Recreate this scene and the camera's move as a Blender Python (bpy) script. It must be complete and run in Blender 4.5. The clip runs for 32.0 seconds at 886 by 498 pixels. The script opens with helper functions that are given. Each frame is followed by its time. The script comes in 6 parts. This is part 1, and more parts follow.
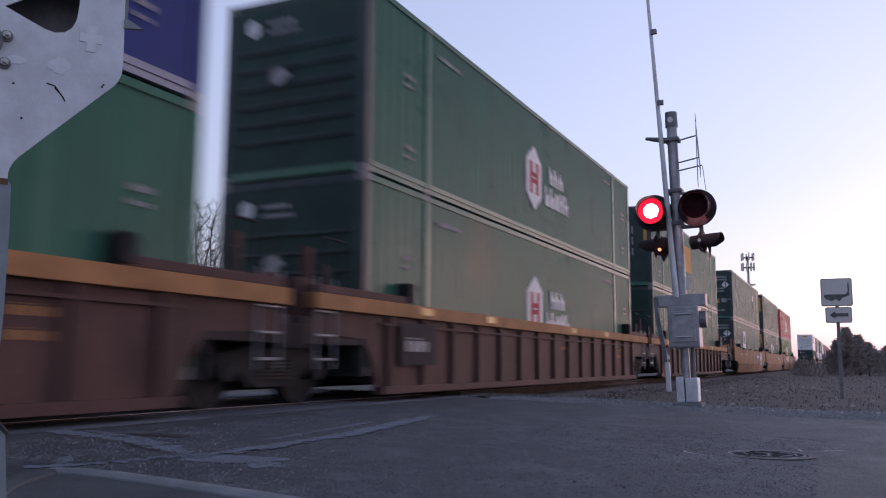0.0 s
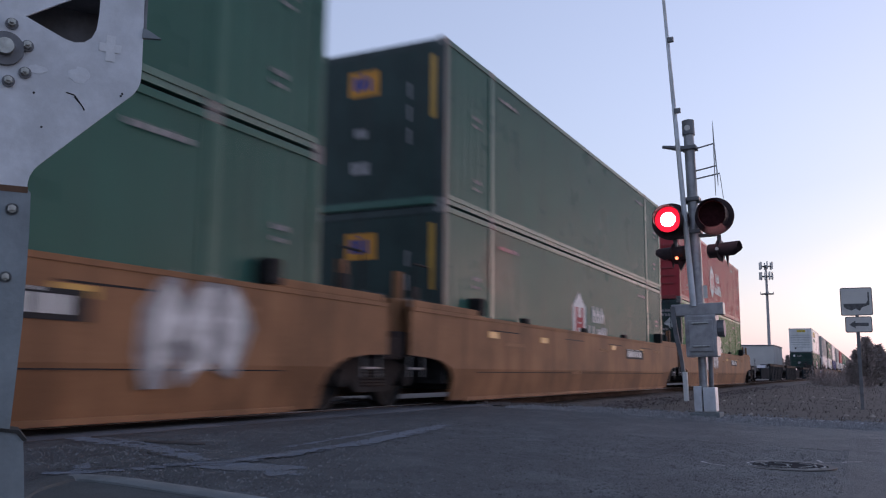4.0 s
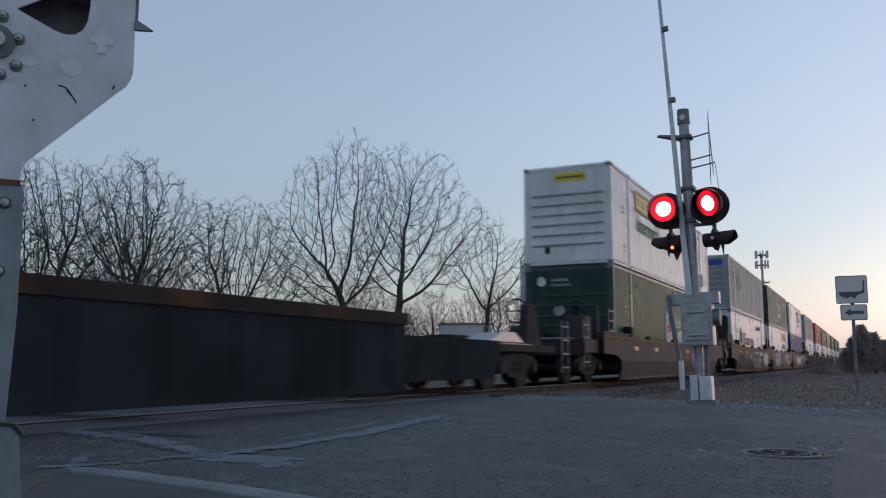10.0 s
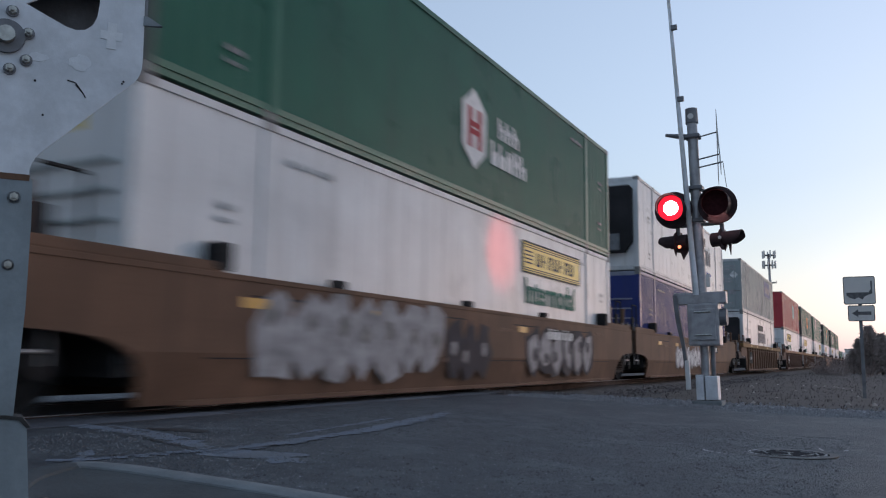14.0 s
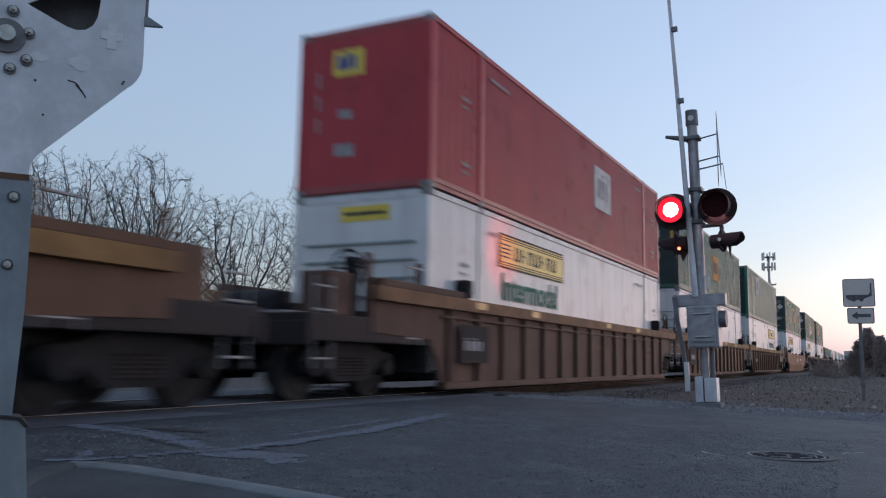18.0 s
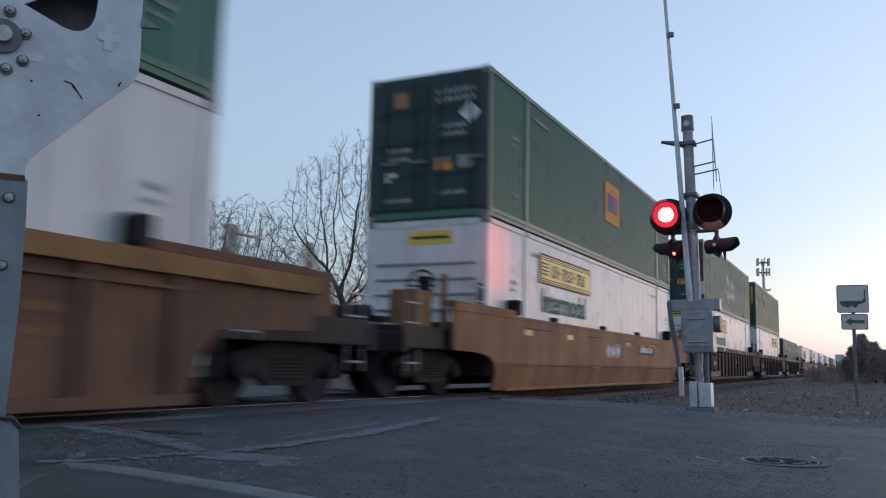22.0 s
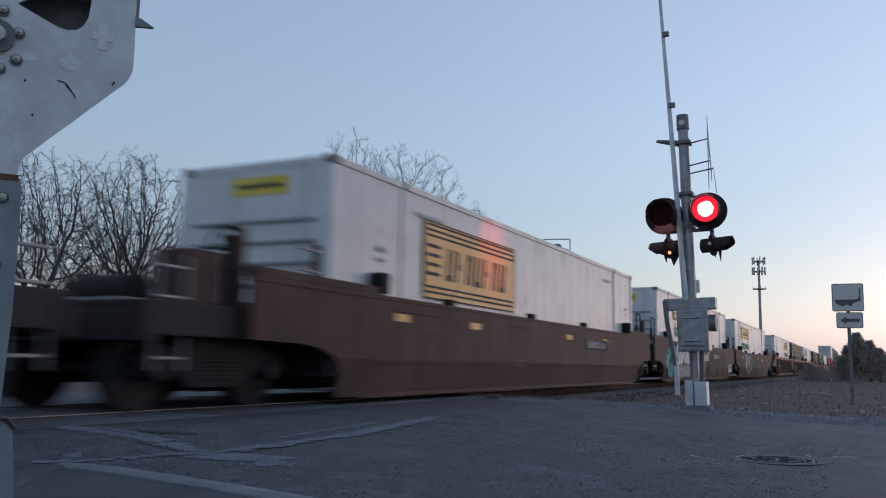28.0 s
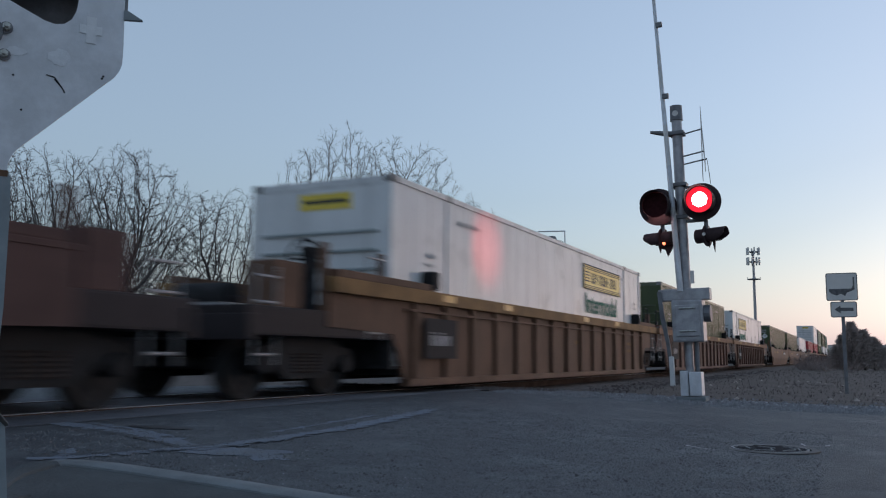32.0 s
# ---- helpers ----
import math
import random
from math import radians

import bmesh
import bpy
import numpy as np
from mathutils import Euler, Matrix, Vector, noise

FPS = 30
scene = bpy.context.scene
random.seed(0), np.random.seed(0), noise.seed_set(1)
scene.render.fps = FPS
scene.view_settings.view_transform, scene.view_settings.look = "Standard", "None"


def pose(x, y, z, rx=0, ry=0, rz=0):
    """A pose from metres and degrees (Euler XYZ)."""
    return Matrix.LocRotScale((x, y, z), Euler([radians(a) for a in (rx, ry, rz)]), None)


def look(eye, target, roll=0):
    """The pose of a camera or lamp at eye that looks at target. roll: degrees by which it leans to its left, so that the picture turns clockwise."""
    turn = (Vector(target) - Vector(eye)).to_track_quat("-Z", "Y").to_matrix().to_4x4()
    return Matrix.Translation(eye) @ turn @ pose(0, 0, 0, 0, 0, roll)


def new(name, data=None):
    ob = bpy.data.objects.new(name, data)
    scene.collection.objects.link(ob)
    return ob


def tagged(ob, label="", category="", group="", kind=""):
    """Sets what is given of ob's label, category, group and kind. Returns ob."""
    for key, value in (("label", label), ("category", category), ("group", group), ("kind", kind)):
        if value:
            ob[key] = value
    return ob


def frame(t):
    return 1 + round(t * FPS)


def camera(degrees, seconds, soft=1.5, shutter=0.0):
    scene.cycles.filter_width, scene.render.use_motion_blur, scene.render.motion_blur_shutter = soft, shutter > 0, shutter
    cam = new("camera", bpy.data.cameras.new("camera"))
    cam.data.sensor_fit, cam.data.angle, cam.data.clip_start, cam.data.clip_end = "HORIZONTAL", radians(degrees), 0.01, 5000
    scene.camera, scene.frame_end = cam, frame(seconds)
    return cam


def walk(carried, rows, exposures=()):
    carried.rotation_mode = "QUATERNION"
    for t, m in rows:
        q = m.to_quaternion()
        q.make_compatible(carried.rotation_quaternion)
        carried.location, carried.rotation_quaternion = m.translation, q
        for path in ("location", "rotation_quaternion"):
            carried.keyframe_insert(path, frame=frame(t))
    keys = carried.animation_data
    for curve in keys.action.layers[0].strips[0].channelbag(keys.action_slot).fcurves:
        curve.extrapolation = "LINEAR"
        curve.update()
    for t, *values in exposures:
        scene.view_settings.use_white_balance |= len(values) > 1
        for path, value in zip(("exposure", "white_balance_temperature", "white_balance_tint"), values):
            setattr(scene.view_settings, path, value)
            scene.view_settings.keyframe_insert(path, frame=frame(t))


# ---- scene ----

# The shot: a camera propped by a level crossing at dusk while a container train runs past.
# x runs along the track, y across it and away from the camera, z = 0 is the top of the rails.
cam = camera(55.65, 32.0, soft=1.15, shutter=0.55)
walk(cam, [
    (0.0, pose(-0.006, 0.003, 0.544, 97.69, -0.36, -64.36)),
    (0.5, pose(-0.007, 0.002, 0.546, 97.81, -0.47, -64.08)),
    (1.0, pose(-0.007, 0.001, 0.547, 97.95, -0.54, -63.83)),
    (1.5, pose(-0.007, 0.000, 0.547, 98.07, -0.59, -63.65)),
    (2.0, pose(-0.006, 0.000, 0.546, 98.18, -0.63, -63.50)),
    (2.5, pose(-0.005, 0.001, 0.545, 98.28, -0.65, -63.39)),
    (3.0, pose(-0.004, 0.003, 0.545, 98.32, -0.64, -63.35)),
    (3.5, pose(-0.003, 0.005, 0.544, 98.30, -0.61, -63.32)),
    (5.5, pose(-0.003, -0.002, 0.543, 98.09, -0.36, -63.24)),
    (6.0, pose(-0.002, -0.000, 0.543, 98.02, -0.27, -63.26)),
    (6.5, pose(-0.000, 0.001, 0.543, 97.95, -0.19, -63.29)),
    (7.0, pose(-0.000, 0.001, 0.543, 97.89, -0.14, -63.35)),
    (7.5, pose(-0.001, -0.000, 0.542, 97.84, -0.09, -63.42)),
    (8.0, pose(-0.000, 0.001, 0.542, 97.78, -0.08, -63.45)),
    (8.5, pose(0.001, 0.002, 0.543, 97.70, -0.10, -63.47)),
    (9.0, pose(0.000, 0.000, 0.543, 97.65, -0.13, -63.48)),
    (9.5, pose(0.000, -0.000, 0.543, 97.64, -0.15, -63.48)),
    (10.0, pose(-0.000, -0.001, 0.543, 97.64, -0.15, -63.49)),
    (10.5, pose(-0.002, -0.002, 0.543, 97.64, -0.17, -63.51)),
    (11.0, pose(-0.002, -0.002, 0.542, 97.66, -0.22, -63.54)),
    (11.5, pose(-0.002, -0.001, 0.542, 97.66, -0.31, -63.52)),
    (12.0, pose(-0.002, 0.000, 0.542, 97.64, -0.42, -63.43)),
    (12.5, pose(-0.002, 0.001, 0.542, 97.61, -0.49, -63.34)),
    (13.0, pose(-0.002, 0.001, 0.543, 97.56, -0.53, -63.26)),
    (13.5, pose(-0.001, 0.001, 0.543, 97.51, -0.59, -63.18)),
    (14.0, pose(-0.001, 0.001, 0.542, 97.48, -0.62, -63.11)),
    (14.5, pose(-0.003, 0.001, 0.541, 97.49, -0.61, -63.06)),
    (16.5, pose(-0.002, -0.001, 0.541, 97.51, -0.73, -63.04)),
    (17.0, pose(-0.002, 0.000, 0.543, 97.52, -0.74, -63.09)),
    (17.5, pose(-0.002, 0.001, 0.544, 97.53, -0.78, -63.13)),
    (18.0, pose(-0.001, 0.001, 0.544, 97.53, -0.83, -63.16)),
    (18.5, pose(-0.001, 0.001, 0.543, 97.53, -0.87, -63.18)),
    (19.0, pose(-0.001, 0.001, 0.544, 97.55, -0.90, -63.20)),
    (19.5, pose(-0.002, -0.000, 0.545, 97.60, -0.92, -63.22)),
    (20.0, pose(-0.003, -0.001, 0.545, 97.64, -0.95, -63.27)),
    (20.5, pose(-0.003, -0.000, 0.545, 97.66, -1.00, -63.32)),
    (21.0, pose(-0.002, 0.001, 0.545, 97.68, -1.09, -63.38)),
    (21.5, pose(-0.002, 0.001, 0.545, 97.72, -1.16, -63.45)),
    (22.0, pose(-0.003, 0.001, 0.546, 97.75, -1.20, -63.53)),
    (22.5, pose(-0.002, 0.001, 0.546, 97.79, -1.20, -63.60)),
    (23.0, pose(-0.002, -0.000, 0.545, 97.82, -1.21, -63.64)),
    (23.5, pose(-0.003, -0.001, 0.545, 97.84, -1.26, -63.69)),
    (24.0, pose(-0.003, -0.002, 0.545, 97.87, -1.30, -63.74)),
    (24.5, pose(-0.004, -0.002, 0.545, 97.90, -1.32, -63.78)),
    (25.0, pose(-0.003, -0.003, 0.546, 97.91, -1.34, -63.83)),
    (25.5, pose(-0.002, -0.002, 0.546, 97.91, -1.33, -63.88)),
    (27.5, pose(-0.002, -0.001, 0.546, 97.80, -1.14, -63.82)),
    (28.0, pose(-0.001, -0.003, 0.544, 97.73, -1.05, -63.78)),
    (28.5, pose(0.001, -0.002, 0.543, 97.58, -0.98, -63.72)),
    (29.0, pose(0.001, -0.002, 0.544, 97.45, -0.94, -63.63)),
    (29.5, pose(0.001, -0.003, 0.544, 97.36, -0.88, -63.58)),
    (30.0, pose(0.001, -0.002, 0.544, 97.31, -0.81, -63.55)),
    (30.5, pose(0.000, -0.003, 0.544, 97.28, -0.74, -63.58)),
    (31.0, pose(0.001, -0.004, 0.545, 97.27, -0.68, -63.69)),
    (31.5, pose(0.004, -0.005, 0.544, 97.27, -0.62, -63.85)),
    (32.0, pose(0.009, -0.006, 0.542, 97.26, -0.51, -64.05)),
], exposures=[
    (0.0, 0.18, 6600, 32), (2.0, 0.18, 6600, 32), (3.0, 0.06, 6550, 24), (6.4, 0.1, 6500, 28), (7.0, -0.2, 6350, 17), (7.8, -0.22, 6600, 12), (10.3, -0.2, 6600, 14), (11.5, 0.04, 6550, 22), (13.0, 0.06, 6550, 15),
    (17.0, 0.03, 6450, 11), (18.0, 0.02, 6400, 14), (20.0, 0.08, 6350, 11), (21.5, 0.06, 6350, 11), (25.5, 0.03, 6350, 13), (28.0, -0.17, 6350, 12), (29.5, -0.2, 6250, 8), (32.0, -0.22, 6400, 10),
])


# ---- world and light ----
YC = 7.38            # centre line of the track
world = bpy.data.worlds.new("dusk")
scene.world = world
world.use_nodes = True
wn, wl = world.node_tree.nodes, world.node_tree.links
sky = wn.new("ShaderNodeTexSky")
sky.sky_type = "NISHITA"
sky.sun_disc = False
sky.sun_elevation = radians(2.0)
sky.sun_rotation = radians(122)
sky.air_density, sky.dust_density, sky.ozone_density = 1.2, 1.5, 2.5
hue = wn.new("ShaderNodeHueSaturation")
hue.inputs["Saturation"].default_value = 0.55
haze = wn.new("ShaderNodeMix")
haze.data_type, haze.blend_type = "RGBA", "MULTIPLY"
haze.inputs["Factor"].default_value = 1.0
haze.inputs[7].default_value = (0.93, 0.98, 1.11, 1)
wl.new(sky.outputs[0], hue.inputs["Color"])
wl.new(hue.outputs[0], haze.inputs[6])
veil = wn.new("ShaderNodeMix")          # flat colour mixed into the whole sky, evens out its brightness
veil.data_type = "RGBA"
veil.inputs["Factor"].default_value = 0.36
veil.inputs[7].default_value = (0.52, 0.73, 0.96, 1)
wl.new(haze.outputs[2], veil.inputs[6])
wl.new(veil.outputs[2], wn["Background"].inputs[0])
wn["Background"].inputs[1].default_value = 0.77

sun = new("sun", bpy.data.lights.new("sun", "SUN"))
sun.data.energy, sun.data.angle, sun.data.color = 0.06, radians(12), (1.0, 0.82, 0.7)
sun.matrix_basis = look((0, 0, 30), (-25, 16, 28))


# ---- materials ----
def mat(name, base, rough=0.6, metal=0.0, var=0.18, scale=1.5, grain=45.0, bump=0.12, dirt=None, amount=0.4,
        streak=False, emit=0.0, piece=0.0, speck=0.35, shine=0.5, soft=1.0):
    """A surface with broad stains, fine grain and, if given, dirt in patches or in streaks that run down."""
    m = bpy.data.materials.new(name)
    m.use_nodes = True
    n, k = m.node_tree.nodes, m.node_tree.links
    b = n["Principled BSDF"]
    co = n.new("ShaderNodeTexCoord")
    big = n.new("ShaderNodeTexNoise")
    big.inputs["Scale"].default_value, big.inputs["Detail"].default_value = scale, 6
    fine = n.new("ShaderNodeTexNoise")
    fine.inputs["Scale"].default_value, fine.inputs["Detail"].default_value = grain, 6
    fine.inputs["Roughness"].default_value = 0.68
    k.new(co.outputs["Object"], big.inputs["Vector"])
    k.new(co.outputs["Object"], fine.inputs["Vector"])
    add = n.new("ShaderNodeMath")
    add.operation = "MULTIPLY_ADD"
    add.inputs[1].default_value = speck
    k.new(fine.outputs[0], add.inputs[0])
    k.new(big.outputs[0], add.inputs[2])
    ramp = n.new("ShaderNodeValToRGB")
    c = Vector(base)
    ramp.color_ramp.elements[0].position, ramp.color_ramp.elements[1].position = 0.5 + 0.5 * speck - 0.12 * soft * (1 + speck), 0.5 + 0.5 * speck + 0.12 * soft * (1 + speck)
    ramp.color_ramp.elements[0].color = (*(c * (1 - var)), 1)
    ramp.color_ramp.elements[1].color = (*[min(1, q) for q in c * (1 + var)], 1)
    k.new(add.outputs[0], ramp.inputs[0])
    col = ramp.outputs[0]
    if dirt:
        mp = n.new("ShaderNodeMapping")
        mp.inputs["Scale"].default_value = (3.0, 3.0, 0.22) if streak else (1, 1, 1)
        dn = n.new("ShaderNodeTexNoise")
        dn.inputs["Scale"].default_value, dn.inputs["Detail"].default_value = (1.3 if streak else 2.2), 8
        dn.inputs["Roughness"].default_value = 0.65
        k.new(co.outputs["Object"], mp.inputs[0])
        k.new(mp.outputs[0], dn.inputs["Vector"])
        dr = n.new("ShaderNodeValToRGB")
        dr.color_ramp.elements[0].position, dr.color_ramp.elements[1].position = 0.48, 0.72
        dr.color_ramp.elements[1].color = (amount, amount, amount, 1)
        k.new(dn.outputs[0], dr.inputs[0])
        mx = n.new("ShaderNodeMix")
        mx.data_type = "RGBA"
        k.new(dr.outputs[0], mx.inputs["Factor"])
        k.new(col, mx.inputs[6])
        mx.inputs[7].default_value = (*dirt, 1)
        col = mx.outputs[2]
    if piece:
        inf = n.new("ShaderNodeObjectInfo")
        pm = n.new("ShaderNodeMapRange")
        pm.inputs[3].default_value, pm.inputs[4].default_value = 1 - piece, 1 + piece
        k.new(inf.outputs["Random"], pm.inputs[0])
        pv = n.new("ShaderNodeVectorMath")
        pv.operation = "SCALE"
        k.new(col, pv.inputs[0])
        k.new(pm.outputs[0], pv.inputs["Scale"])
        col = pv.outputs[0]
    k.new(col, b.inputs["Base Color"])
    rr = n.new("ShaderNodeMapRange")
    rr.inputs[3].default_value, rr.inputs[4].default_value = max(0.05, rough - 0.12), min(1, rough + 0.12)
    k.new(big.outputs[0], rr.inputs[0])
    k.new(rr.outputs[0], b.inputs["Roughness"])
    b.inputs["Metallic"].default_value = metal
    b.inputs["Specular IOR Level"].default_value = shine
    bp = n.new("ShaderNodeBump")
    bp.inputs["Strength"].default_value, bp.inputs["Distance"].default_value = bump, 0.02
    k.new(fine.outputs[0], bp.inputs["Height"])
    k.new(bp.outputs[0], b.inputs["Normal"])
    if emit:
        b.inputs["Emission Color"].default_value = (*base, 1)
        b.inputs["Emission Strength"].default_value = emit
    return m


RUST = (0.10, 0.055, 0.035)
M = {
    "asphalt": mat("asphalt", (0.152, 0.178, 0.212), 0.64, var=0.7, scale=1.1, grain=48, bump=1.0, speck=1.6, soft=0.6, dirt=(0.13, 0.146, 0.158), amount=0.7, shine=0.55),
    "patch": mat("worn_patch", (0.098, 0.116, 0.145), 0.85, var=0.6, scale=5, grain=40, bump=1.0, speck=1.4, dirt=(0.14, 0.155, 0.17), amount=0.95),
    "tar": mat("tar", (0.03, 0.03, 0.033), 0.6, var=0.3),
    "pale_rim": mat("pale_rim", (0.27, 0.28, 0.29), 0.7, var=0.5, scale=14, dirt=(0.08, 0.08, 0.085), amount=0.9),
    "galv_post": mat("dull_galvanised_steel", (0.215, 0.25, 0.275), 0.6, 0.15, var=0.2, scale=4, grain=30, bump=0.1, dirt=(0.15, 0.17, 0.185), amount=0.6, streak=True),
    "road_paint": mat("road_paint", (0.42, 0.43, 0.45), 0.8, var=0.2, dirt=(0.13, 0.13, 0.14), amount=0.8),
    "apron": mat("stained_concrete", (0.06, 0.068, 0.073), 0.9, var=0.3, scale=3, grain=40, bump=0.5, dirt=(0.065, 0.07, 0.075), amount=0.8),
    "panel_dull": mat("faded_blue_panel", (0.13, 0.15, 0.27), 0.6, var=0.15, scale=5, shine=0.15),
    "kerb": mat("kerb_concrete", (0.175, 0.195, 0.205), 0.9, var=0.2, scale=3, grain=60, bump=0.5, dirt=(0.13, 0.135, 0.14), amount=0.7),
    "crossing": mat("crossing_panel", (0.12, 0.127, 0.145), 0.85, shine=0.2, var=0.25, scale=1.2, bump=0.4, dirt=(0.10, 0.10, 0.11), amount=0.7, piece=0.12),
    "soil": mat("dark_soil", (0.10, 0.095, 0.09), 0.95, var=0.4, scale=2, grain=35, bump=1.0, dirt=(0.05, 0.05, 0.05), amount=0.7),
    "field": mat("winter_field", (0.075, 0.064, 0.060), 0.95, var=0.8, scale=0.5, grain=9, speck=1.5, shine=0.1, bump=1.0, dirt=(0.07, 0.065, 0.05), amount=0.7),
    "gravel": mat("gravel_bed", (0.20, 0.21, 0.225), 0.95, var=0.45, scale=4, grain=28, bump=1.0, dirt=(0.12, 0.115, 0.11), amount=0.7),
    "grit": mat("dark_grit", (0.105, 0.11, 0.118), 0.9, var=0.5, scale=8),
    "grit_pale": mat("pale_grit", (0.20, 0.215, 0.235), 0.9, var=0.5, scale=8),
    "litter": mat("pale_litter", (0.34, 0.30, 0.27), 0.9, var=0.3, scale=8),
    "stone": mat("gravel_stone", (0.23, 0.235, 0.25), 0.9, var=0.3, scale=8, bump=0.4, piece=0.4),
    "ballast": mat("ballast", (0.085, 0.072, 0.07), 0.95, var=0.5, scale=5, grain=25, bump=1.0, dirt=(0.06, 0.05, 0.045), amount=0.7),
    "sleeper": mat("sleeper_wood", (0.09, 0.075, 0.065), 0.9, var=0.35, scale=3, bump=0.6, piece=0.3),
    "rail": mat("rail_steel", (0.30, 0.31, 0.34), 0.6, 0.2, var=0.12),
    "rail_web": mat("rail_rust", (0.07, 0.05, 0.043), 0.9, 0.0, shine=0.1, var=0.3),
    "galv": mat("galvanised_steel", (0.60, 0.62, 0.66), 0.55, 0.25, var=0.14, scale=5, grain=30, bump=0.08, dirt=(0.40, 0.41, 0.43), amount=0.5),
    "galv_dark": mat("weathered_steel", (0.17, 0.175, 0.19), 0.6, 0.4, var=0.25, scale=6, dirt=(0.09, 0.085, 0.085), amount=0.5),
    "zinc_pole": mat("aluminium_pole", (0.34, 0.34, 0.36), 0.5, 0.5, var=0.2, scale=6),
    "chalk": mat("white_scuff", (0.66, 0.68, 0.71), 0.8, var=0.1, scale=12),
    "bolt": mat("bolt_steel", (0.40, 0.40, 0.38), 0.35, 0.8, var=0.2, scale=30),
    "bolt_dark": mat("bolt_gap", (0.03, 0.03, 0.035), 0.9, shine=0.03),
    "black": mat("black_paint", (0.026, 0.025, 0.028), 0.75, var=0.3, shine=0.15),
    "lens_dark": mat("unlit_red_lens", (0.035, 0.010, 0.012), 0.7, shine=0.04, var=0.2, scale=20),
    "lens_core": mat("lit_lens_core", (1.0, 0.70, 0.70), 0.4, var=0.0, emit=14.0, bump=0),
    "lens_glow": mat("red_lens_glow", (1.0, 0.012, 0.035), 0.4, var=0.0, emit=1.1, bump=0),
    "scuff": mat("pale_scuff", (0.625, 0.65, 0.69), 0.7, var=0.06, scale=20),
    "peep": mat("lit_side_lens", (1.0, 0.22, 0.10), 0.4, var=0.0, emit=3.0, bump=0),
    "sign": mat("faded_sign", (0.62, 0.60, 0.58), 0.5, var=0.08, dirt=(0.45, 0.43, 0.41), amount=0.5),
    "sign_ink": mat("sign_ink", (0.10, 0.10, 0.105), 0.6, var=0.3, scale=12),
    "arm_white": mat("gate_arm_white", (0.6, 0.6, 0.6), 0.5, var=0.15, dirt=(0.35, 0.34, 0.34), amount=0.5),
    "bark": mat("bark", (0.085, 0.075, 0.07), 0.9, var=0.35, scale=3, grain=25, bump=0.8),
    "twig": mat("twigs", (0.075, 0.072, 0.075), 0.9, var=0.3),
    "needle": mat("conifer_needles", (0.30, 0.25, 0.235), 0.85, var=0.4, scale=2),
    "weed": mat("dry_weed", (0.065, 0.056, 0.048), 0.9, var=0.4, scale=2),
    "silo": mat("silo_metal", (0.46, 0.475, 0.50), 0.5, 0.05, var=0.12, scale=0.4, dirt=(0.3, 0.3, 0.31), amount=0.6, streak=True),
    "far_wall": mat("pale_wall", (0.5, 0.49, 0.48), 0.8, var=0.1, scale=0.3),
    "far_brick": mat("concrete_wall", (0.24, 0.22, 0.22), 0.9, var=0.15, scale=0.4),
    "far_glass": mat("dark_pane", (0.03, 0.033, 0.04), 0.15, var=0.1),
    "wall_light": mat("lit_wall_lamp", (1.0, 0.95, 0.85), 0.4, var=0, emit=6.0, bump=0),
    "wheel": mat("wheel_steel", (0.028, 0.028, 0.030), 0.7, 0.0, shine=0.2, var=0.3, scale=6),
    "bogie": mat("bogie_iron", (0.025, 0.025, 0.027), 0.8, 0.0, shine=0.15, var=0.4, scale=5, dirt=RUST, amount=0.06),
    # base colour raised to hold the sky's glints on rungs and walkways
    "galv_rung": mat("pale_rung", (0.24, 0.24, 0.25), 0.55, 0.3, var=0.2, scale=9),
    "yellow": mat("yellow_sticker", (0.52, 0.28, 0.035), 0.45, var=0.12, scale=6),
    "ink_white": mat("white_lettering", (0.72, 0.72, 0.71), 0.65, shine=0.1, var=0.12, scale=6),
    "ink_dark": mat("dark_lettering", (0.05, 0.055, 0.06), 0.65, shine=0.1, var=0.2, scale=6),
    "ink_wine": mat("wine_lettering", (0.24, 0.075, 0.06), 0.65, shine=0.1, var=0.12, scale=6),
    "ink_red": mat("red_lettering", (0.36, 0.05, 0.06), 0.65, shine=0.1, var=0.12, scale=6),
    "ink_green": mat("green_lettering", (0.05, 0.19, 0.14), 0.65, shine=0.1, var=0.12, scale=6),
    "ink_blue": mat("blue_lettering", (0.06, 0.09, 0.30), 0.65, shine=0.1, var=0.12, scale=6),
    "ink_orange": mat("orange_square", (0.62, 0.28, 0.06), 0.65, shine=0.1, var=0.12, scale=6),
    "panel_amber": mat("amber_panel", (0.48, 0.25, 0.02), 0.45, var=0.12, scale=4),
    "panel_yellow": mat("yellow_panel", (0.64, 0.48, 0.05), 0.45, var=0.1, scale=4),
    "casting": mat("corner_casting", (0.22, 0.22, 0.22), 0.7, 0.3, var=0.3, scale=9, dirt=RUST, amount=0.5),
    "rubber": mat("black_rubber", (0.02, 0.02, 0.02), 0.7, var=0.2),
    "tag_pink": mat("spray_pink", (0.30, 0.085, 0.26), 0.65, shine=0.1, var=0.25, scale=4),
    "tag_blue": mat("spray_blue", (0.07, 0.22, 0.38), 0.65, shine=0.1, var=0.25, scale=4),
    "tag_white": mat("spray_white", (0.58, 0.58, 0.58), 0.65, shine=0.1, var=0.25, scale=4),
    "tag_black": mat("spray_black", (0.035, 0.035, 0.045), 0.65, shine=0.1, var=0.25, scale=4),
    "tag_teal": mat("spray_teal", (0.06, 0.34, 0.31), 0.65, shine=0.1, var=0.25, scale=4),
    "tag_red": mat("spray_red", (0.36, 0.09, 0.09), 0.65, shine=0.1, var=0.25, scale=4),
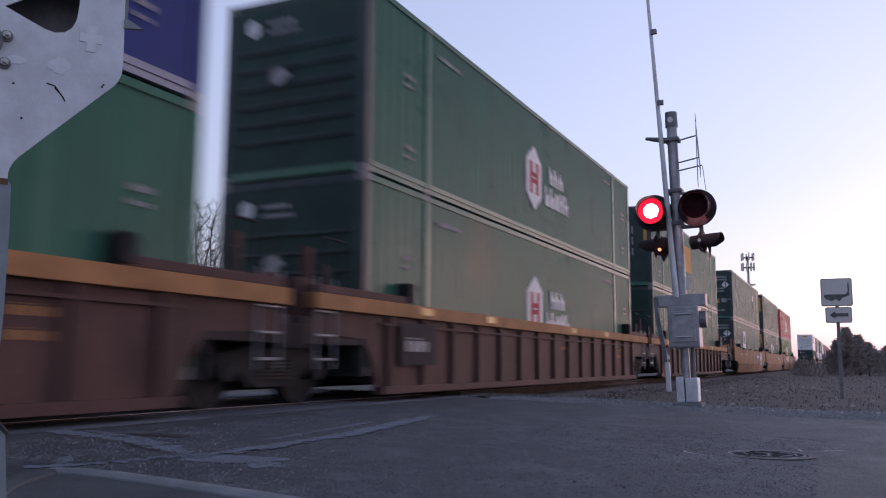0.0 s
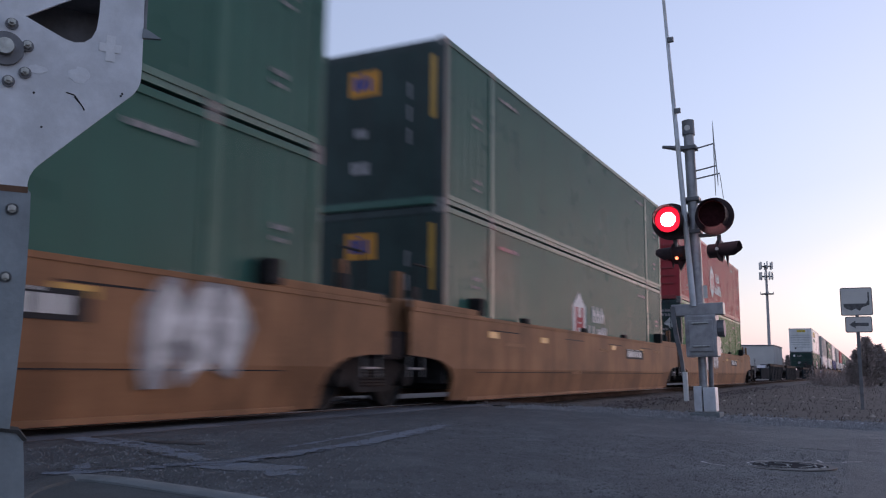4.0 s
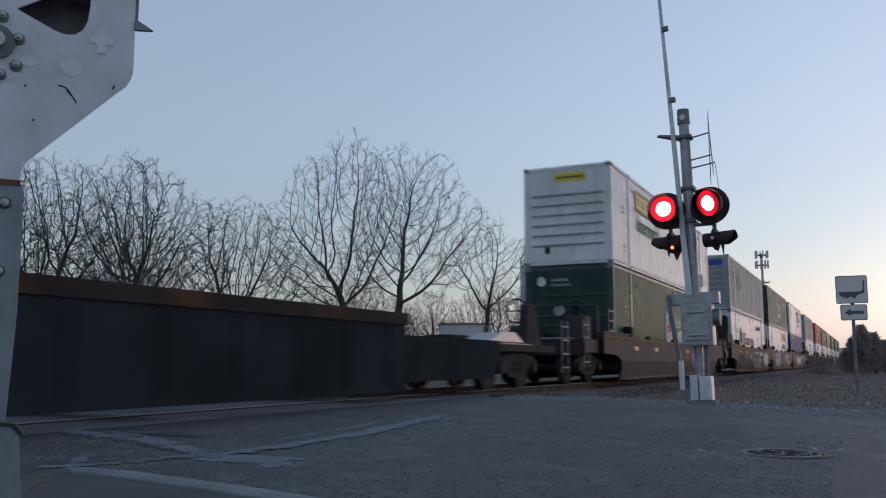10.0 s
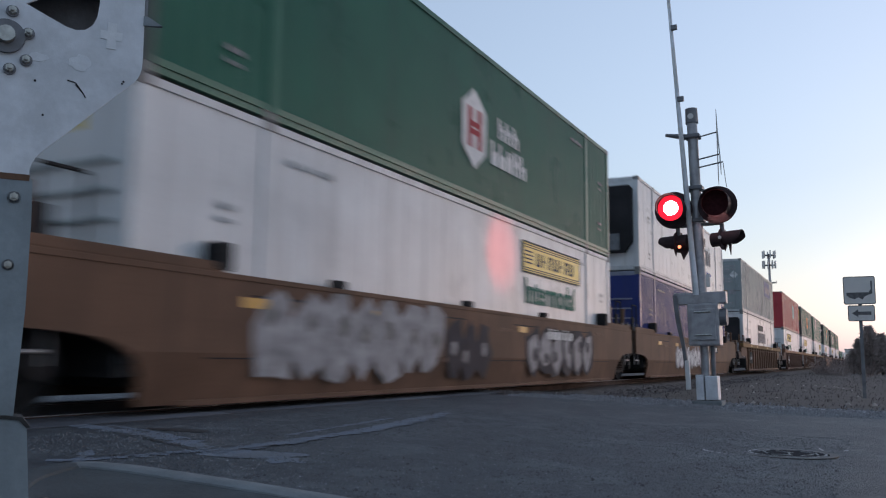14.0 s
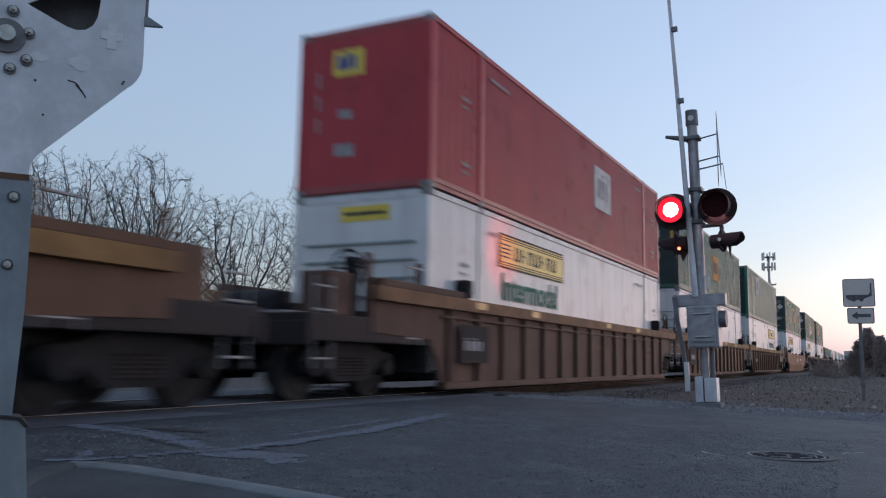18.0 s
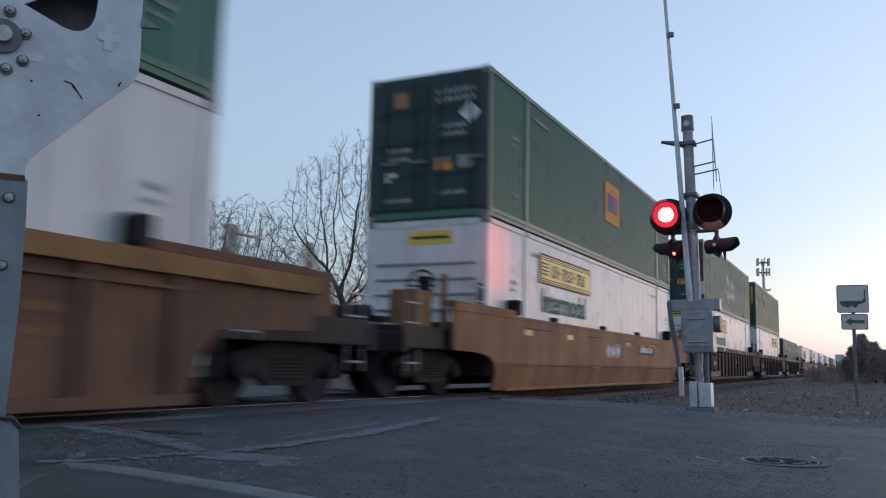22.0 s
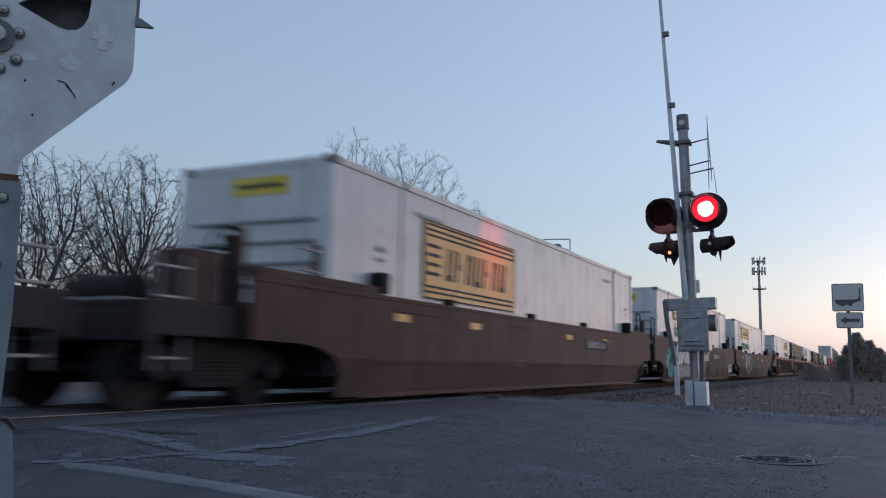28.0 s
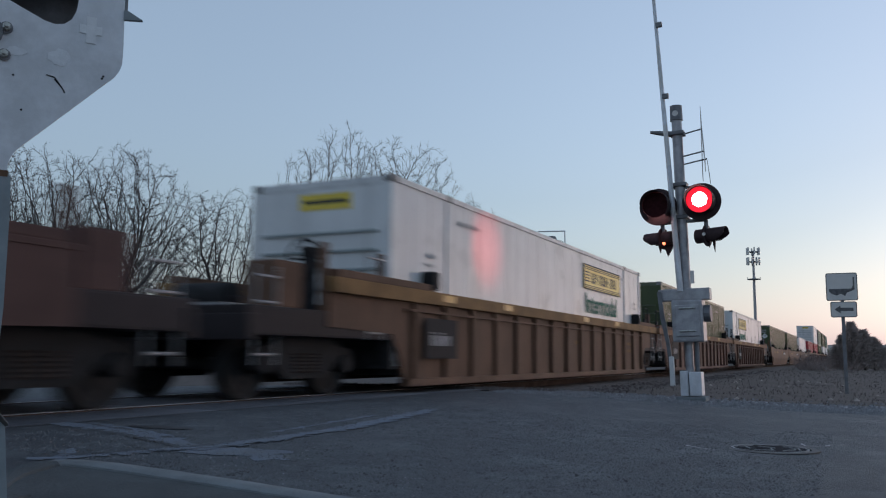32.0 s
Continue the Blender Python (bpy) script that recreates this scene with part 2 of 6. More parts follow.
    "tag_cyan": mat("spray_cyan", (0.10, 0.40, 0.42), 0.65, shine=0.1, var=0.25, scale=4),
    "tag_grey": mat("spray_grey", (0.30, 0.29, 0.30), 0.65, shine=0.1, var=0.3, scale=4),
}
for key, base, rail in (("deep_green", (0.0139, 0.0944, 0.0494), (0.023, 0.087, 0.051)), ("green", (0.036, 0.138, 0.097), (0.03, 0.135, 0.082)), ("dark_green", (0.047, 0.135, 0.108), (0.037, 0.129, 0.099)),
                        ("light_green", (0.039, 0.1666, 0.0499), (0.042, 0.14, 0.05)), ("olive", (0.075, 0.095, 0.05), (0.076, 0.093, 0.055)),
                        ("red", (0.4256, 0.0616, 0.0728), (0.30, 0.045, 0.05)), ("white", (0.66, 0.67, 0.68), (0.56, 0.57, 0.58)),
                        ("grey", (0.27, 0.3078, 0.3132), (0.40, 0.42, 0.43)), ("blue", (0.038, 0.052, 0.185), (0.22, 0.23, 0.30)),
                        ("silver", (0.60, 0.61, 0.63), (0.50, 0.51, 0.53))):
    M["c_" + key] = mat("container_" + key, base, 0.3, var=0.1, scale=0.8, grain=30, bump=0.03, shine=0.08,
                        dirt=tuple(0.55 * q + 0.03 for q in base), amount=0.45, streak=True)
    M["r_" + key] = mat("container_rail_" + key, rail, 0.5, var=0.15, scale=2, dirt=tuple(0.4 * q for q in rail), amount=0.5)
for key, base in (("maroon", (0.058, 0.044, 0.042)), ("orange", (0.255, 0.127, 0.066)), ("brown", (0.135, 0.078, 0.052)),
                  ("rust", (0.12, 0.068, 0.054)), ("ochre", (0.142, 0.081, 0.055)), ("dark", (0.036, 0.029, 0.031)), ("umber", (0.088, 0.051, 0.047)), ("coal", (0.022, 0.028, 0.034)), ("low_rust", (0.030, 0.024, 0.023)),
                  ("ruby", (0.085, 0.046, 0.042))):
    M["w_" + key] = mat("car_paint_" + key, base, 0.68 if key != "coal" else 0.95, var=0.28, scale=0.9, grain=25, bump=0.10, shine=0.15 if key != "coal" else 0.02,
                        dirt=tuple(0.4 * q + 0.012 for q in base), amount=0.75, streak=True)
    top = {"maroon": (0.16, 0.085, 0.05), "ruby": (0.33, 0.16, 0.07), "ochre": (0.235, 0.135, 0.06), "rust": (0.22, 0.12, 0.07), "dark": (0.10, 0.06, 0.048)}.get(
        key, tuple(min(1, 1.35 * q + 0.02) for q in base))
    M["t_" + key] = mat("car_chord_" + key, top, 0.75, var=0.25, scale=1.6, shine=0.2, dirt=tuple(0.5 * q for q in top), amount=0.6)



# end walls of green containers, with their shade put into the colour
M["c_shaded_wall"] = mat("shaded_end_wall", (0.015, 0.045, 0.039), 0.6, var=0.25, scale=1.2, shine=0.25, dirt=(0.018, 0.03, 0.03), amount=0.6, streak=True)
# pale streaks paint sky sheen on the corrugations as well as faded paint
M["c_faded"] = mat("container_sheen_faded_green", (0.03, 0.14, 0.10), 0.32, var=0.15, scale=0.8, shine=0.2, dirt=(0.23, 0.32, 0.30), amount=0.9, streak=True)
# green doors and flat fronts, coloured darker for the shade on that end
M["c_shaded_door"] = mat("shaded_door_green", (0.029, 0.054, 0.053), 0.55, var=0.25, scale=1.2, shine=0.2, dirt=(0.04, 0.05, 0.048), amount=0.7, streak=True)
M["r_faded"] = M["r_green"]
# end posts, headers and ribs of green containers, darkened for shade
M["c_shaded_trim"] = mat("shaded_end_trim", (0.031, 0.050, 0.052), 0.55, var=0.3, scale=1.2, shine=0.35, dirt=(0.02, 0.026, 0.03), amount=0.7, streak=True)
# lifted reddish black, holds the glare haze around the signal lamps
M["lamp_black"] = mat("hazed_lamp_black", (0.046, 0.030, 0.033), 0.7, var=0.25, scale=9, shine=0.2)
M["low_chord"] = mat("rusty_low_chord", (0.026, 0.022, 0.022), 0.8, var=0.3, scale=1.2, shine=0.1, dirt=(0.13, 0.06, 0.03), amount=0.7)
M["panel_worn"] = mat("worn_stencil", (0.19, 0.178, 0.17), 0.7, var=0.4, scale=6, shine=0.1)
M["mark_faint"] = mat("faint_lettering", (0.42, 0.43, 0.44), 0.65, shine=0.1, var=0.12, scale=6)
M["brush"] = mat("brown_brush", (0.27, 0.215, 0.2), 0.9, var=0.3)

# ---- mesh helpers ----
def box(bm, x0, x1, y0, y1, z0, z1, bevel=0.0):
    made = bmesh.ops.create_cube(bm, size=1.0, matrix=Matrix.Translation(((x0 + x1) / 2, (y0 + y1) / 2, (z0 + z1) / 2))
                                 @ Matrix.Diagonal((x1 - x0, y1 - y0, z1 - z0, 1)))["verts"]
    if bevel:
        edges = {e for v in made for e in v.link_edges}
        bmesh.ops.bevel(bm, geom=list(edges), offset=bevel, segments=2, affect="EDGES", profile=0.7)
    return bm


def tube(bm, a, b, r0, r1=None, n=10):
    """A round bar from a to b."""
    a, b = Vector(a), Vector(b)
    q = (b - a).to_track_quat("Z", "Y").to_matrix().to_4x4()
    bmesh.ops.create_cone(bm, cap_ends=True, segments=n, radius1=r0, radius2=r0 if r1 is None else r1, depth=(b - a).length,
                          matrix=Matrix.Translation((a + b) / 2) @ q)
    return bm


def slab(bm, outline, y0, y1):
    """An outline in x and z, pulled from y0 to y1."""
    front = [bm.verts.new((x, y0, z)) for x, z in outline]
    back = [bm.verts.new((x, y1, z)) for x, z in outline]
    bm.faces.new(front)
    bm.faces.new(back[::-1])
    for i in range(len(outline)):
        j = (i + 1) % len(outline)
        bm.faces.new((front[j], front[i], back[i], back[j]))
    return bm


def mesh_of(name, bm, material, smooth=False):
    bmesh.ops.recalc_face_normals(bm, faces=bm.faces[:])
    me = bpy.data.meshes.new(name)
    bm.to_mesh(me)
    bm.free()
    me.materials.append(M[material])
    if smooth:
        for p in me.polygons:
            p.use_smooth = True
        me.set_sharp_from_angle(angle=radians(40))
    return me


def piece(name, me, parent, at=None, label=""):
    ob = new(name, me)
    ob.parent = parent
    if at is not None:
        ob.matrix_basis = at
    return tagged(ob, label)


def part(name, bm, material, parent, label="", at=None, smooth=False):
    return piece(name, mesh_of(name, bm, material, smooth), parent, at, label)


def thing(name, label, category, group="", at=None, kind=""):
    ob = new(name)
    ob.empty_display_size = 0.2
    if at is not None:
        ob.matrix_basis = at
    return tagged(ob, label, category, group, kind)


def B():
    return bmesh.new()


STORE = {}


def kept(key, make, material, smooth=False):
    """A mesh that alike parts share."""
    if (key, material) not in STORE:
        STORE[key, material] = mesh_of(key if isinstance(key, str) else str(key[0]), make(), material, smooth)
    return STORE[key, material]


def cube(sx, sy, sz, material, bevel=0.0):
    """A shared block of that size, standing on its base centre."""
    return kept(("block", round(sx, 4), round(sy, 4), round(sz, 4), bevel),
                lambda: box(B(), -sx / 2, sx / 2, -sy / 2, sy / 2, 0, sz, bevel), material)


def smooth01(q):
    q = min(1, max(0, q))
    return q * q * (3 - 2 * q)


# ---- ground ----
ROAD0, ROAD1 = 3.35, 12.6          # the road runs across the track between these


def ground_z(x, y):
    d = YC - y
    road = -0.012 - 0.148 * smooth01((d - 1.9) / 5.6)
    if d < -1.9:
        road = -0.012 - 0.2 * smooth01((-d - 1.9) / 6)
    field = -0.10 - 0.06 * smooth01((d - 3) / 6)
    if abs(d) < 3.2:
        field = -0.30 + 0.12 * smooth01((3.2 - abs(d)) / 1.3)
    if d < -3.2:
        field = -0.35
    off = max(ROAD0 - 1.2 - x, x - ROAD1 - 1.2, 0) / 1.6
    k = smooth01(off)
    far = smooth01((abs(x) - 60) / 200)
    return road * (1 - k) + (field + 0.04 * noise.noise((x * 0.6, y * 0.6, 0)) * (1 - far)) * k


def sheet(name, xs, ys, height, material, label, kind="structure", lift=0.0):
    verts = [(x, y, height(x, y) + lift) for y in ys for x in xs]
    w = len(xs)
    faces = [(j * w + i, j * w + i + 1, (j + 1) * w + i + 1, (j + 1) * w + i) for j in range(len(ys) - 1) for i in range(w - 1)]
    me = bpy.data.meshes.new(name)
    me.from_pydata(verts, [], faces)
    me.materials.append(M[material])
    for p in me.polygons:
        p.use_smooth = True
    return tagged(new(name, me), label, name, kind=kind)


def steps(*spans):
    out = []
    for a, b, n in spans:
        out += [a + (b - a) * i / n for i in range(n)]
    return out + [spans[-1][1]]


gx = steps((-3000, -200, 8), (-200, -20, 12), (-20, 0, 20), (0, 20, 60), (20, 70, 60), (70, 300, 20), (300, 3000, 10))
gy = steps((-3000, -100, 8), (-100, -10, 12), (-10, 0, 16), (0, 12, 60), (12, 60, 20), (60, 300, 10), (300, 3000, 8))
sheet("ground", gx, gy, lambda x, y: ground_z(x, y) - 0.03, "field", "flat dull brown winter ground with dead grass", lift=0)
sheet("road", steps((ROAD0, ROAD1, 36)), steps((-40, 0, 20), (0, YC - 1.75, 40)), lambda x, y: ground_z(x, y), "asphalt",
      "worn grey asphalt road climbing gently to the track")
sheet("road", steps((ROAD0, ROAD1, 10)), steps((YC + 1.75, 40, 20)), lambda x, y: ground_z(x, y), "asphalt",
      "worn grey asphalt road beyond the track")


def road_edge(q, y):
    """From the kerb (q = 0) to the road (q = 1)."""
    k = 2.94 - 0.2 * smooth01((2.0 - y) / 8) if y < 3.5 else 1.6
    return k + (ROAD0 + 0.01 - k) * q


edge_y = steps((-8, 3.5, 30), (3.51, YC - 1.76, 10))
edge_me = bpy.data.meshes.new("road")
edge_me.from_pydata([(road_edge(q / 4, y), y, ground_z(ROAD0, y) - 0.002 * (4 - q)) for y in edge_y for q in range(5)], [],
                    [(5 * j + i, 5 * j + i + 1, 5 * j + i + 6, 5 * j + i + 5) for j in range(len(edge_y) - 1) for i in range(4)])
edge_me.materials.append(M["asphalt"])
tagged(new("road", edge_me), "gritty asphalt gutter beside the kerb", "road", kind="structure")
sheet("verge", steps((ROAD1, ROAD1 + 2.6, 12)), steps((-14, YC - 2.3, 60)),
      lambda x, y: ground_z(x, y) - 0.004 - 0.03 * smooth01((x - ROAD1 - 1.2 - 0.5 * noise.noise((0, y * 0.5, 3))) / 1.4), "gravel", "pale loose gravel strip along the road edge")
sheet("verge", steps((-6, ROAD0, 20)), steps((-6, YC - 1.75, 40)), lambda x, y: ground_z(x, y) - 0.02 + 0.015 * noise.noise((x * 2, y * 2, 0)), "soil",
      "dark soil and grit behind the kerb")

# loose stones on the gravel strip
rnd = random.Random(4)


def pebbles(name, count, place, size, material, label):
    vs, fs = [], []
    for _ in range(count):
        x, y = place()
        s = rnd.uniform(*size)
        z = ground_z(x, y) + s * 0.2
        o = len(vs)
        ring = [rnd.uniform(0.7, 1.2) * s for _ in range(5)]
        t0 = rnd.uniform(0, 6)
        for i in range(5):
            vs.append((x + ring[i] * math.cos(t0 + i * 1.257), y + ring[i] * math.sin(t0 + i * 1.257), z - s * 0.3))
        vs.append((x + s * 0.2, y, z + s * rnd.uniform(0.3, 0.7)))
        fs += [(o + i, o + (i + 1) % 5, o + 5) for i in range(5)]
    me = bpy.data.meshes.new(name)
    me.from_pydata(vs, [], fs)
    me.materials.append(M[material])
    return tagged(new(name, me), label, "gravel", kind="stuff")


pebbles("gravel", 5200, lambda: (ROAD1 - 0.35 + abs(rnd.gauss(0, 1.0)), rnd.uniform(-3, YC - 2.2)), (0.012, 0.04), "stone", "pale crushed gravel spilled along the road edge")
pebbles("litter", 45, lambda: (rnd.uniform(ROAD1 + 2, 30), rnd.uniform(-4, 3.5)), (0.02, 0.06), "litter", "pale stones and scraps on the dull ground")
pebbles("grit", 16000, lambda: (ROAD0 + 0.05 + 5.5 * rnd.random() ** 1.4, rnd.uniform(0.2, YC - 2.2)), (0.004, 0.012), "grit", "fine dark grit scattered over the asphalt")
pebbles("grit", 2600, lambda: (ROAD0 + 0.05 + 5.5 * rnd.random() ** 1.4, rnd.uniform(0.2, YC - 2.2)), (0.003, 0.008), "grit_pale", "fine pale grit scattered over the asphalt")
pebbles("ballast_stones", 6500, lambda: (ROAD1 + 0.6 + rnd.random() ** 2 * 45, YC + rnd.uniform(-2.9, 2.4)), (0.025, 0.06), "ballast", "dark brown crushed ballast beside the rails")

# ---- track ----
def rail_bm(x0, x1):
    bm = B()
    slab(bm, [(-0.07, -0.17), (0.07, -0.17), (0.07, -0.158), (0.012, -0.135), (0.012, -0.045), (0.035, -0.035), (0.035, -0.006),
              (0.028, 0), (-0.028, 0), (-0.035, -0.006), (-0.035, -0.035), (-0.012, -0.045), (-0.012, -0.135), (-0.07, -0.158)], x0, x1)
    bmesh.ops.rotate(bm, verts=bm.verts[:], cent=(0, 0, 0), matrix=Matrix.Rotation(radians(-90), 3, "Z"))
    return bm


track = thing("railway_track", "straight railway track with worn shiny steel rails", "track", kind="structure")
for s in (-1, 1):
    r = part("rail", rail_bm(-400, 900), "rail_web", track, "steel rail with a shiny running surface", pose(0, YC + s * 0.753, 0))
    part("railhead", box(B(), -400, 900, -0.03, 0.03, -0.004, 0.003), "rail", r)
sheet("ballast_bed", steps((ROAD1 + 0.2, 60, 90), (60, 900, 20)), [YC - 3.2, YC - 2.4, YC - 1.7, YC, YC + 1.7, YC + 2.4, YC + 3.2],
      lambda x, y: -0.13 - 0.2 * smooth01((abs(y - YC) - 1.5) / 1.7) + 0.03 * noise.noise((x * 2, y * 2, 1)), "ballast", "dark brown ballast under the rails")
sheet("ballast_bed", steps((-400, -20, 10), (-20, ROAD0 - 1.4, 40)), [YC - 3.2, YC - 2.4, YC - 1.7, YC, YC + 1.7, YC + 2.4, YC + 3.2],
      lambda x, y: -0.13 - 0.2 * smooth01((abs(y - YC) - 1.5) / 1.7) + 0.03 * noise.noise((x * 2, y * 2, 1)), "ballast", "dark brown ballast under the rails")
for i in range(120):
    x = ROAD1 + 0.5 + 0.53 * i
    piece("sleeper", cube(0.23, 2.6, 0.18, "sleeper", 0.01), track, pose(x, YC, -0.335, 0, 0, rnd.uniform(-1, 1)))
crossing = thing("crossing_deck", "grey concrete level crossing panels between the rails", "crossing", kind="structure")
for i in range(5):
    x = ROAD0 - 1.3 + 2.3 * i
    for y, w in ((YC, 1.33), (YC - 1.27, 0.86), (YC + 1.27, 0.86)):
        piece("panel", cube(2.28, w, 0.3, "crossing", 0.012), crossing, pose(x + 1.14, y, -0.305 - (0.004 if w < 1 else 0), 0, rnd.uniform(-0.1, 0.1), 0))
part("apron", box(B(), ROAD0 - 1.3, ROAD1 + 0.3, YC - 1.77, YC - 1.705, -0.3, -0.012), "tar", crossing)

# patched and cracked asphalt
def blot(name, cx, cy, rx, ry, material, label, seed, turn=0.0, lift=0.005, n=42):
    r = random.Random(seed)
    bm = B()
    pts = []
    for i in range(n):
        a = i / n * math.tau
        q = 1 + 0.34 * noise.noise((2.2 * math.cos(a), 2.2 * math.sin(a), seed)) + r.uniform(-0.07, 0.07)
        u, v = rx * q * math.cos(a), ry * q * math.sin(a)
        x, y = cx + u * math.cos(turn) - v * math.sin(turn), cy + u * math.sin(turn) + v * math.cos(turn)
        pts.append(bm.verts.new((x, y, ground_z(x, y) + lift)))
    mid = bm.verts.new((cx, cy, ground_z(cx, cy) + lift))
    for i in range(n):
        bm.faces.new((pts[i], pts[(i + 1) % n], mid))
    me = mesh_of(name, bm, material)
    return tagged(new(name, me), label, "road repair", kind="structure")


def crack(path, width, seed, material="tar", lift=0.009, name="crack", label="dark ragged crack in the road surface"):
    r = random.Random(seed)
    pts = []
    for (xa, ya), (xb, yb) in zip(path, path[1:]):
        n = max(2, int(math.hypot(xb - xa, yb - ya) / 0.05))
        for i in range(n):
            q = i / n
            pts.append(Vector((xa + (xb - xa) * q + r.uniform(-0.02, 0.02), ya + (yb - ya) * q + r.uniform(-0.02, 0.02), 0)))
    bm = B()
    rows = []
    for i, p in enumerate(pts):
        d = (pts[min(i + 1, len(pts) - 1)] - pts[max(i - 1, 0)]).normalized()
        side = Vector((-d.y, d.x, 0)) * width * r.uniform(0.15, 1.15) * (1 if 0 < i < len(pts) - 1 else 0.2)
        rows.append([bm.verts.new((*(p + k * side).xy, ground_z(p.x, p.y) + lift)) for k in (-1, 1)])
    for a, b in zip(rows, rows[1:]):
        bm.faces.new((a[0], a[1], b[1], b[0]))
    return tagged(new(name, mesh_of(name, bm, material)), label, "crack", kind="structure")


PALE_SEAM = "pale crumbled seam in the asphalt"
for path, width, seed in (([(4.85, 6.0), (4.66, 5.3), (4.5, 4.5), (4.2, 3.75)], 0.13, 3), ([(3.2, 4.05), (3.6, 3.92), (4.1, 3.78), (4.4, 3.66)], 0.11, 5),
                          ([(4.1, 3.76), (4.9, 3.7), (5.8, 3.74), (6.6, 3.86), (7.4, 4.0), (8.3, 4.12)], 0.15, 8), ([(4.25, 3.75), (4.2, 3.45), (4.15, 3.2), (4.15, 2.97)], 0.15, 9),
                          ([(4.9, 5.5), (4.75, 4.9), (4.5, 4.2)], 0.05, 12), ([(5.2, 3.95), (6.2, 4.08), (7.2, 4.2)], 0.05, 14), ([(3.25, 3.9), (3.5, 4.1), (3.7, 4.3)], 0.05, 15)):
    crack(path, width, seed, "patch", 0.0025, "road_seam", PALE_SEAM)
blot("road_patch", 4.2, 3.45, 0.34, 0.16, "patch", "pale crumbled patch in the asphalt", 16, radians(-50), 0.004)
blot("dark_patch", 4.92, 4.75, 0.26, 0.1, "tar", "dark oily stain in the asphalt", 21, radians(-75))
crack([(3.3, 4.14), (3.52, 4.0), (3.76, 3.87), (4.05, 3.72), (4.34, 3.6)], 0.011, 31)
crack([(4.39, 5.08), (4.38, 4.65), (4.2, 4.08), (4.1, 3.77)], 0.012, 32)
crack([(4.15, 3.81), (4.49, 3.76), (4.7, 3.82)], 0.012, 33)
crack([(4.28, 3.63), (4.61, 3.62), (4.91, 3.59), (5.4, 3.66)], 0.010, 34)
crack([(3.75, 3.62), (3.95, 3.5), (4.1, 3.3)], 0.007, 38)
crack([(3.9, 3.9), (4.05, 4.2), (4.0, 4.5)], 0.007, 40)
crack([(6.38, 2.13), (6.82, 2.15), (6.67, 1.81)], 0.011, 35)
crack([(6.38, 2.13), (6.17, 1.77), (6.6, 1.78)], 0.005, 39)
crack([(5.66, 1.98), (5.74, 1.86)], 0.03, 36)
crack([(5.85, 1.17), (5.89, 1.09)], 0.025, 37)
crack([(6.0, 1.52), (6.04, 1.38)], 0.02, 45)
crack([(8.1, 1.56), (8.24, 1.46)], 0.025, 46)
crack([(4.0, 0.9), (4.03, 0.86)], 0.02, 47)

# manhole
MX, MY = 7.1, 0.62
cover = thing("manhole_cover", "round cast iron manhole cover sunk in asphalt", "manhole", at=pose(MX, MY, ground_z(MX, MY)))


def ring(r0, r1, z0, z1, n=40):
    bm = B()
    rows = [[bm.verts.new((r * math.cos(i / n * math.tau), r * math.sin(i / n * math.tau), z)) for i in range(n)] for r, z in ((r0, z0), (r0, z1), (r1, z1), (r1, z0))]
    for a, b in zip(rows, rows[1:]):
        for i in range(n):
            bm.faces.new((a[i], a[(i + 1) % n], b[(i + 1) % n], b[i]))
    return bm


# tar-dark ring draws the shadow at the cover's sunken edge
part("frame", ring(0.3, 0.36, -0.02, 0.006), "tar", cover, "iron frame with a dark shade ring")
part("rim", ring(0.268, 0.285, 0.0, 0.009), "pale_rim", cover, "pale rim")
bm = B()
bmesh.ops.create_cone(bm, cap_ends=True, segments=40, radius1=0.27, radius2=0.27, depth=0.02, matrix=Matrix.Translation((0, 0, -0.005)))
part("lid", bm, "bolt_dark", cover, smooth=True)
for i, (r, a, turn) in enumerate(((0.08, 20, 60), (0.16, 95, 20), (0.15, 170, 100), (0.17, 240, 150), (0.18, 310, 45), (0.05, 200, 10), (0.21, 60, 150), (0.21, 275, 10))):
    piece("rib", cube(0.15, 0.012, 0.005, "pale_rim", 0.001), cover, pose(r * math.cos(radians(a)), r * math.sin(radians(a)), 0.0055, 0, 0, turn))
MARK = "faded white survey mark on the asphalt"
crack([(6.69, 0.95), (6.75, 1.11), (6.83, 1.2), (6.97, 1.17)], 0.012, 41, "road_paint", 0.008, "paint_mark", MARK)
crack([(7.72, 0.43), (7.5, 0.39), (7.45, 0.2)], 0.012, 43, "road_paint", 0.008, "paint_mark", MARK)
crack([(7.46, 0.37), (7.73, 0.15), (7.81, 0.01)], 0.012, 44, "road_paint", 0.008, "paint_mark", MARK)

# kerb with a rounded nose, swept along its line
kerb = thing("kerb", "pale concrete kerb with a rounded end", "kerb", kind="structure")
ctrl = [(2.9, -6.0), (3.05, -1.0), (3.10, 1.0), (3.12, 2.0), (3.125, 2.6), (3.13, 3.1), (3.12, 3.4), (3.07, 3.57), (2.98, 3.62), (2.86, 3.58), (2.6, 3.45), (2.3, 3.2), (1.9, 3.0), (-3, 2.75)]
line = []
for i in range(len(ctrl) - 1):
    p0, p1, p2, p3 = (Vector(ctrl[max(0, min(len(ctrl) - 1, i + k))]) for k in (-1, 0, 1, 2))
    n = max(3, int((p2 - p1).length / 0.15))
    for k in range(n):
        t = k / n
        line.append(0.5 * ((2 * p1) + (p2 - p0) * t + (2 * p0 - 5 * p1 + 4 * p2 - p3) * t * t + (3 * p1 - p0 - 3 * p2 + p3) * t ** 3))
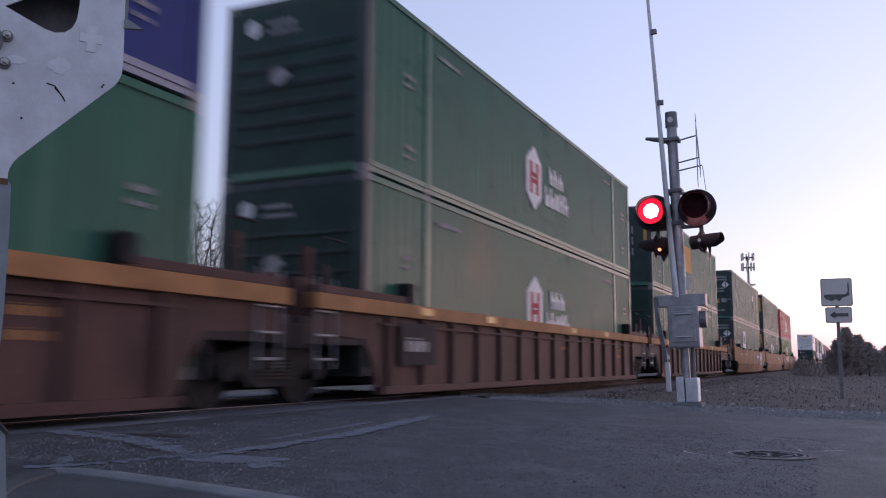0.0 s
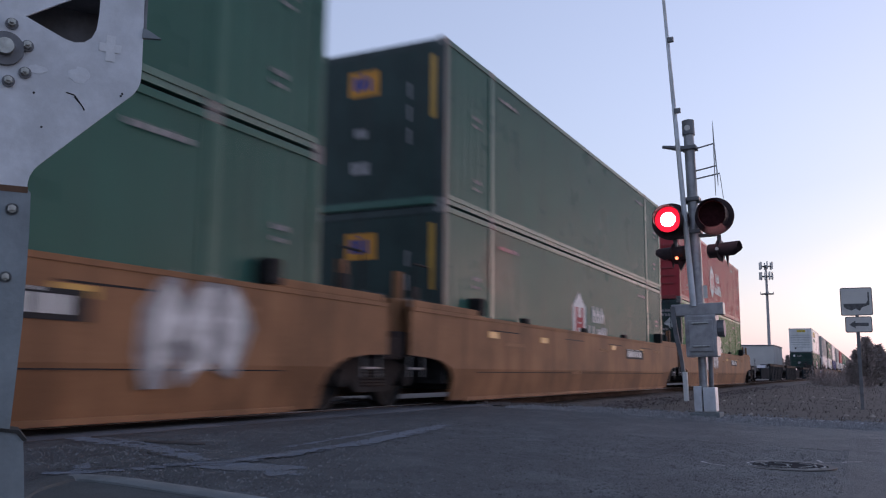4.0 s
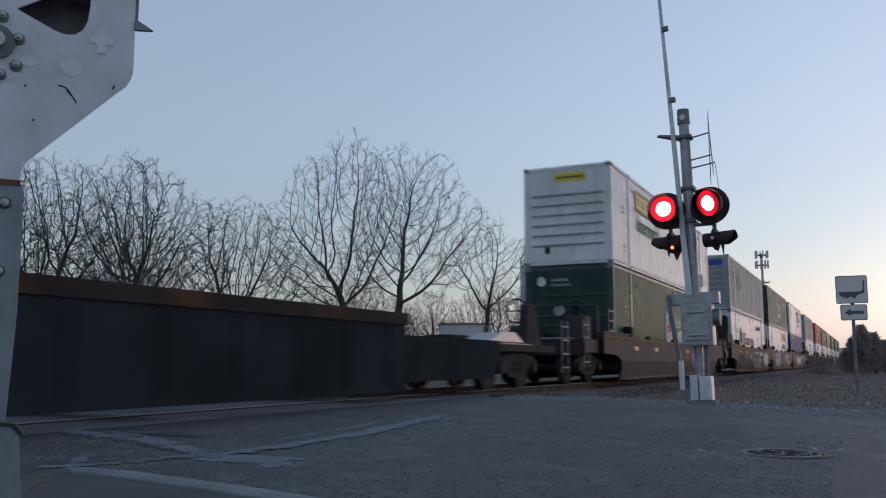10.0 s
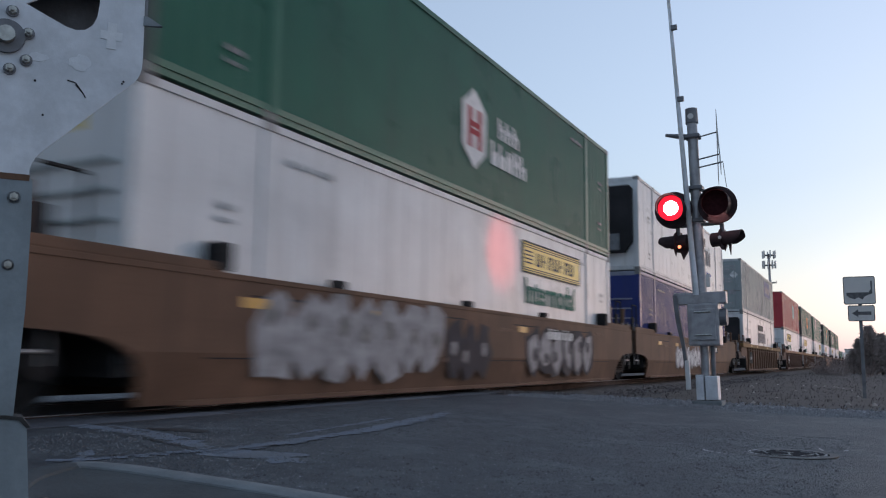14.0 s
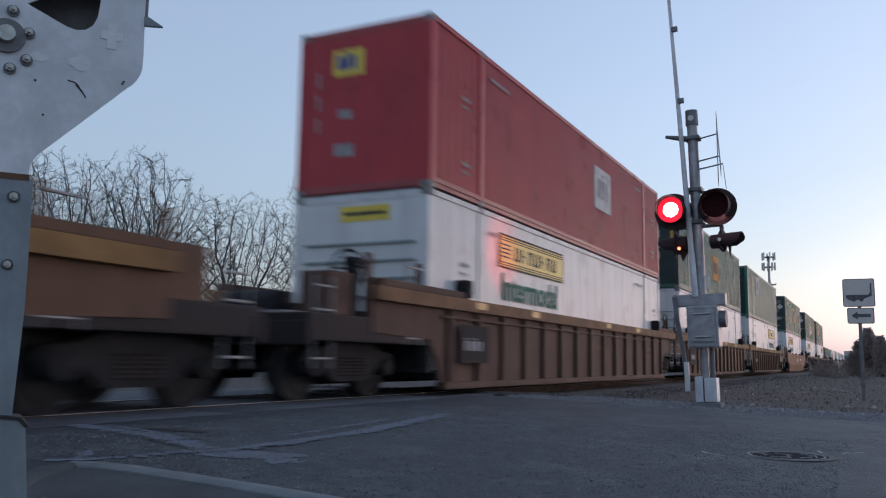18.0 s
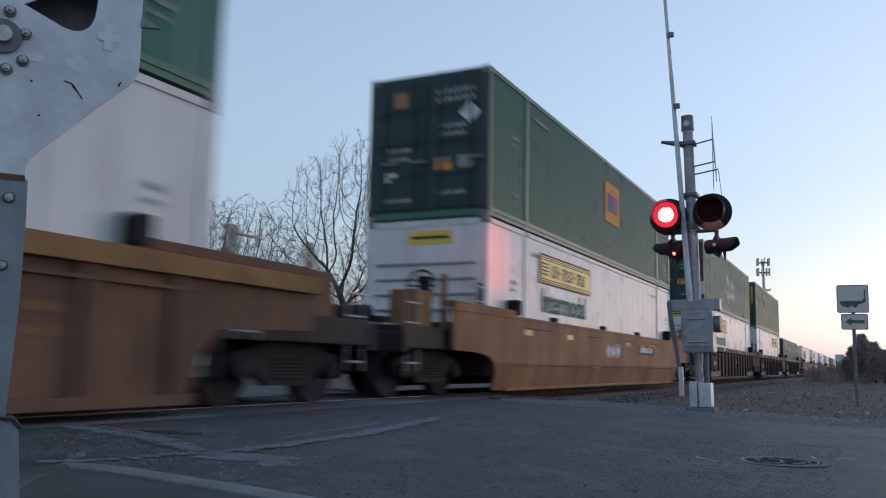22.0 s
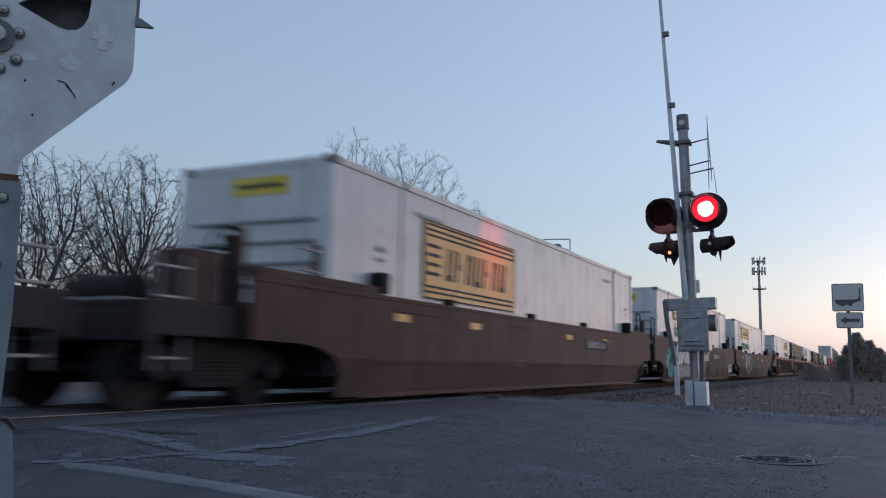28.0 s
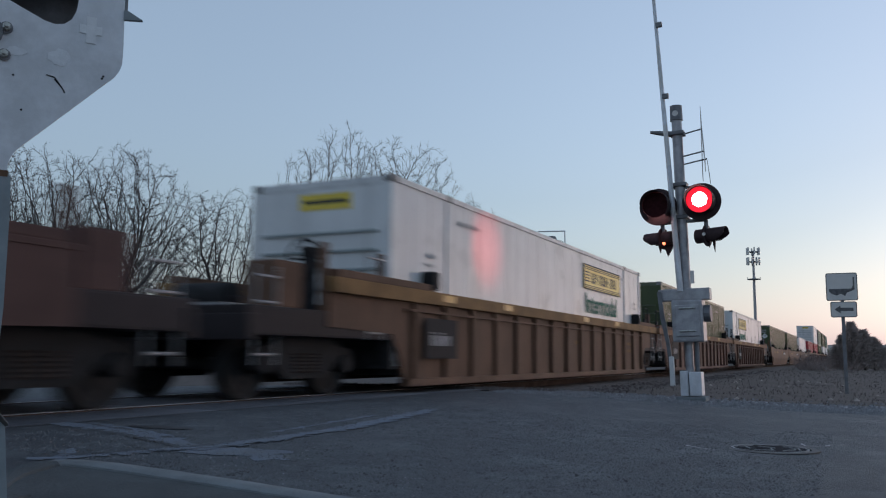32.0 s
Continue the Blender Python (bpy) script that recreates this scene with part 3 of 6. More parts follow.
prof = [(0.09, -0.2), (0.085, 0.035), (0.07, 0.058), (0.045, 0.066), (-0.05, 0.07), (-0.085, 0.06), (-0.10, 0.035), (-0.10, -0.2)]
joints = [0, 22, 40, 52, 62, 72, 84, len(line) - 1]
tip = max(range(len(line)), key=lambda i: line[i].y) - 2
joints = sorted(set([j for j in joints if abs(j - tip) > 3] + [tip + 1]))
for j0, j1 in zip(joints, joints[1:]):
    bm = B()
    rows = []
    for i in range(j0, j1 + 1):
        p = line[i]
        d = (line[min(i + 1, len(line) - 1)] - line[max(i - 1, 0)]).normalized()
        nrm = Vector((d.y, -d.x))
        rows.append([bm.verts.new((p.x + nrm.x * a, p.y + nrm.y * a, ground_z(p.x, p.y) - 0.01 + h + 0.004 * noise.noise((p.x * 5, p.y * 5, a * 20)))) for a, h in prof])
    for a, b in zip(rows, rows[1:]):
        for k in range(len(prof) - 1):
            bm.faces.new((a[k], a[k + 1], b[k + 1], b[k]))
    bm.faces.new(rows[0])
    bm.faces.new(rows[-1][::-1])
    part("kerbstone", bm, "kerb" if j0 < tip + 1 else "apron", kerb, smooth=True)

# concrete apron inside the kerb
bm = B()
inner = []
for i, p in enumerate(line):
    d = (line[min(i + 1, len(line) - 1)] - line[max(i - 1, 0)]).normalized()
    q = p - Vector((d.y, -d.x)) * 0.06
    inner.append(bm.verts.new((q.x, q.y, ground_z(q.x, q.y) + 0.042)))
bm.faces.new(inner)
bmesh.ops.triangulate(bm, faces=bm.faces[:])
bmesh.ops.recalc_face_normals(bm, faces=bm.faces[:])
if bm.faces[0].normal.z < 0:
    bmesh.ops.reverse_faces(bm, faces=bm.faces[:])
tagged(new("pavement", mesh_of("pavement", bm, "apron")), "stained grey concrete apron inside the kerb", "pavement", kind="structure")


# ---- the train ----
L = 16.154           # a 53 ft container
HC, WC = 2.896, 2.591
P0, P1 = 1.98, 14.17  # posts for stacking


def run(t):
    """How far the train has come after t seconds."""
    return 15.085 * t - 0.01983 * t * t + 0.000534 * t ** 3


MOVING = []          # (thing, x at the start, y, z)
WHEELS = []          # (wheelset, x of its axle at the start, its place on the bogie)


def corrugated(x0, x1, z0, z1, pitch=0.278, depth=0.034):
    bm = B()
    pts = [(x0, 0.0)]
    n = max(1, round((x1 - x0) / pitch))
    p = (x1 - x0) / n
    for i in range(n):
        b = x0 + i * p
        pts += [(b + 0.32 * p, 0.0), (b + 0.5 * p, depth), (b + 0.82 * p, depth), (b + p, 0.0)]
    lo = [bm.verts.new((q, y, z0)) for q, y in pts]
    hi = [bm.verts.new((q, y, z1)) for q, y in pts]
    for i in range(len(pts) - 1):
        bm.faces.new((lo[i], lo[i + 1], hi[i + 1], hi[i]))
    e = [bm.verts.new(c) for c in ((x0, 0.06, z0), (x1, 0.06, z0), (x1, 0.06, z1), (x0, 0.06, z1))]
    bm.faces.new(e[::-1])
    return bm


def flat_side(x0, x1, z0, z1):
    """Smooth plates with narrow joints between them."""
    bm = B()
    pts = [(x0, 0.012)]
    n = max(1, round((x1 - x0) / 0.62))
    p = (x1 - x0) / n
    for i in range(n):
        b = x0 + (i + 1) * p
        pts += [(b - 0.012, 0.012), (b - 0.008, 0.018), (b - 0.002, 0.018), (b, 0.012)]
    lo = [bm.verts.new((q, y, z0)) for q, y in pts]
    hi = [bm.verts.new((q, y, z1)) for q, y in pts]
    for i in range(len(pts) - 1):
        bm.faces.new((lo[i], lo[i + 1], hi[i + 1], hi[i]))
    e = [bm.verts.new(k) for k in ((x0, 0.06, z0), (x1, 0.06, z0), (x1, 0.06, z1), (x0, 0.06, z1))]
    bm.faces.new(e[::-1])
    return bm


def lettering_bars(n, w, h, seed, gap=0.25):
    r = random.Random(seed)
    bm = B()
    x, q = 0.0, w / n
    for i in range(n):
        ww = q * r.uniform(0.55, 0.85)
        box(bm, x, x + ww, -0.004, 0, 0, h)
        if r.random() < 0.5:
            box(bm, x, x + ww * 0.6, -0.004, 0, h * 1.12, h * 1.3)
        x += q
    return bm


def word_mesh(word, height, material):
    key = ("word", word, height)
    if (key, material) not in STORE:
        cu = bpy.data.curves.new("word", "FONT")
        cu.body, cu.size, cu.extrude, cu.offset = word, height, 0.002, 0.012
        tmp = bpy.data.objects.new("word", cu)
        scene.collection.objects.link(tmp)
        me = bpy.data.meshes.new_from_object(tmp.evaluated_get(bpy.context.evaluated_depsgraph_get()))
        bpy.data.objects.remove(tmp)
        me.materials.clear()
        me.materials.append(M[material])
        me.transform(Matrix.Rotation(radians(90), 4, "X"))
        STORE[key, material] = me
    return STORE[key, material]


def hexagon(w, h):
    return slab(B(), [(-w / 2, -h * 0.26), (0, -h / 2), (w / 2, -h * 0.26), (w / 2, h * 0.26), (0, h / 2), (-w / 2, h * 0.26)], -0.004, 0)


def glyphs(n, w, h, seed, short=0):
    """Block strokes of n letter-like shapes; those past the first `short` ones stand lower."""
    r = random.Random(seed)
    out, q = [], w / n
    for i in range(n):
        bm = B()
        x, t = i * q, q * 0.2
        k = h if i < short or not short else h * r.choice((0.62, 0.62, 0.95))
        box(bm, x, x + t, -0.004, 0, 0, k)
        if r.random() < 0.6:
            box(bm, x + q * 0.55, x + q * 0.55 + t, -0.004, 0, 0, k * r.choice((0.55, 1)))
        box(bm, x + t, x + q * 0.55, -0.004, 0, k - h * 0.14, k)
        if r.random() < 0.7:
            box(bm, x + t, x + q * 0.55, -0.004, 0, k * 0.42, k * 0.42 + h * 0.13)
        if r.random() < 0.6:
            box(bm, x + t, x + q * 0.55, -0.004, 0, 0, h * 0.14)
        out.append(bm)
    return out


def emblem_bars():
    bm = B()
    for s in (-1, 1):
        box(bm, s * 0.2 - 0.09, s * 0.2 + 0.09, -0.009, -0.004, -0.36, 0.36)
    box(bm, -0.11, 0.11, -0.009, -0.004, 0.02, 0.12)
    box(bm, -0.11, 0.11, -0.009, -0.004, -0.12, -0.02)
    return bm


def block_word(seed):
    r = random.Random(seed)
    bm = B()
    for row, (n, x0) in enumerate(((3, 0.32), (5, 0.0))):
        for i in range(n):
            x = x0 + i * 0.36
            z = 0.12 - row * 0.55
            h = r.choice((0.40, 0.46))
            box(bm, x, x + 0.10, -0.004, 0, z, z + h)
            box(bm, x + 0.19, x + 0.29, -0.004, 0, z, z + h * r.choice((0.6, 1)))
            box(bm, x + 0.10, x + 0.19, -0.004, 0, z + r.choice((0, 0.17)), z + r.choice((0.24, 0.3)))
    return bm


def panel_frame(w, h):
    bm = B()
    for z0, z1 in ((0, 0.022), (h - 0.022, h)):
        box(bm, 0, w, -0.011, -0.006, z0, z1)
    for x0, x1 in ((0, 0.022), (w - 0.022, w)):
        box(bm, x0, x1, -0.011, -0.006, 0.05, h - 0.05)
    return bm


def panel_bars(w, h):
    """Thin rules along the top and foot, and a row of slanted block shapes between them."""
    bm = B()
    for k in (0.80, 0.87, 0.94, 0.07, 0.14):
        box(bm, 0.06, w - 0.06, -0.010, -0.006, h * k, h * (k + 0.03))
    for k in (0.30, 0.42, 0.54, 0.66):
        box(bm, 0.08, w * 0.15, -0.010, -0.006, h * k, h * (k + 0.045))
    z0, z1 = h * 0.27, h * 0.70
    for i in range(7):
        x, q = w * (0.2 + 0.098 * i), w * 0.022
        lean = (z1 - z0) * 0.16
        slab(bm, [(x, z0), (x + q, z0), (x + q + lean, z1), (x + lean, z1)], -0.010, -0.006)
        if i % 3 != 1:
            slab(bm, [(x + 2.2 * q, z0), (x + 3.2 * q, z0), (x + 3.2 * q + lean, z1), (x + 2.2 * q + lean, z1)], -0.010, -0.006)
        mid = z0 + (z1 - z0) * (0.0, 0.42, 0.8)[i % 3]
        box(bm, x + q, x + 2.4 * q, -0.010, -0.006, mid, mid + h * 0.08)
    return bm


def end_face(c, face, colour):
    """The end that comes first: door leaves, a ribbed front or a cooling unit."""
    if face == "doors":
        leaf = "c_shaded_door" if "green" in colour else "c_" + colour
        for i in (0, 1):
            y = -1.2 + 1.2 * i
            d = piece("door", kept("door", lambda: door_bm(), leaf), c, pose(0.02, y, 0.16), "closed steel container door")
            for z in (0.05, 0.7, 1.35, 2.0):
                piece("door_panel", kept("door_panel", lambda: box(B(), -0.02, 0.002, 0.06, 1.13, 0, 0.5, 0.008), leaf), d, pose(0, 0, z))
            for k in (0.28, 0.92):
                piece("lock_rod", kept("lock_rod", lambda: tube(B(), (0, 0, 0.02), (0, 0, 2.5), 0.02, n=8), leaf), d, pose(-0.03, k, 0))
                piece("rod_handle", cube(0.03, 0.34, 0.05, "casting", 0.008), d, pose(-0.05, k - 0.12, 0.95))
            if i:
                piece("lettering", word_mesh("53'", 0.24, "ink_white"), d, pose(-0.024, 0.95, 0.62, 0, 0, 270), "white lettering 53 feet")
                piece("emblem", kept("door_emblem", lambda: box(B(), -0.004, 0, -0.15, 0.15, -0.15, 0.15), "t_orange"), d, pose(-0.022, 0.6, 2.25), "small orange square emblem")
                for z, w in ((1.2, 0.55), (1.02, 0.45), (0.2, 0.6)):
                    piece("marking", kept(("door_bars", w), lambda: lettering_bars(5, w, 0.07, 4), "tag_grey"), d, pose(-0.024, 0.6 + w / 2, z, 0, 0, 270))
            else:
                for z in (2.28, 2.12):
                    piece("marking", kept(("door_code", 1), lambda: lettering_bars(8, 0.85, 0.08, 3), "tag_grey"), d, pose(-0.024, 1.02, z, 0, 0, 270))
                piece("placard", kept("placard", lambda: box(B(), -0.004, 0, -0.16, 0.16, -0.16, 0.16), "tag_white"), d, pose(-0.024, 0.3, 1.86, 45, 0, 0), "white diamond placard")
                piece("marking", cube(0.004, 0.36, 0.24, "ink_orange"), d, pose(-0.024, 0.84, 0.78))
                piece("marking", cube(0.004, 0.32, 0.24, "tag_grey"), d, pose(-0.024, 0.38, 0.8))
                for z in (1.6, 1.44, 0.3):
                    piece("marking", kept(("door_bars", 0.6), lambda: lettering_bars(5, 0.6, 0.07, 4), "tag_grey"), d, pose(-0.024, 0.95, z, 0, 0, 270))
    elif face == "ribs":
        piece("front_wall", kept("front_wall", lambda: ribbed_bm(), "c_shaded_wall" if "green" in colour or colour == "faded" else "c_" + colour), c, pose(0.02, 0, 0.16))
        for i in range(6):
            # green fronts get shaded ribs; grey ribs on white draw dark grooves
            piece("rib", kept("front_rib", lambda: box(B(), -0.04, 0, -1.05, 1.05, -0.022, 0.022, 0.01), "c_shaded_trim" if "green" in colour or colour == "faded" else "c_grey" if colour == "white" else "r_" + colour), c, pose(0.02, 0, 0.6 + 0.29 * i))
        if colour == "white":
            piece("marking", cube(0.004, 0.95, 0.26, "panel_yellow"), c, pose(0.014, -0.1, 2.42), "yellow panel")
            piece("marking", cube(0.004, 0.8, 0.06, "ink_dark"), c, pose(0.012, -0.1, 2.52))
            piece("marking", cube(0.004, 0.16, 0.2, "ink_dark"), c, pose(0.014, 0.6, 0.36))
        elif colour == "grey":
            lp = piece("logo_panel", cube(0.004, 1.95, 0.3, "ink_blue"), c, pose(0.014, 0, 2.36), "dark blue panel with pale bars")
            piece("bar_mark", kept("blue_word", lambda: lettering_bars(3, 0.6, 0.16, 6), "ink_white"), lp, pose(-0.003, 0.7, 0.07, 0, 0, 270))
            piece("marking", kept(("smear", 2), lambda: lump(0.3, 0.16, 2), "ink_white"), c, pose(0.0, 0.35, 1.75))
        else:
            piece("marking", kept("small_hexagon", lambda: front_hexagon(), "tag_white"), c, pose(0.014, 0.8, 2.46), "small white hexagonal emblem")
            piece("marking", kept(("front_bars", 1), lambda: lettering_bars(5, 0.5, 0.07, 5), "tag_grey"), c, pose(0.016, 0.5, 2.46, 0, 0, 270))
            piece("marking", kept(("front_bars", 2), lambda: lettering_bars(6, 0.6, 0.06, 7), "tag_grey"), c, pose(0.016, 0.5, 2.32, 0, 0, 270))
            piece("marking", kept(("smear", 3), lambda: lump(0.2, 0.15, 2), "tag_grey"), c, pose(-0.022, 0.25, 1.62))
    elif face == "plain":
        piece("front_wall", kept("front_wall", lambda: ribbed_bm(), "c_shaded_door" if "green" in colour else "c_" + colour), c, pose(0.02, 0, 0.16))
        piece("marking", cube(0.004, 0.62, 0.46, "ink_orange" if colour != "red" else "panel_yellow"), c, pose(0.016, 0.3, 2.05), "square emblem")
        piece("marking", kept(("bars2", 3), lambda: lettering_bars(3, 0.44, 0.24, 6), "ink_blue"), c, pose(0.013, 0.52, 2.16, 0, 0, 270))
        if colour != "red":
            piece("marking", cube(0.004, 0.12, 1.1, "yellow"), c, pose(0.016, -1.08, 1.5), "yellow stripe")
        for z in (1.9, 1.5, 1.1):
            piece("marking", cube(0.004, 0.05, 0.26, "tag_grey"), c, pose(0.016, -0.62 if colour != "red" else 0.9, z))
        piece("marking", cube(0.004, 0.26, 0.16, "tag_grey"), c, pose(0.016, 0.35, 1.3))
        piece("marking", cube(0.004, 0.38, 0.22, "tag_grey"), c, pose(0.016, 0.35, 0.65))
    else:
        piece("front_wall", kept("front_wall", lambda: ribbed_bm(), "c_" + colour), c, pose(0.02, 0, 0.16))
        u = piece("cooling_unit", kept("cooling_unit", lambda: cooler_bm(), "black"), c, pose(0.02, 0, 0.5), "black refrigeration unit on the end wall")
        cv = piece("cover", cube(0.03, 0.82, 1.25, "ink_white", 0.01), u, pose(-0.2, 0.05, 0.72), "white centre cover")
        piece("badge", cube(0.006, 0.36, 0.26, "ink_dark"), cv, pose(-0.018, 0, 0.12))
        piece("bar_mark", cube(0.006, 0.5, 0.06, "ink_dark"), cv, pose(-0.018, 0, 1.1))
        piece("grille", cube(0.02, 1.5, 0.5, "galv_dark"), u, pose(-0.19, 0, 0.12))


def front_hexagon():
    bm = hexagon(0.24, 0.3)
    bmesh.ops.rotate(bm, verts=bm.verts[:], cent=(0, 0, 0), matrix=Matrix.Rotation(radians(-90), 3, "Z"))
    return bm


def lump(w, h, seed):
    r = random.Random(seed)
    bm = slab(B(), [(w * r.uniform(0.7, 1.1) * math.cos(i / 11 * math.tau), h * r.uniform(0.7, 1.1) * math.sin(i / 11 * math.tau)) for i in range(11)], -0.004, 0)
    bmesh.ops.rotate(bm, verts=bm.verts[:], cent=(0, 0, 0), matrix=Matrix.Rotation(radians(-90), 3, "Z"))
    return bm


def door_bm():
    bm = B()
    return box(bm, 0, 0.05, 0.0, 1.19, 0, 2.6)


def ribbed_bm():
    return box(B(), 0, 0.05, -1.2, 1.2, 0, 2.6)


def cooler_bm():
    bm = B()
    slab(bm, [(-1.05, 2.1), (1.05, 2.1), (1.12, 2.0), (1.12, 0.35), (0.9, 0.05), (-0.9, 0.05), (-1.12, 0.35), (-1.12, 2.0)], -0.18, 0.0)
    bmesh.ops.rotate(bm, verts=bm.verts[:], cent=(0, 0, 0), matrix=Matrix.Rotation(radians(-90), 3, "Z"))
    return bm


def side_marks(c, style, colour, seed):
    """Emblems and lettering on the side that faces the road."""
    y = -WC / 2 - 0.002
    light = "mark_faint" if colour in ("white", "silver") else "tag_grey"
    r = random.Random(seed)
    for x, z, w in ((1.15, 1.75, 0.34), (1.2, 0.6, 0.3), (15.2, 1.8, 0.32), (15.1, 0.75, 0.3), (2.35, 2.45, 1.0), (13.0, 2.45, 0.9)):
        piece("marking", kept(("bars", w, seed % 5), lambda: lettering_bars(5, w, 0.065, seed % 5), light), c, pose(x, y, z))
        if w < 0.8:
            piece("marking", kept(("bars", w, 9), lambda: lettering_bars(3, w, 0.05, 9), light), c, pose(x, y, z - 0.14))
    kind, at, *rest = style if style else ("plain", 0)
    if kind == "hex":
        e = piece("emblem", kept("emblem", lambda: hexagon(1.0, 1.45), "ink_white"), c, pose(at, y, 1.35), "white hexagonal emblem with red bars")
        if not rest:
            piece("emblem_mark", kept("emblem_bars", emblem_bars, "ink_red"), e)
        else:
            piece("emblem_mark", kept("emblem_bars", emblem_bars, "c_red"), e)
        piece("lettering", kept("block_word", lambda: block_word(3), "ink_white"), c, pose(at + 0.75, y, 1.3), "white block lettering")
    elif kind == "square":
        back, front, *up = rest
        e = piece("emblem", kept(("square", back), lambda: box(B(), -0.75, 0.75, -0.004, 0, -0.55, 0.55), back), c, pose(at, y, up[0] if up else 1.75), "square emblem with block bars")
        bm = lambda: lettering_bars(3, 1.1, 0.5, 6)
        piece("emblem_mark", kept("square_bars", bm, front), e, pose(-0.5, -0.005, -0.25))
    elif kind == "panel":
        w, h = 3.65, 0.64
        e = piece("logo_panel", kept("logo_panel", lambda: box(B(), 0, w, -0.006, 0, 0, h), "panel_yellow"), c, pose(at, y, 1.93), "yellow panel with dark frame and bars")
        piece("frame", kept("logo_frame", lambda: panel_frame(w, h), "ink_dark"), e)
        piece("bar_mark", kept("logo_bars", lambda: panel_bars(w, h), "ink_dark"), e)
        if not rest:
            piece("lettering", word_mesh("Intermodal", 0.72, "ink_green"), c, pose(at + 0.1, y - 0.002, 1.33), "dark green lettering reading Intermodal")
    elif kind == "framed":
        w, h = 3.9, 1.25
        e = piece("logo_panel", kept("logo_panel_big", lambda: box(B(), 0, w, -0.006, 0, 0, h), "panel_amber"), c, pose(at, y, 1.2), "large amber panel with dark frame and bars")
        piece("frame", kept("logo_frame_big", lambda: panel_frame(w, h), "ink_dark"), e)
        piece("bar_mark", kept("logo_bars_big", lambda: panel_bars(w, h), "ink_dark"), e)
    elif kind == "script":
        e = piece("emblem", kept("crest", lambda: hexagon(0.8, 1.35), "ink_wine"), c, pose(at, y, 1.5), "wine red crest over a gold and blue band")
        for z, m in ((-0.35, "yellow"), (-0.47, "ink_blue"), (-0.6, "yellow"), (-0.72, "ink_blue")):
            piece("band", cube(1.1, 0.006, 0.1, m), e, pose(0, -0.005, z))
        for bm in glyphs(10, 4.9, 0.66, 8, 3):
            part("lettering", bm, "ink_wine", c, "wine red block lettering", pose(at + 0.9, y, 1.2))
        piece("lettering", kept("script2", lambda: lettering_bars(12, 2.4, 0.2, 5), "ink_blue"), c, pose(at + 7.1, y, 2.2), "blue block lettering")
    elif kind == "bluepanel":
        e = piece("logo_panel", kept("blue_panel", lambda: box(B(), 0, 3.2, -0.006, 0, 0, 1.0), "panel_dull"), c, pose(at, y, 1.6), "blue panel with pale bars")
        piece("bar_mark", kept("blue_bars", lambda: lettering_bars(7, 2.4, 0.42, 2), "tag_grey"), e, pose(0.4, -0.007, 0.22))
    elif kind == "faint":
        piece("lettering", kept("faint_word", lambda: lettering_bars(5, 1.5, 0.85, 2), "tag_grey"), c, pose(at - 3.0, y, 1.45), "faint grey block lettering")
    elif kind == "darklabel":
        piece("logo_panel", kept("dark_panel", lambda: box(B(), 0, 2.5, -0.006, 0, 0, 0.34), "ink_dark"), c, pose(at, y, 2.12), "dark label panel")
        piece("lettering", kept("script3", lambda: lettering_bars(7, 3.8, 0.62, 14), "tag_grey"), c, pose(at + 0.1, y, 1.38), "grey block lettering")
        piece("lettering", kept("script4", lambda: lettering_bars(9, 4.6, 0.12, 15), "ink_blue"), c, pose(at - 0.8, y, 0.95), "small blue block lettering")
    elif kind == "dots":
        piece("lettering", kept("twin_marks", lambda: lettering_bars(2, 0.9, 0.36, 2), "ink_white"), c, pose(at, y, 1.75), "pair of white marks")


COLOURS = {"deep_green": "deep green", "green": "dark green", "dark_green": "bluish green", "light_green": "grass green", "olive": "olive green", "red": "red",
           "white": "white", "faded": "sheen-streaked faded green", "grey": "blue-grey", "blue": "dark blue", "silver": "white refrigerated"}


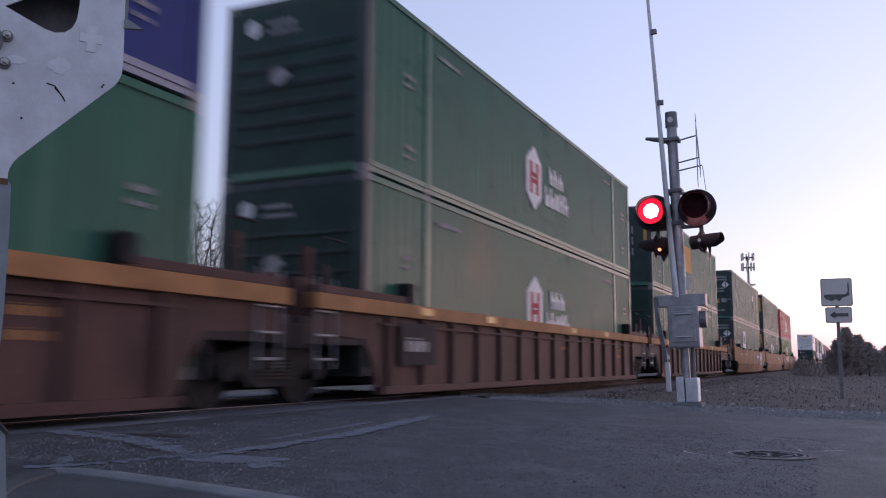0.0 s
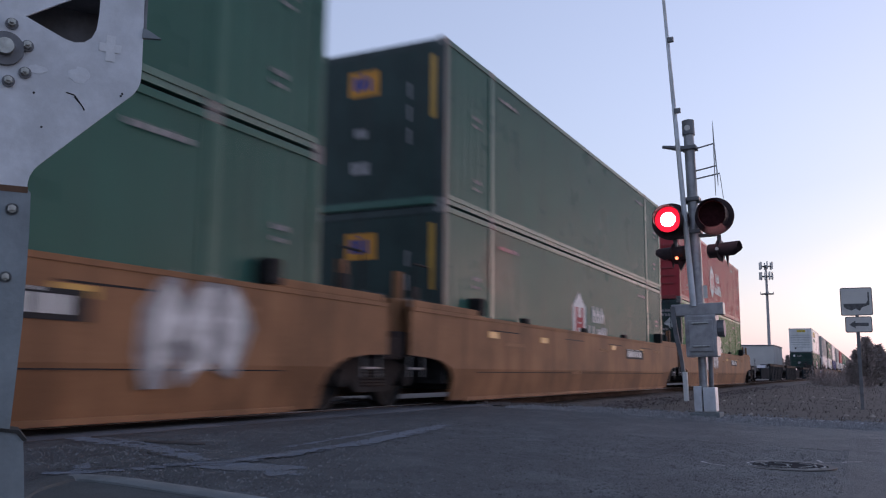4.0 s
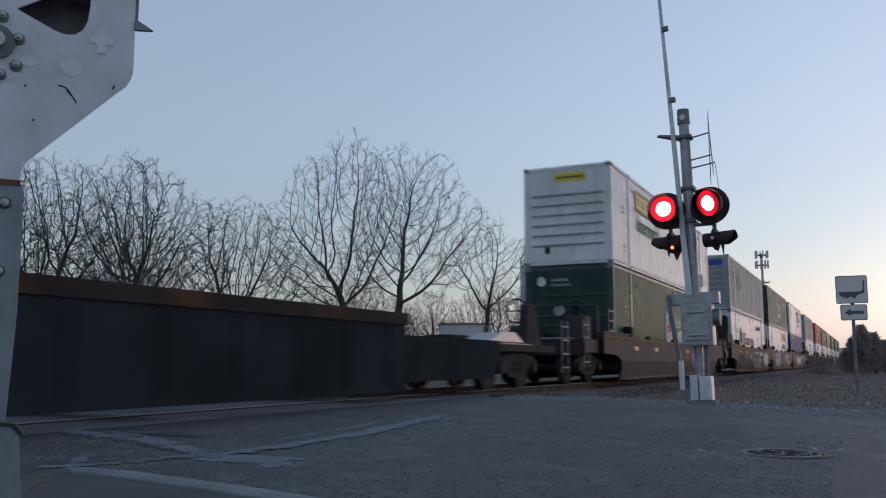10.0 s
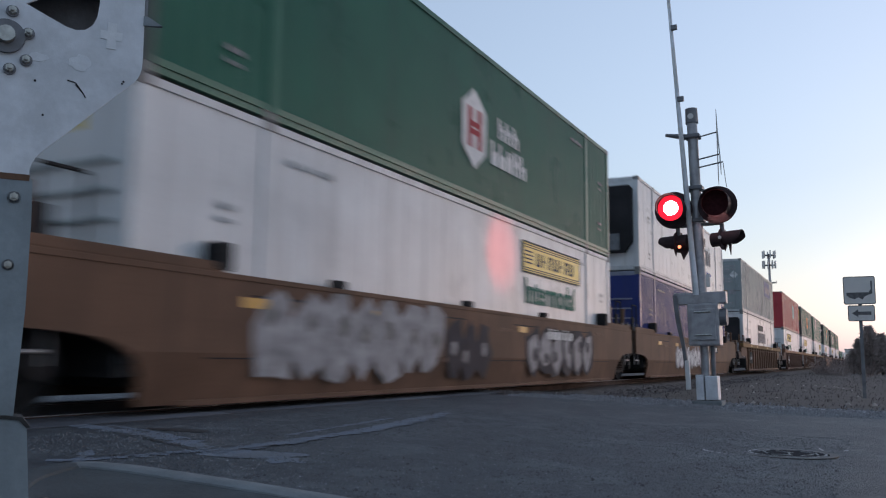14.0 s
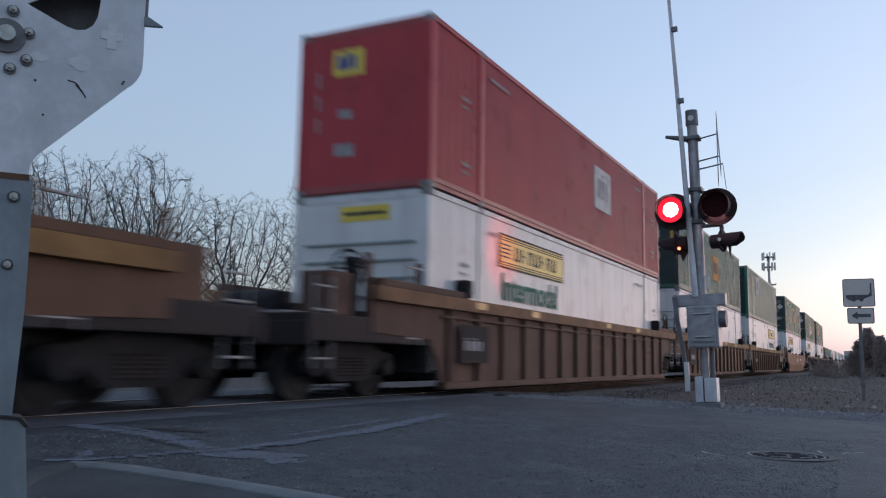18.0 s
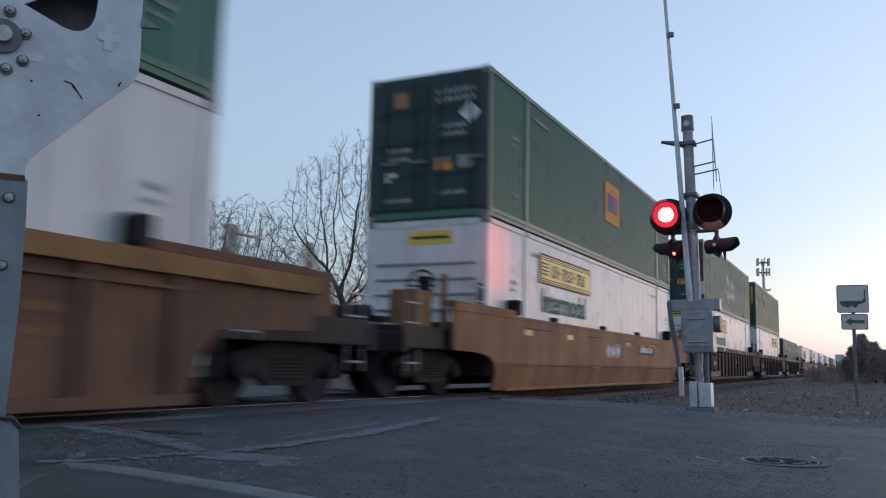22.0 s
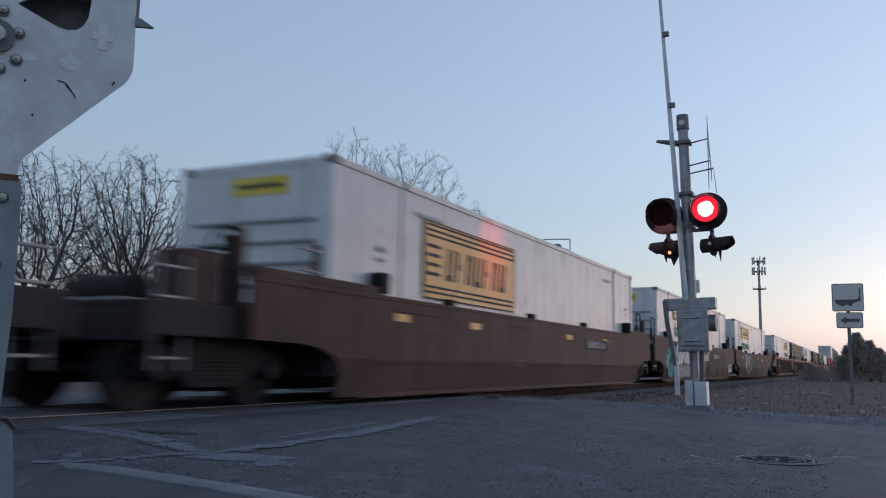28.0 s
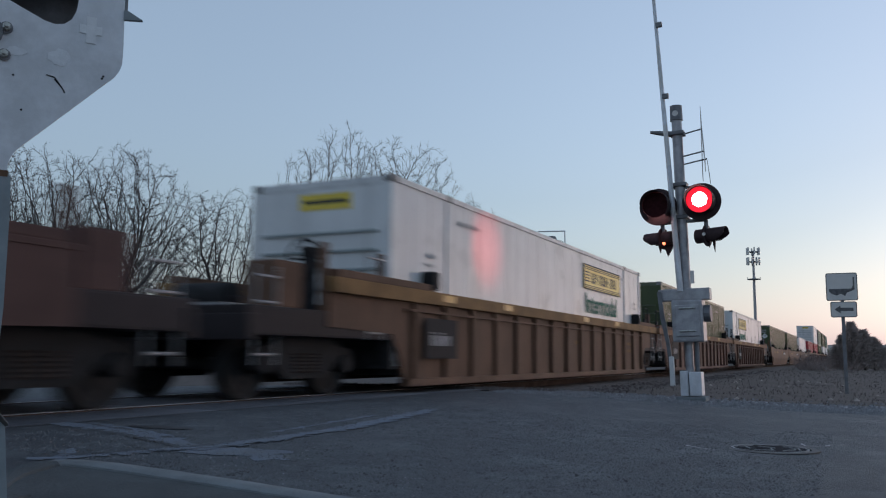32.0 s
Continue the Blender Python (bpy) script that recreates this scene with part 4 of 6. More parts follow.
def container(u, z, colour, face="ribs", style=None, stacked=False, seed=0):
    words = {"doors": "with door end forward", "ribs": "with ribbed front wall", "plain": "with marked flat front wall", "cool": "with a black cooling unit"}[face]
    seat = "on another container" if stacked else "in a well car"
    c = thing("shipping_container", "%s container %s %s" % (COLOURS[colour], words, seat), "container", "containers on the train", pose(u, YC, z))
    paint, rail = "c_" + colour, "r_" + colour
    wavy = colour not in ("white", "silver")
    for s in (-1, 1):
        turn = 0 if s < 0 else 180
        for n, (a, b) in enumerate(((0.16, P0 - 0.09), (P0 + 0.09, P1 - 0.09), (P1 + 0.09, L - 0.16))):
            key = "wavy_side" if wavy else "plain_side"
            me = kept((key, n), lambda: (corrugated if wavy else flat_side)(a, b, 0.2, HC - 0.1), paint)
            piece("side_panel", me, c, pose(0 if s < 0 else L, s * (WC / 2 - 0.012), 0, 0, 0, turn))
        for x in (P0, P1):
            piece("post", cube(0.18, 0.06, HC - 0.1, paint, 0.006), c, pose(x, s * (WC / 2 - 0.026), 0.05))
            for zz in (0, HC - 0.12):
                piece("corner_casting", cube(0.18, 0.16, 0.12, "casting", 0.01), c, pose(x, s * (WC / 2 - 0.074), zz))
        for x in (0.09, L - 0.09):
            piece("corner_post", cube(0.18, 0.16, HC - 0.24, "c_shaded_trim" if "green" in colour and x < 1 else paint, 0.008), c, pose(x, s * (WC / 2 - 0.08), 0.12))
            for zz in (0, HC - 0.12):
                piece("corner_casting", cube(0.18, 0.165, 0.12, "casting", 0.01), c, pose(x, s * (WC / 2 - 0.079), zz))

        def rail_bm2():
            bm = B()
            box(bm, 0.18, L - 0.18, -0.03, 0.03, 0.035, 0.085, 0.006)
            box(bm, 0.18, L - 0.18, -0.012, 0.03, 0.085, 0.12)
            box(bm, 0.18, L - 0.18, -0.03, 0.03, 0.12, 0.2, 0.006)
            return bm
        piece("bottom_rail", kept("bottom_rail", rail_bm2, rail), c, pose(0 if s < 0 else L, s * (WC / 2 - 0.032), 0, 0, 0, turn))
        piece("top_rail", kept("top_rail", lambda: box(B(), 0.18, L - 0.18, -0.03, 0.03, 0, 0.09, 0.008), rail if colour in ("white", "silver") else paint), c,
              pose(0, s * (WC / 2 - 0.03), HC - 0.1))
    piece("roof", kept("roof", lambda: box(B(), 0.05, L - 0.05, -WC / 2 + 0.06, WC / 2 - 0.06, HC - 0.06, HC - 0.015), paint), c)
    piece("floor", kept("container_floor", lambda: box(B(), 0.05, L - 0.05, -WC / 2 + 0.06, WC / 2 - 0.06, 0.06, 0.16), "casting"), c)
    piece("back_wall", kept("back_wall", lambda: box(B(), L - 0.07, L - 0.02, -1.2, 1.2, 0.16, HC - 0.1), paint), c)
    piece("header", kept("header", lambda: box(B(), 0.01, 0.1, -1.2, 1.2, HC - 0.14, HC - 0.01, 0.01), "c_shaded_trim" if "green" in colour else rail), c)
    piece("sill", kept("sill", lambda: box(B(), 0.01, 0.1, -1.2, 1.2, 0.03, 0.16, 0.01), rail), c)
    end_face(c, face, colour)
    side_marks(c, style, colour, seed)
    MOVING.append((c, u, YC, z))
    return c


# bogie: two wheelsets, side frames and springs
def wheel_bm():
    bm = B()
    for s in (-1, 1):
        y = s * 0.75
        prof = [(0.0, 0.10), (-0.09, 0.11), (-0.07, 0.16), (-0.03, 0.36), (-0.065, 0.40), (-0.065, 0.42), (0.05, 0.425), (0.065, 0.45), (0.085, 0.45), (0.085, 0.38), (0.02, 0.34), (0.01, 0.18), (0.07, 0.12), (0.07, 0.08)]
        rings = []
        n = 28
        for off, r in prof:
            yy = y - s * off
            rings.append([bm.verts.new((r * math.cos(i / n * math.tau), yy, r * math.sin(i / n * math.tau))) for i in range(n)])
        for a, b in zip(rings, rings[1:]):
            for i in range(n):
                bm.faces.new((a[i], a[(i + 1) % n], b[(i + 1) % n], b[i]))
        for k in range(6):
            a = k / 6 * math.tau
            tube(bm, (0.26 * math.cos(a), y + s * 0.0, 0.26 * math.sin(a)), (0.26 * math.cos(a), y + s * 0.05, 0.26 * math.sin(a)), 0.03, n=6)
    tube(bm, (0, -1.08, 0), (0, 1.08, 0), 0.075, n=12)
    return bm


def frame_bm():
    bm = B()
    slab(bm, [(-1.12, 0.5), (-1.05, 0.62), (-0.75, 0.66), (-0.35, 0.78), (0.35, 0.78), (0.75, 0.66), (1.05, 0.62), (1.12, 0.5), (1.05, 0.36),
              (0.78, 0.36), (0.72, 0.46), (0.42, 0.24), (-0.42, 0.24), (-0.72, 0.46), (-0.78, 0.36), (-1.05, 0.36)], -0.07, 0.07)
    for x in (-0.89, 0.89):
        tube(bm, (x, -0.13, 0.43), (x, 0.1, 0.43), 0.12, n=12)
    return bm


def spring_bm(n=10):
    """One coil spring as a row of joined rounds."""
    bm = B()
    prof = [(0.0, 0.31)] + [(r, 0.31 + 0.0225 * k) for k, r in enumerate((0.05, 0.075) * 6)] + [(0.0, 0.58)]
    rows = [[bm.verts.new((r * math.cos(i / n * math.tau), r * math.sin(i / n * math.tau), z)) for i in range(n)] for r, z in prof[1:-1]]
    for a, b in zip(rows, rows[1:]):
        for i in range(n):
            bm.faces.new((a[i], a[(i + 1) % n], b[(i + 1) % n], b[i]))
    return bm


def bogie(car, x, u):
    b = piece("bogie", kept("bolster", lambda: box(B(), -0.2, 0.2, -1.0, 1.0, 0.5, 0.74, 0.03), "bogie"), car, pose(x, 0, 0), "dark iron two-axle bogie")
    for s in (-1, 1):
        piece("side_frame", kept("side_frame", frame_bm, "bogie", True), b, pose(0, s * 1.0, 0))
        for dx in (-0.2, 0.0, 0.2):
            piece("spring", kept("spring", spring_bm, "rail_web", True), b, pose(dx, s * 1.04, 0))
    for s in (-0.89, 0.89):
        w = piece("wheelset", kept("wheelset", wheel_bm, "wheel", True), b, pose(s, 0, 0.425), "dark steel wheelset")
        WHEELS.append((w, u + x + s, s))
    return b


def ladder_bm():
    bm = B()
    for x in (-0.2, 0.2):
        tube(bm, (x, 0, 0), (x, 0, 1.15), 0.016, n=6)
    for i in range(4):
        tube(bm, (-0.2, -0.01, 0.12 + 0.3 * i), (0.2, -0.01, 0.12 + 0.3 * i), 0.018, n=6)
    return bm


def tall_ladder_bm():
    bm = B()
    for x in (-0.22, 0.22):
        tube(bm, (x, 0, 0), (x, 0, 1.2), 0.016, n=6)
    for i in range(5):
        tube(bm, (-0.22, -0.01, 0.1 + 0.26 * i), (0.22, -0.01, 0.1 + 0.26 * i), 0.018, n=6)
    return bm


def shell_side(x0, x1, low=0.16, top=1.44):
    """A smooth well side whose lower corners curve up over the bogies."""
    edge = [(0.1, low), (0.08, 0.36), (0.0, 0.5), (-0.18, 0.62), (-0.45, 0.7), (-0.85, 0.74)]
    pts = [(x0, top), (x0, 0.76)] + edge[::-1] + [(L - p, q) for p, q in edge] + [(x1, 0.76), (x1, top)]
    bm = slab(B(), pts, 0, 0.06)
    bmesh.ops.bisect_plane(bm, geom=bm.verts[:] + bm.edges[:] + bm.faces[:], plane_co=(0, 0, 0.58), plane_no=(0, 0, 1))
    for v in bm.verts:          # the lower plate leans inwards
        v.co.y += 0.22 * max(0.0, 0.58 - v.co.z)
    return bm


def tag(car, x, z, w, h, colours, seed, y):
    """An illegible painted tag: fat leaning shapes in three layers."""
    n = max(3, int(w / 0.62))
    for layer, colour in enumerate(colours):
        r = random.Random(seed + layer)
        for i in range(n):
            cx = (i + 0.5) * w / n
            k, sx, sz = ((9, w / n * 0.72, h * 0.56), (7, w / n * 0.5, h * 0.42), (5, w / n * 0.2, h * 0.16))[layer]
            cz = h / 2 + r.uniform(-0.05, 0.05) * h
            if layer == 2:
                cx, cz = cx + r.uniform(-0.15, 0.15), cz + r.uniform(-0.2, 0.2) * h
            pts = []
            for j in range(k):
                a = math.tau * j / k + r.uniform(-0.2, 0.2)
                q = r.uniform(0.65, 1.12)
                px, pz = sx * q * math.cos(a), sz * q * math.sin(a)
                pts.append((cx + px + 0.12 * pz, max(0.0, min(h, cz + pz))))
            part("painted_tag", slab(B(), pts, -0.003 - 0.003 * layer - 0.0007 * (i % 3), 0), colour, car,
                 "sprayed %s graffiti" % colour.replace("tag_", ""), pose(x, y, z))


def shards(car, x, z, w, h, colours, seed, y):
    """A large angular tag: leaning strokes that overlap in many colours."""
    r = random.Random(seed)
    n = int(w / 0.17)
    for i in range(n):
        cx = w * (i + 0.5) / n
        for k in range(3):
            cz, sx, sz = h * (0.2 + 0.3 * k) + r.uniform(-0.1, 0.1), r.uniform(0.08, 0.2), r.uniform(0.14, 0.3)
            lean = r.uniform(-0.22, 0.22)
            pts = [(cx - sx + lean, cz - sz), (cx + sx * 0.7 + lean, cz - sz * r.uniform(0.4, 1)), (cx + sx - lean, cz + sz * r.uniform(0.3, 1)), (cx - sx * 0.5 - lean, cz + sz)]
            pts = [(p, max(0.0, min(h, q))) for p, q in pts]
            colour = r.choice(colours)
            part("painted_tag", slab(B(), pts, -0.002 - 0.0009 * ((i * 3 + k * 5) % 9), 0), colour, car, "sprayed %s graffiti" % colour.replace("tag_", ""), pose(x, y, z))


def letters(car, x, z, w, h, colours, seed, y):
    """A block-letter tag: pale strokes over dark fills."""
    n = max(3, int(w / 1.1))
    for i in range(n):
        r = random.Random(seed + i)
        x0, x1 = w * i / n, w * (i + 0.97) / n
        back = part("painted_tag", slab(B(), [(x0, 0), (x1, 0.04), (x1 + r.uniform(-0.1, 0.1), h), (x0 + r.uniform(-0.1, 0.1), h * 0.95)], -0.003, 0), colours[1], car, "sprayed black graffiti fill", pose(x, y, z))
    for bm in glyphs(n, w, h * 0.9, seed):
        for v in bm.verts:
            v.co.x += 0.22 * v.co.z + 0.05 * math.sin(7 * v.co.x)
        part("painted_tag", bm, colours[0], car, "sprayed white block letter", pose(x + 0.06, y - 0.004, z + 0.04))


def well_car(u, kind, paint, end_n, end_f, gap_n, gap_f, load, marks=()):
    """One well of a car. end_n, end_f: 'join' where it shares a bogie, 'couple' where it is coupled."""
    rib = kind == "rib"
    top = (1.40 if paint == "ruby" else 1.54) if rib else {"maroon": 1.22, "brown": 1.40}.get(paint, 1.46)
    label = ("ribbed %s steel well car with dark bogies" if rib else "smooth-sided %s steel well car with dark bogies") % \
        {"maroon": "dark maroon", "orange": "orange-tan", "brown": "grimy brown", "ruby": "dark maroon", "rust": "rusty brown", "ochre": "yellow-brown", "dark": "blackish brown", "umber": "reddish brown"}[paint]
    car = thing("well_car", label, "rail car", "well cars of the train", pose(u, YC, 0))
    ext = {"join": 1.4, "couple": 1.75}
    a, b = -ext[end_n], L + ext[end_f]
    body, chord = "w_" + paint, "t_" + paint
    for s in (-1, 1):
        at = pose(0 if s < 0 else L, s * 1.5, 0, 0, 0, 0 if s < 0 else 180)
        x0, x1 = (a, b) if s < 0 else (L - b, L - a)
        if rib:
            side = piece("side", kept(("ribbed_side", x0, x1, top), lambda: slab(B(), [(x0, top - 0.1), (x0, 0.9), (-0.1, 0.85), (0.15, 0.55), (0.28, 0.2), (0.38, 0.12), (L - 0.38, 0.12), (L - 0.28, 0.2), (L - 0.15, 0.55), (L + 0.1, 0.85), (x1, 0.9), (x1, top - 0.1)], 0.11, 0.16), body), car, at)
            piece("top_chord", kept(("chord", x0, x1, top), lambda: box(B(), x0, x1, 0, 0.2, top - 0.2, top, 0.012), chord), side, None, "worn painted top chord")
            piece("hand_rail", kept(("mid_rail", top), lambda: box(B(), 0.3, L - 0.3, 0.05, 0.11, top - 0.34, top - 0.305), body), side)
            piece("bottom_sill", kept("bottom_sill", lambda: box(B(), 0.3, L - 0.3, 0.02, 0.2, 0.09, 0.2, 0.01), body), side)
            for i in range(15):
                piece("rib", cube(0.13, 0.08, top - 0.395, body, 0.012), side, pose(0.55 + (L - 1.1) * i / 14, 0.075, 0.195))
        else:
            side = piece("side", kept(("shell_side", x0, x1, top), lambda: shell_side(x0, x1, 0.08, top - 0.02), body), car, at)
            # only the maroon car's chord is coloured paler, for the grazing sheen along it
            piece("top_chord", kept(("slim_chord", x0, x1, top), lambda: box(B(), x0, x1, -0.012, 0.09, top - 0.06, top, 0.008), chord if paint == "maroon" else body), side)
            piece("seam", kept("seam", lambda: box(B(), 0.9, L - 0.9, 0.004, 0.03, 0.52, 0.534), "black"), side)
            for x in (2.2, 6.2, 9.6, 12.9):
                piece("slot", cube(1.3, 0.006, 0.02, "black"), side, pose(x, -0.001, top - 0.22))
            piece("bottom_sill", kept("slim_sill", lambda: box(B(), 0.6, L - 0.6, 0.08, 0.16, 0.06, 0.12, 0.01), body), side)
            for x in (3.2, 7.0, 10.6):
                piece("guide", cube(0.26, 0.12, 0.10, "bogie", 0.03), side, pose(x, 0.03, top))
        # raised guides at both ends
        for g0, g1, knob in ((x0 + 0.1, 1.15, 1.1), (L - 1.15, x1 - 0.1, L - 1.1)):
            piece("end_guide", kept(("end_guide", g0, g1, top), lambda: box(B(), g0, g1, 0.02, 0.2, top, top + 0.11, 0.02), body), side)
            piece("guide_block", cube(0.22, 0.24, 0.3, "bogie", 0.05), side, pose(knob, 0.1, top + 0.02))
        for x in (1.6, 4.2, 9.4, 12.4):
            piece("reflector", cube(0.42, 0.006, 0.11, "yellow"), side, pose(x, -0.004, top - 0.14 if rib else top - 0.34))
        if s < 0:
            if not rib:
                pl = piece("number_panel", cube(1.9, 0.006, 0.26, "black"), side, pose(11.6, -0.006, 0.92), "dark number panel with pale bars")
                piece("bar_mark", kept(("num", 1), lambda: lettering_bars(7, 1.6, 0.16, 7), "tag_grey" if paint == "umber" else "ink_white"), pl, pose(-0.8, -0.004, 0.05))
                for x, z, w in ((2.2, 1.0, 0.9), (14.0, 1.15, 0.8), (8.2, 1.05, 0.8), (6.0, 0.5, 0.7)):
                    piece("stencil", kept(("sten", w), lambda: lettering_bars(6, w, 0.06, 11), chord), side, pose(x, -0.003, z))
            else:
                pl = piece("number_panel", cube(1.15, 0.006, 0.62, "black"), side, pose(1.33, 0.008, 0.5), "dark number panel with pale bars")
                piece("bar_mark", kept(("num", 2), lambda: lettering_bars(4, 0.8, 0.16, 7), "tag_grey"), pl, pose(-0.4, -0.004, 0.2))
                for x, z, w in ((13.9, 0.9, 0.5), (13.9, 0.7, 0.5), (8.75, 0.85, 0.5)):
                    piece("stencil", kept(("sten", w), lambda: lettering_bars(4, w, 0.08, 12), "tag_grey" if paint == "dark" else chord), side, pose(x, 0.105, z))
                if paint == "dark":
                    for n, x in enumerate((1.25, 2.35, 10.7, 11.75, 12.8, 14.95)):
                        piece("stencil", kept(("rules", n % 2), lambda: rules_bm(4 + n % 2), "tag_grey"), side, pose(x, 0.104, 0.66 - 0.16 * (n % 2)))
                        piece("stencil", cube(0.5, 0.006, 0.16, "panel_worn"), side, pose(x, 0.104, 0.95))
                    for x in (1.5, 13.8):
                        piece("band", cube(2.6, 0.006, 0.22, "panel_worn"), side, pose(x, 0.014, 0.22))
    for x in (0.5, 4.2, L / 2, L - 4.2, L - 0.5):
        piece("cross_beam", cube(0.5, 2.7, 0.1, "bogie", 0.01), car, pose(x, 0, 0.25))
    for x, e, g, s in ((0, end_n, gap_n, -1), (L, end_f, gap_f, 1)):
        tag_end = "n" if s < 0 else "f"
        piece("bulkhead", cube(0.08, 2.78, 0.95, "bogie", 0.01), car, pose(x + s * 0.09, 0, 0.345))
        reach = g / 2 - (0.12 if e == "join" else 0.45)
        # platform parts get a darker paint than the body, as shade over them
        pf = piece("platform", cube(reach - 0.1, 2.74, 0.34, "w_dark", 0.03), car, pose(x + s * (0.13 + (reach - 0.1) / 2), 0, 0.76), "shade-dark end platform over the bogie")
        piece("walkway", cube(reach - 0.3, 0.7, 0.03, "galv_rung"), pf, pose(0, -0.6, 0.345))
        piece("hatch_box", cube(0.7, 0.8, 0.22, "w_dark", 0.03), pf, pose(-s * 0.15, 0.2, 0.335))
        piece("end_beam", cube(0.14, 2.8, 0.3, "w_dark", 0.02), pf, pose(s * (reach / 2 - 0.1), 0, -0.06))
        if e == "couple" or s > 0:
            bogie(car, x + s * (g / 2 if e == "join" else 1.75), u)
        if e == "couple":
            piece("coupler", kept("coupler", lambda: coupler_bm(), "bogie"), car, pose(x + s * reach, 0, 0.84, 0, 0, 0 if s > 0 else 180))
            piece("valve_box", cube(0.55, 0.5, 0.6, body, 0.04), car, pose(x + s * (reach - 0.95), -0.95, 1.09))
            piece("corner_ladder", kept("corner_ladder", tall_ladder_bm, "galv_rung"), car, pose(x + s * 0.55, -1.36, 0.75), "pale steel corner ladder")
            for px in (0.3, 1.75):
                piece("end_post", cube(0.09, 0.09, 0.9, body, 0.01), car, pose(x + s * px, -1.3, 1.09))
            for yy in (-1.32, 1.32):
                piece("ladder", kept("ladder", ladder_bm, "galv_rung"), car, pose(x + s * (reach - 0.35), yy, 0.42), "pale steel ladder")
            if s < 0:
                st = piece("brake_stand", kept("brake_stand", stand_bm, "bogie"), car, pose(x - 1.0, -0.55, 1.09), "dark brake stand with a wheel")
                piece("brake_wheel", kept("brake_wheel", ring_bm, "bogie"), st, pose(-0.14, 0, 0.78))
                piece("reservoir", kept("reservoir", lambda: tube(B(), (-0.0, -0.45, 0), (0.0, 0.45, 0), 0.2, n=16), "bogie", True), car, pose(x - 1.9, 0.5, 1.3))
        else:
            piece("ladder", kept("ladder", ladder_bm, "galv_rung"), car, pose(x + s * 1.1, -1.42, 0.45), "pale steel ladder")
            piece("hand_hold", kept("hand_hold", hold_bm, "bogie"), car, pose(x + s * 0.75, -1.3, 1.09))
            piece("end_post", cube(0.13, 0.12, 0.95, body, 0.015), car, pose(x + s * 0.95, -1.0, 1.09))
            piece("valve_box", cube(0.4, 0.36, 0.5, body, 0.03), car, pose(x + s * 1.3, -1.1, 1.09))
    for n, (x, z, w, h, cols) in enumerate(marks):
        (strip if len(cols) == 1 else letters if len(cols) == 2 else tag if len(cols) == 3 else shards)(car, x, z, w, h, cols, int(u) * 7 + n * 31, -1.5 - 0.004)
    MOVING.append((car, u, YC, 0))
    for n, (colour, face, style) in enumerate(load):
        container(u, 0.353 + n * HC, colour, face, style, n > 0, int(u) + n)
    return car


def strip(car, x, z, w, h, colours, seed, y):
    """A pale strip with lines of small writing."""
    e = part("painted_tag", slab(B(), [(0, 0), (w, 0.02), (w + 0.1, h), (0.06, h)], -0.003, 0), colours[0], car, "sprayed pale strip", pose(x, y, z))
    for k in (0.3, 1.2):
        piece("bar_mark", kept(("rules", 0), lambda: rules_bm(3), "ink_dark"), e, pose(k + 0.31, -0.005, 0.05))


def rules_bm(n):
    """Thin lines of small writing."""
    bm = B()
    for i in range(n):
        w = (0.62, 0.5, 0.58, 0.44, 0.6)[i]
        box(bm, -0.31, -0.31 + w, -0.004, 0, 0.075 * i, 0.075 * i + 0.03)
    return bm


def coupler_bm():
    bm = B()
    box(bm, -0.3, 0.35, -0.09, 0.09, -0.1, 0.1, 0.02)
    box(bm, 0.3, 0.6, -0.2, 0.12, -0.16, 0.16, 0.05)
    tube(bm, (-0.1, -0.4, -0.05), (0.4, -0.45, -0.35), 0.03, n=8)
    return bm


def stand_bm():
    bm = B()
    slab(bm, [(-0.06, 0), (0.06, 0), (0.06, 0.8), (0.1, 0.95), (-0.12, 0.95), (-0.06, 0.8)], -0.09, 0.09)
    return bm


def ring_bm():
    bm = B()
    n = 16
    for i in range(n):
        a, b = i / n * math.tau, (i + 1) / n * math.tau
        tube(bm, (0, 0.27 * math.cos(a), 0.27 * math.sin(a)), (0, 0.27 * math.cos(b), 0.27 * math.sin(b)), 0.022, n=6)
    for i in range(4):
        a = i / 4 * math.tau
        tube(bm, (0, 0, 0), (0, 0.27 * math.cos(a), 0.27 * math.sin(a)), 0.016, n=6)
    return bm


def hold_bm():
    bm = B()
    for x in (-0.25, 0.25):
        tube(bm, (x, 0, 0), (x, 0, 1.05), 0.02, n=6)
    tube(bm, (-0.25, 0, 1.05), (0.25, 0, 1.05), 0.02, n=6)
    box(bm, -0.3, -0.1, -0.03, 0.03, 0.35, 0.7)
    return bm


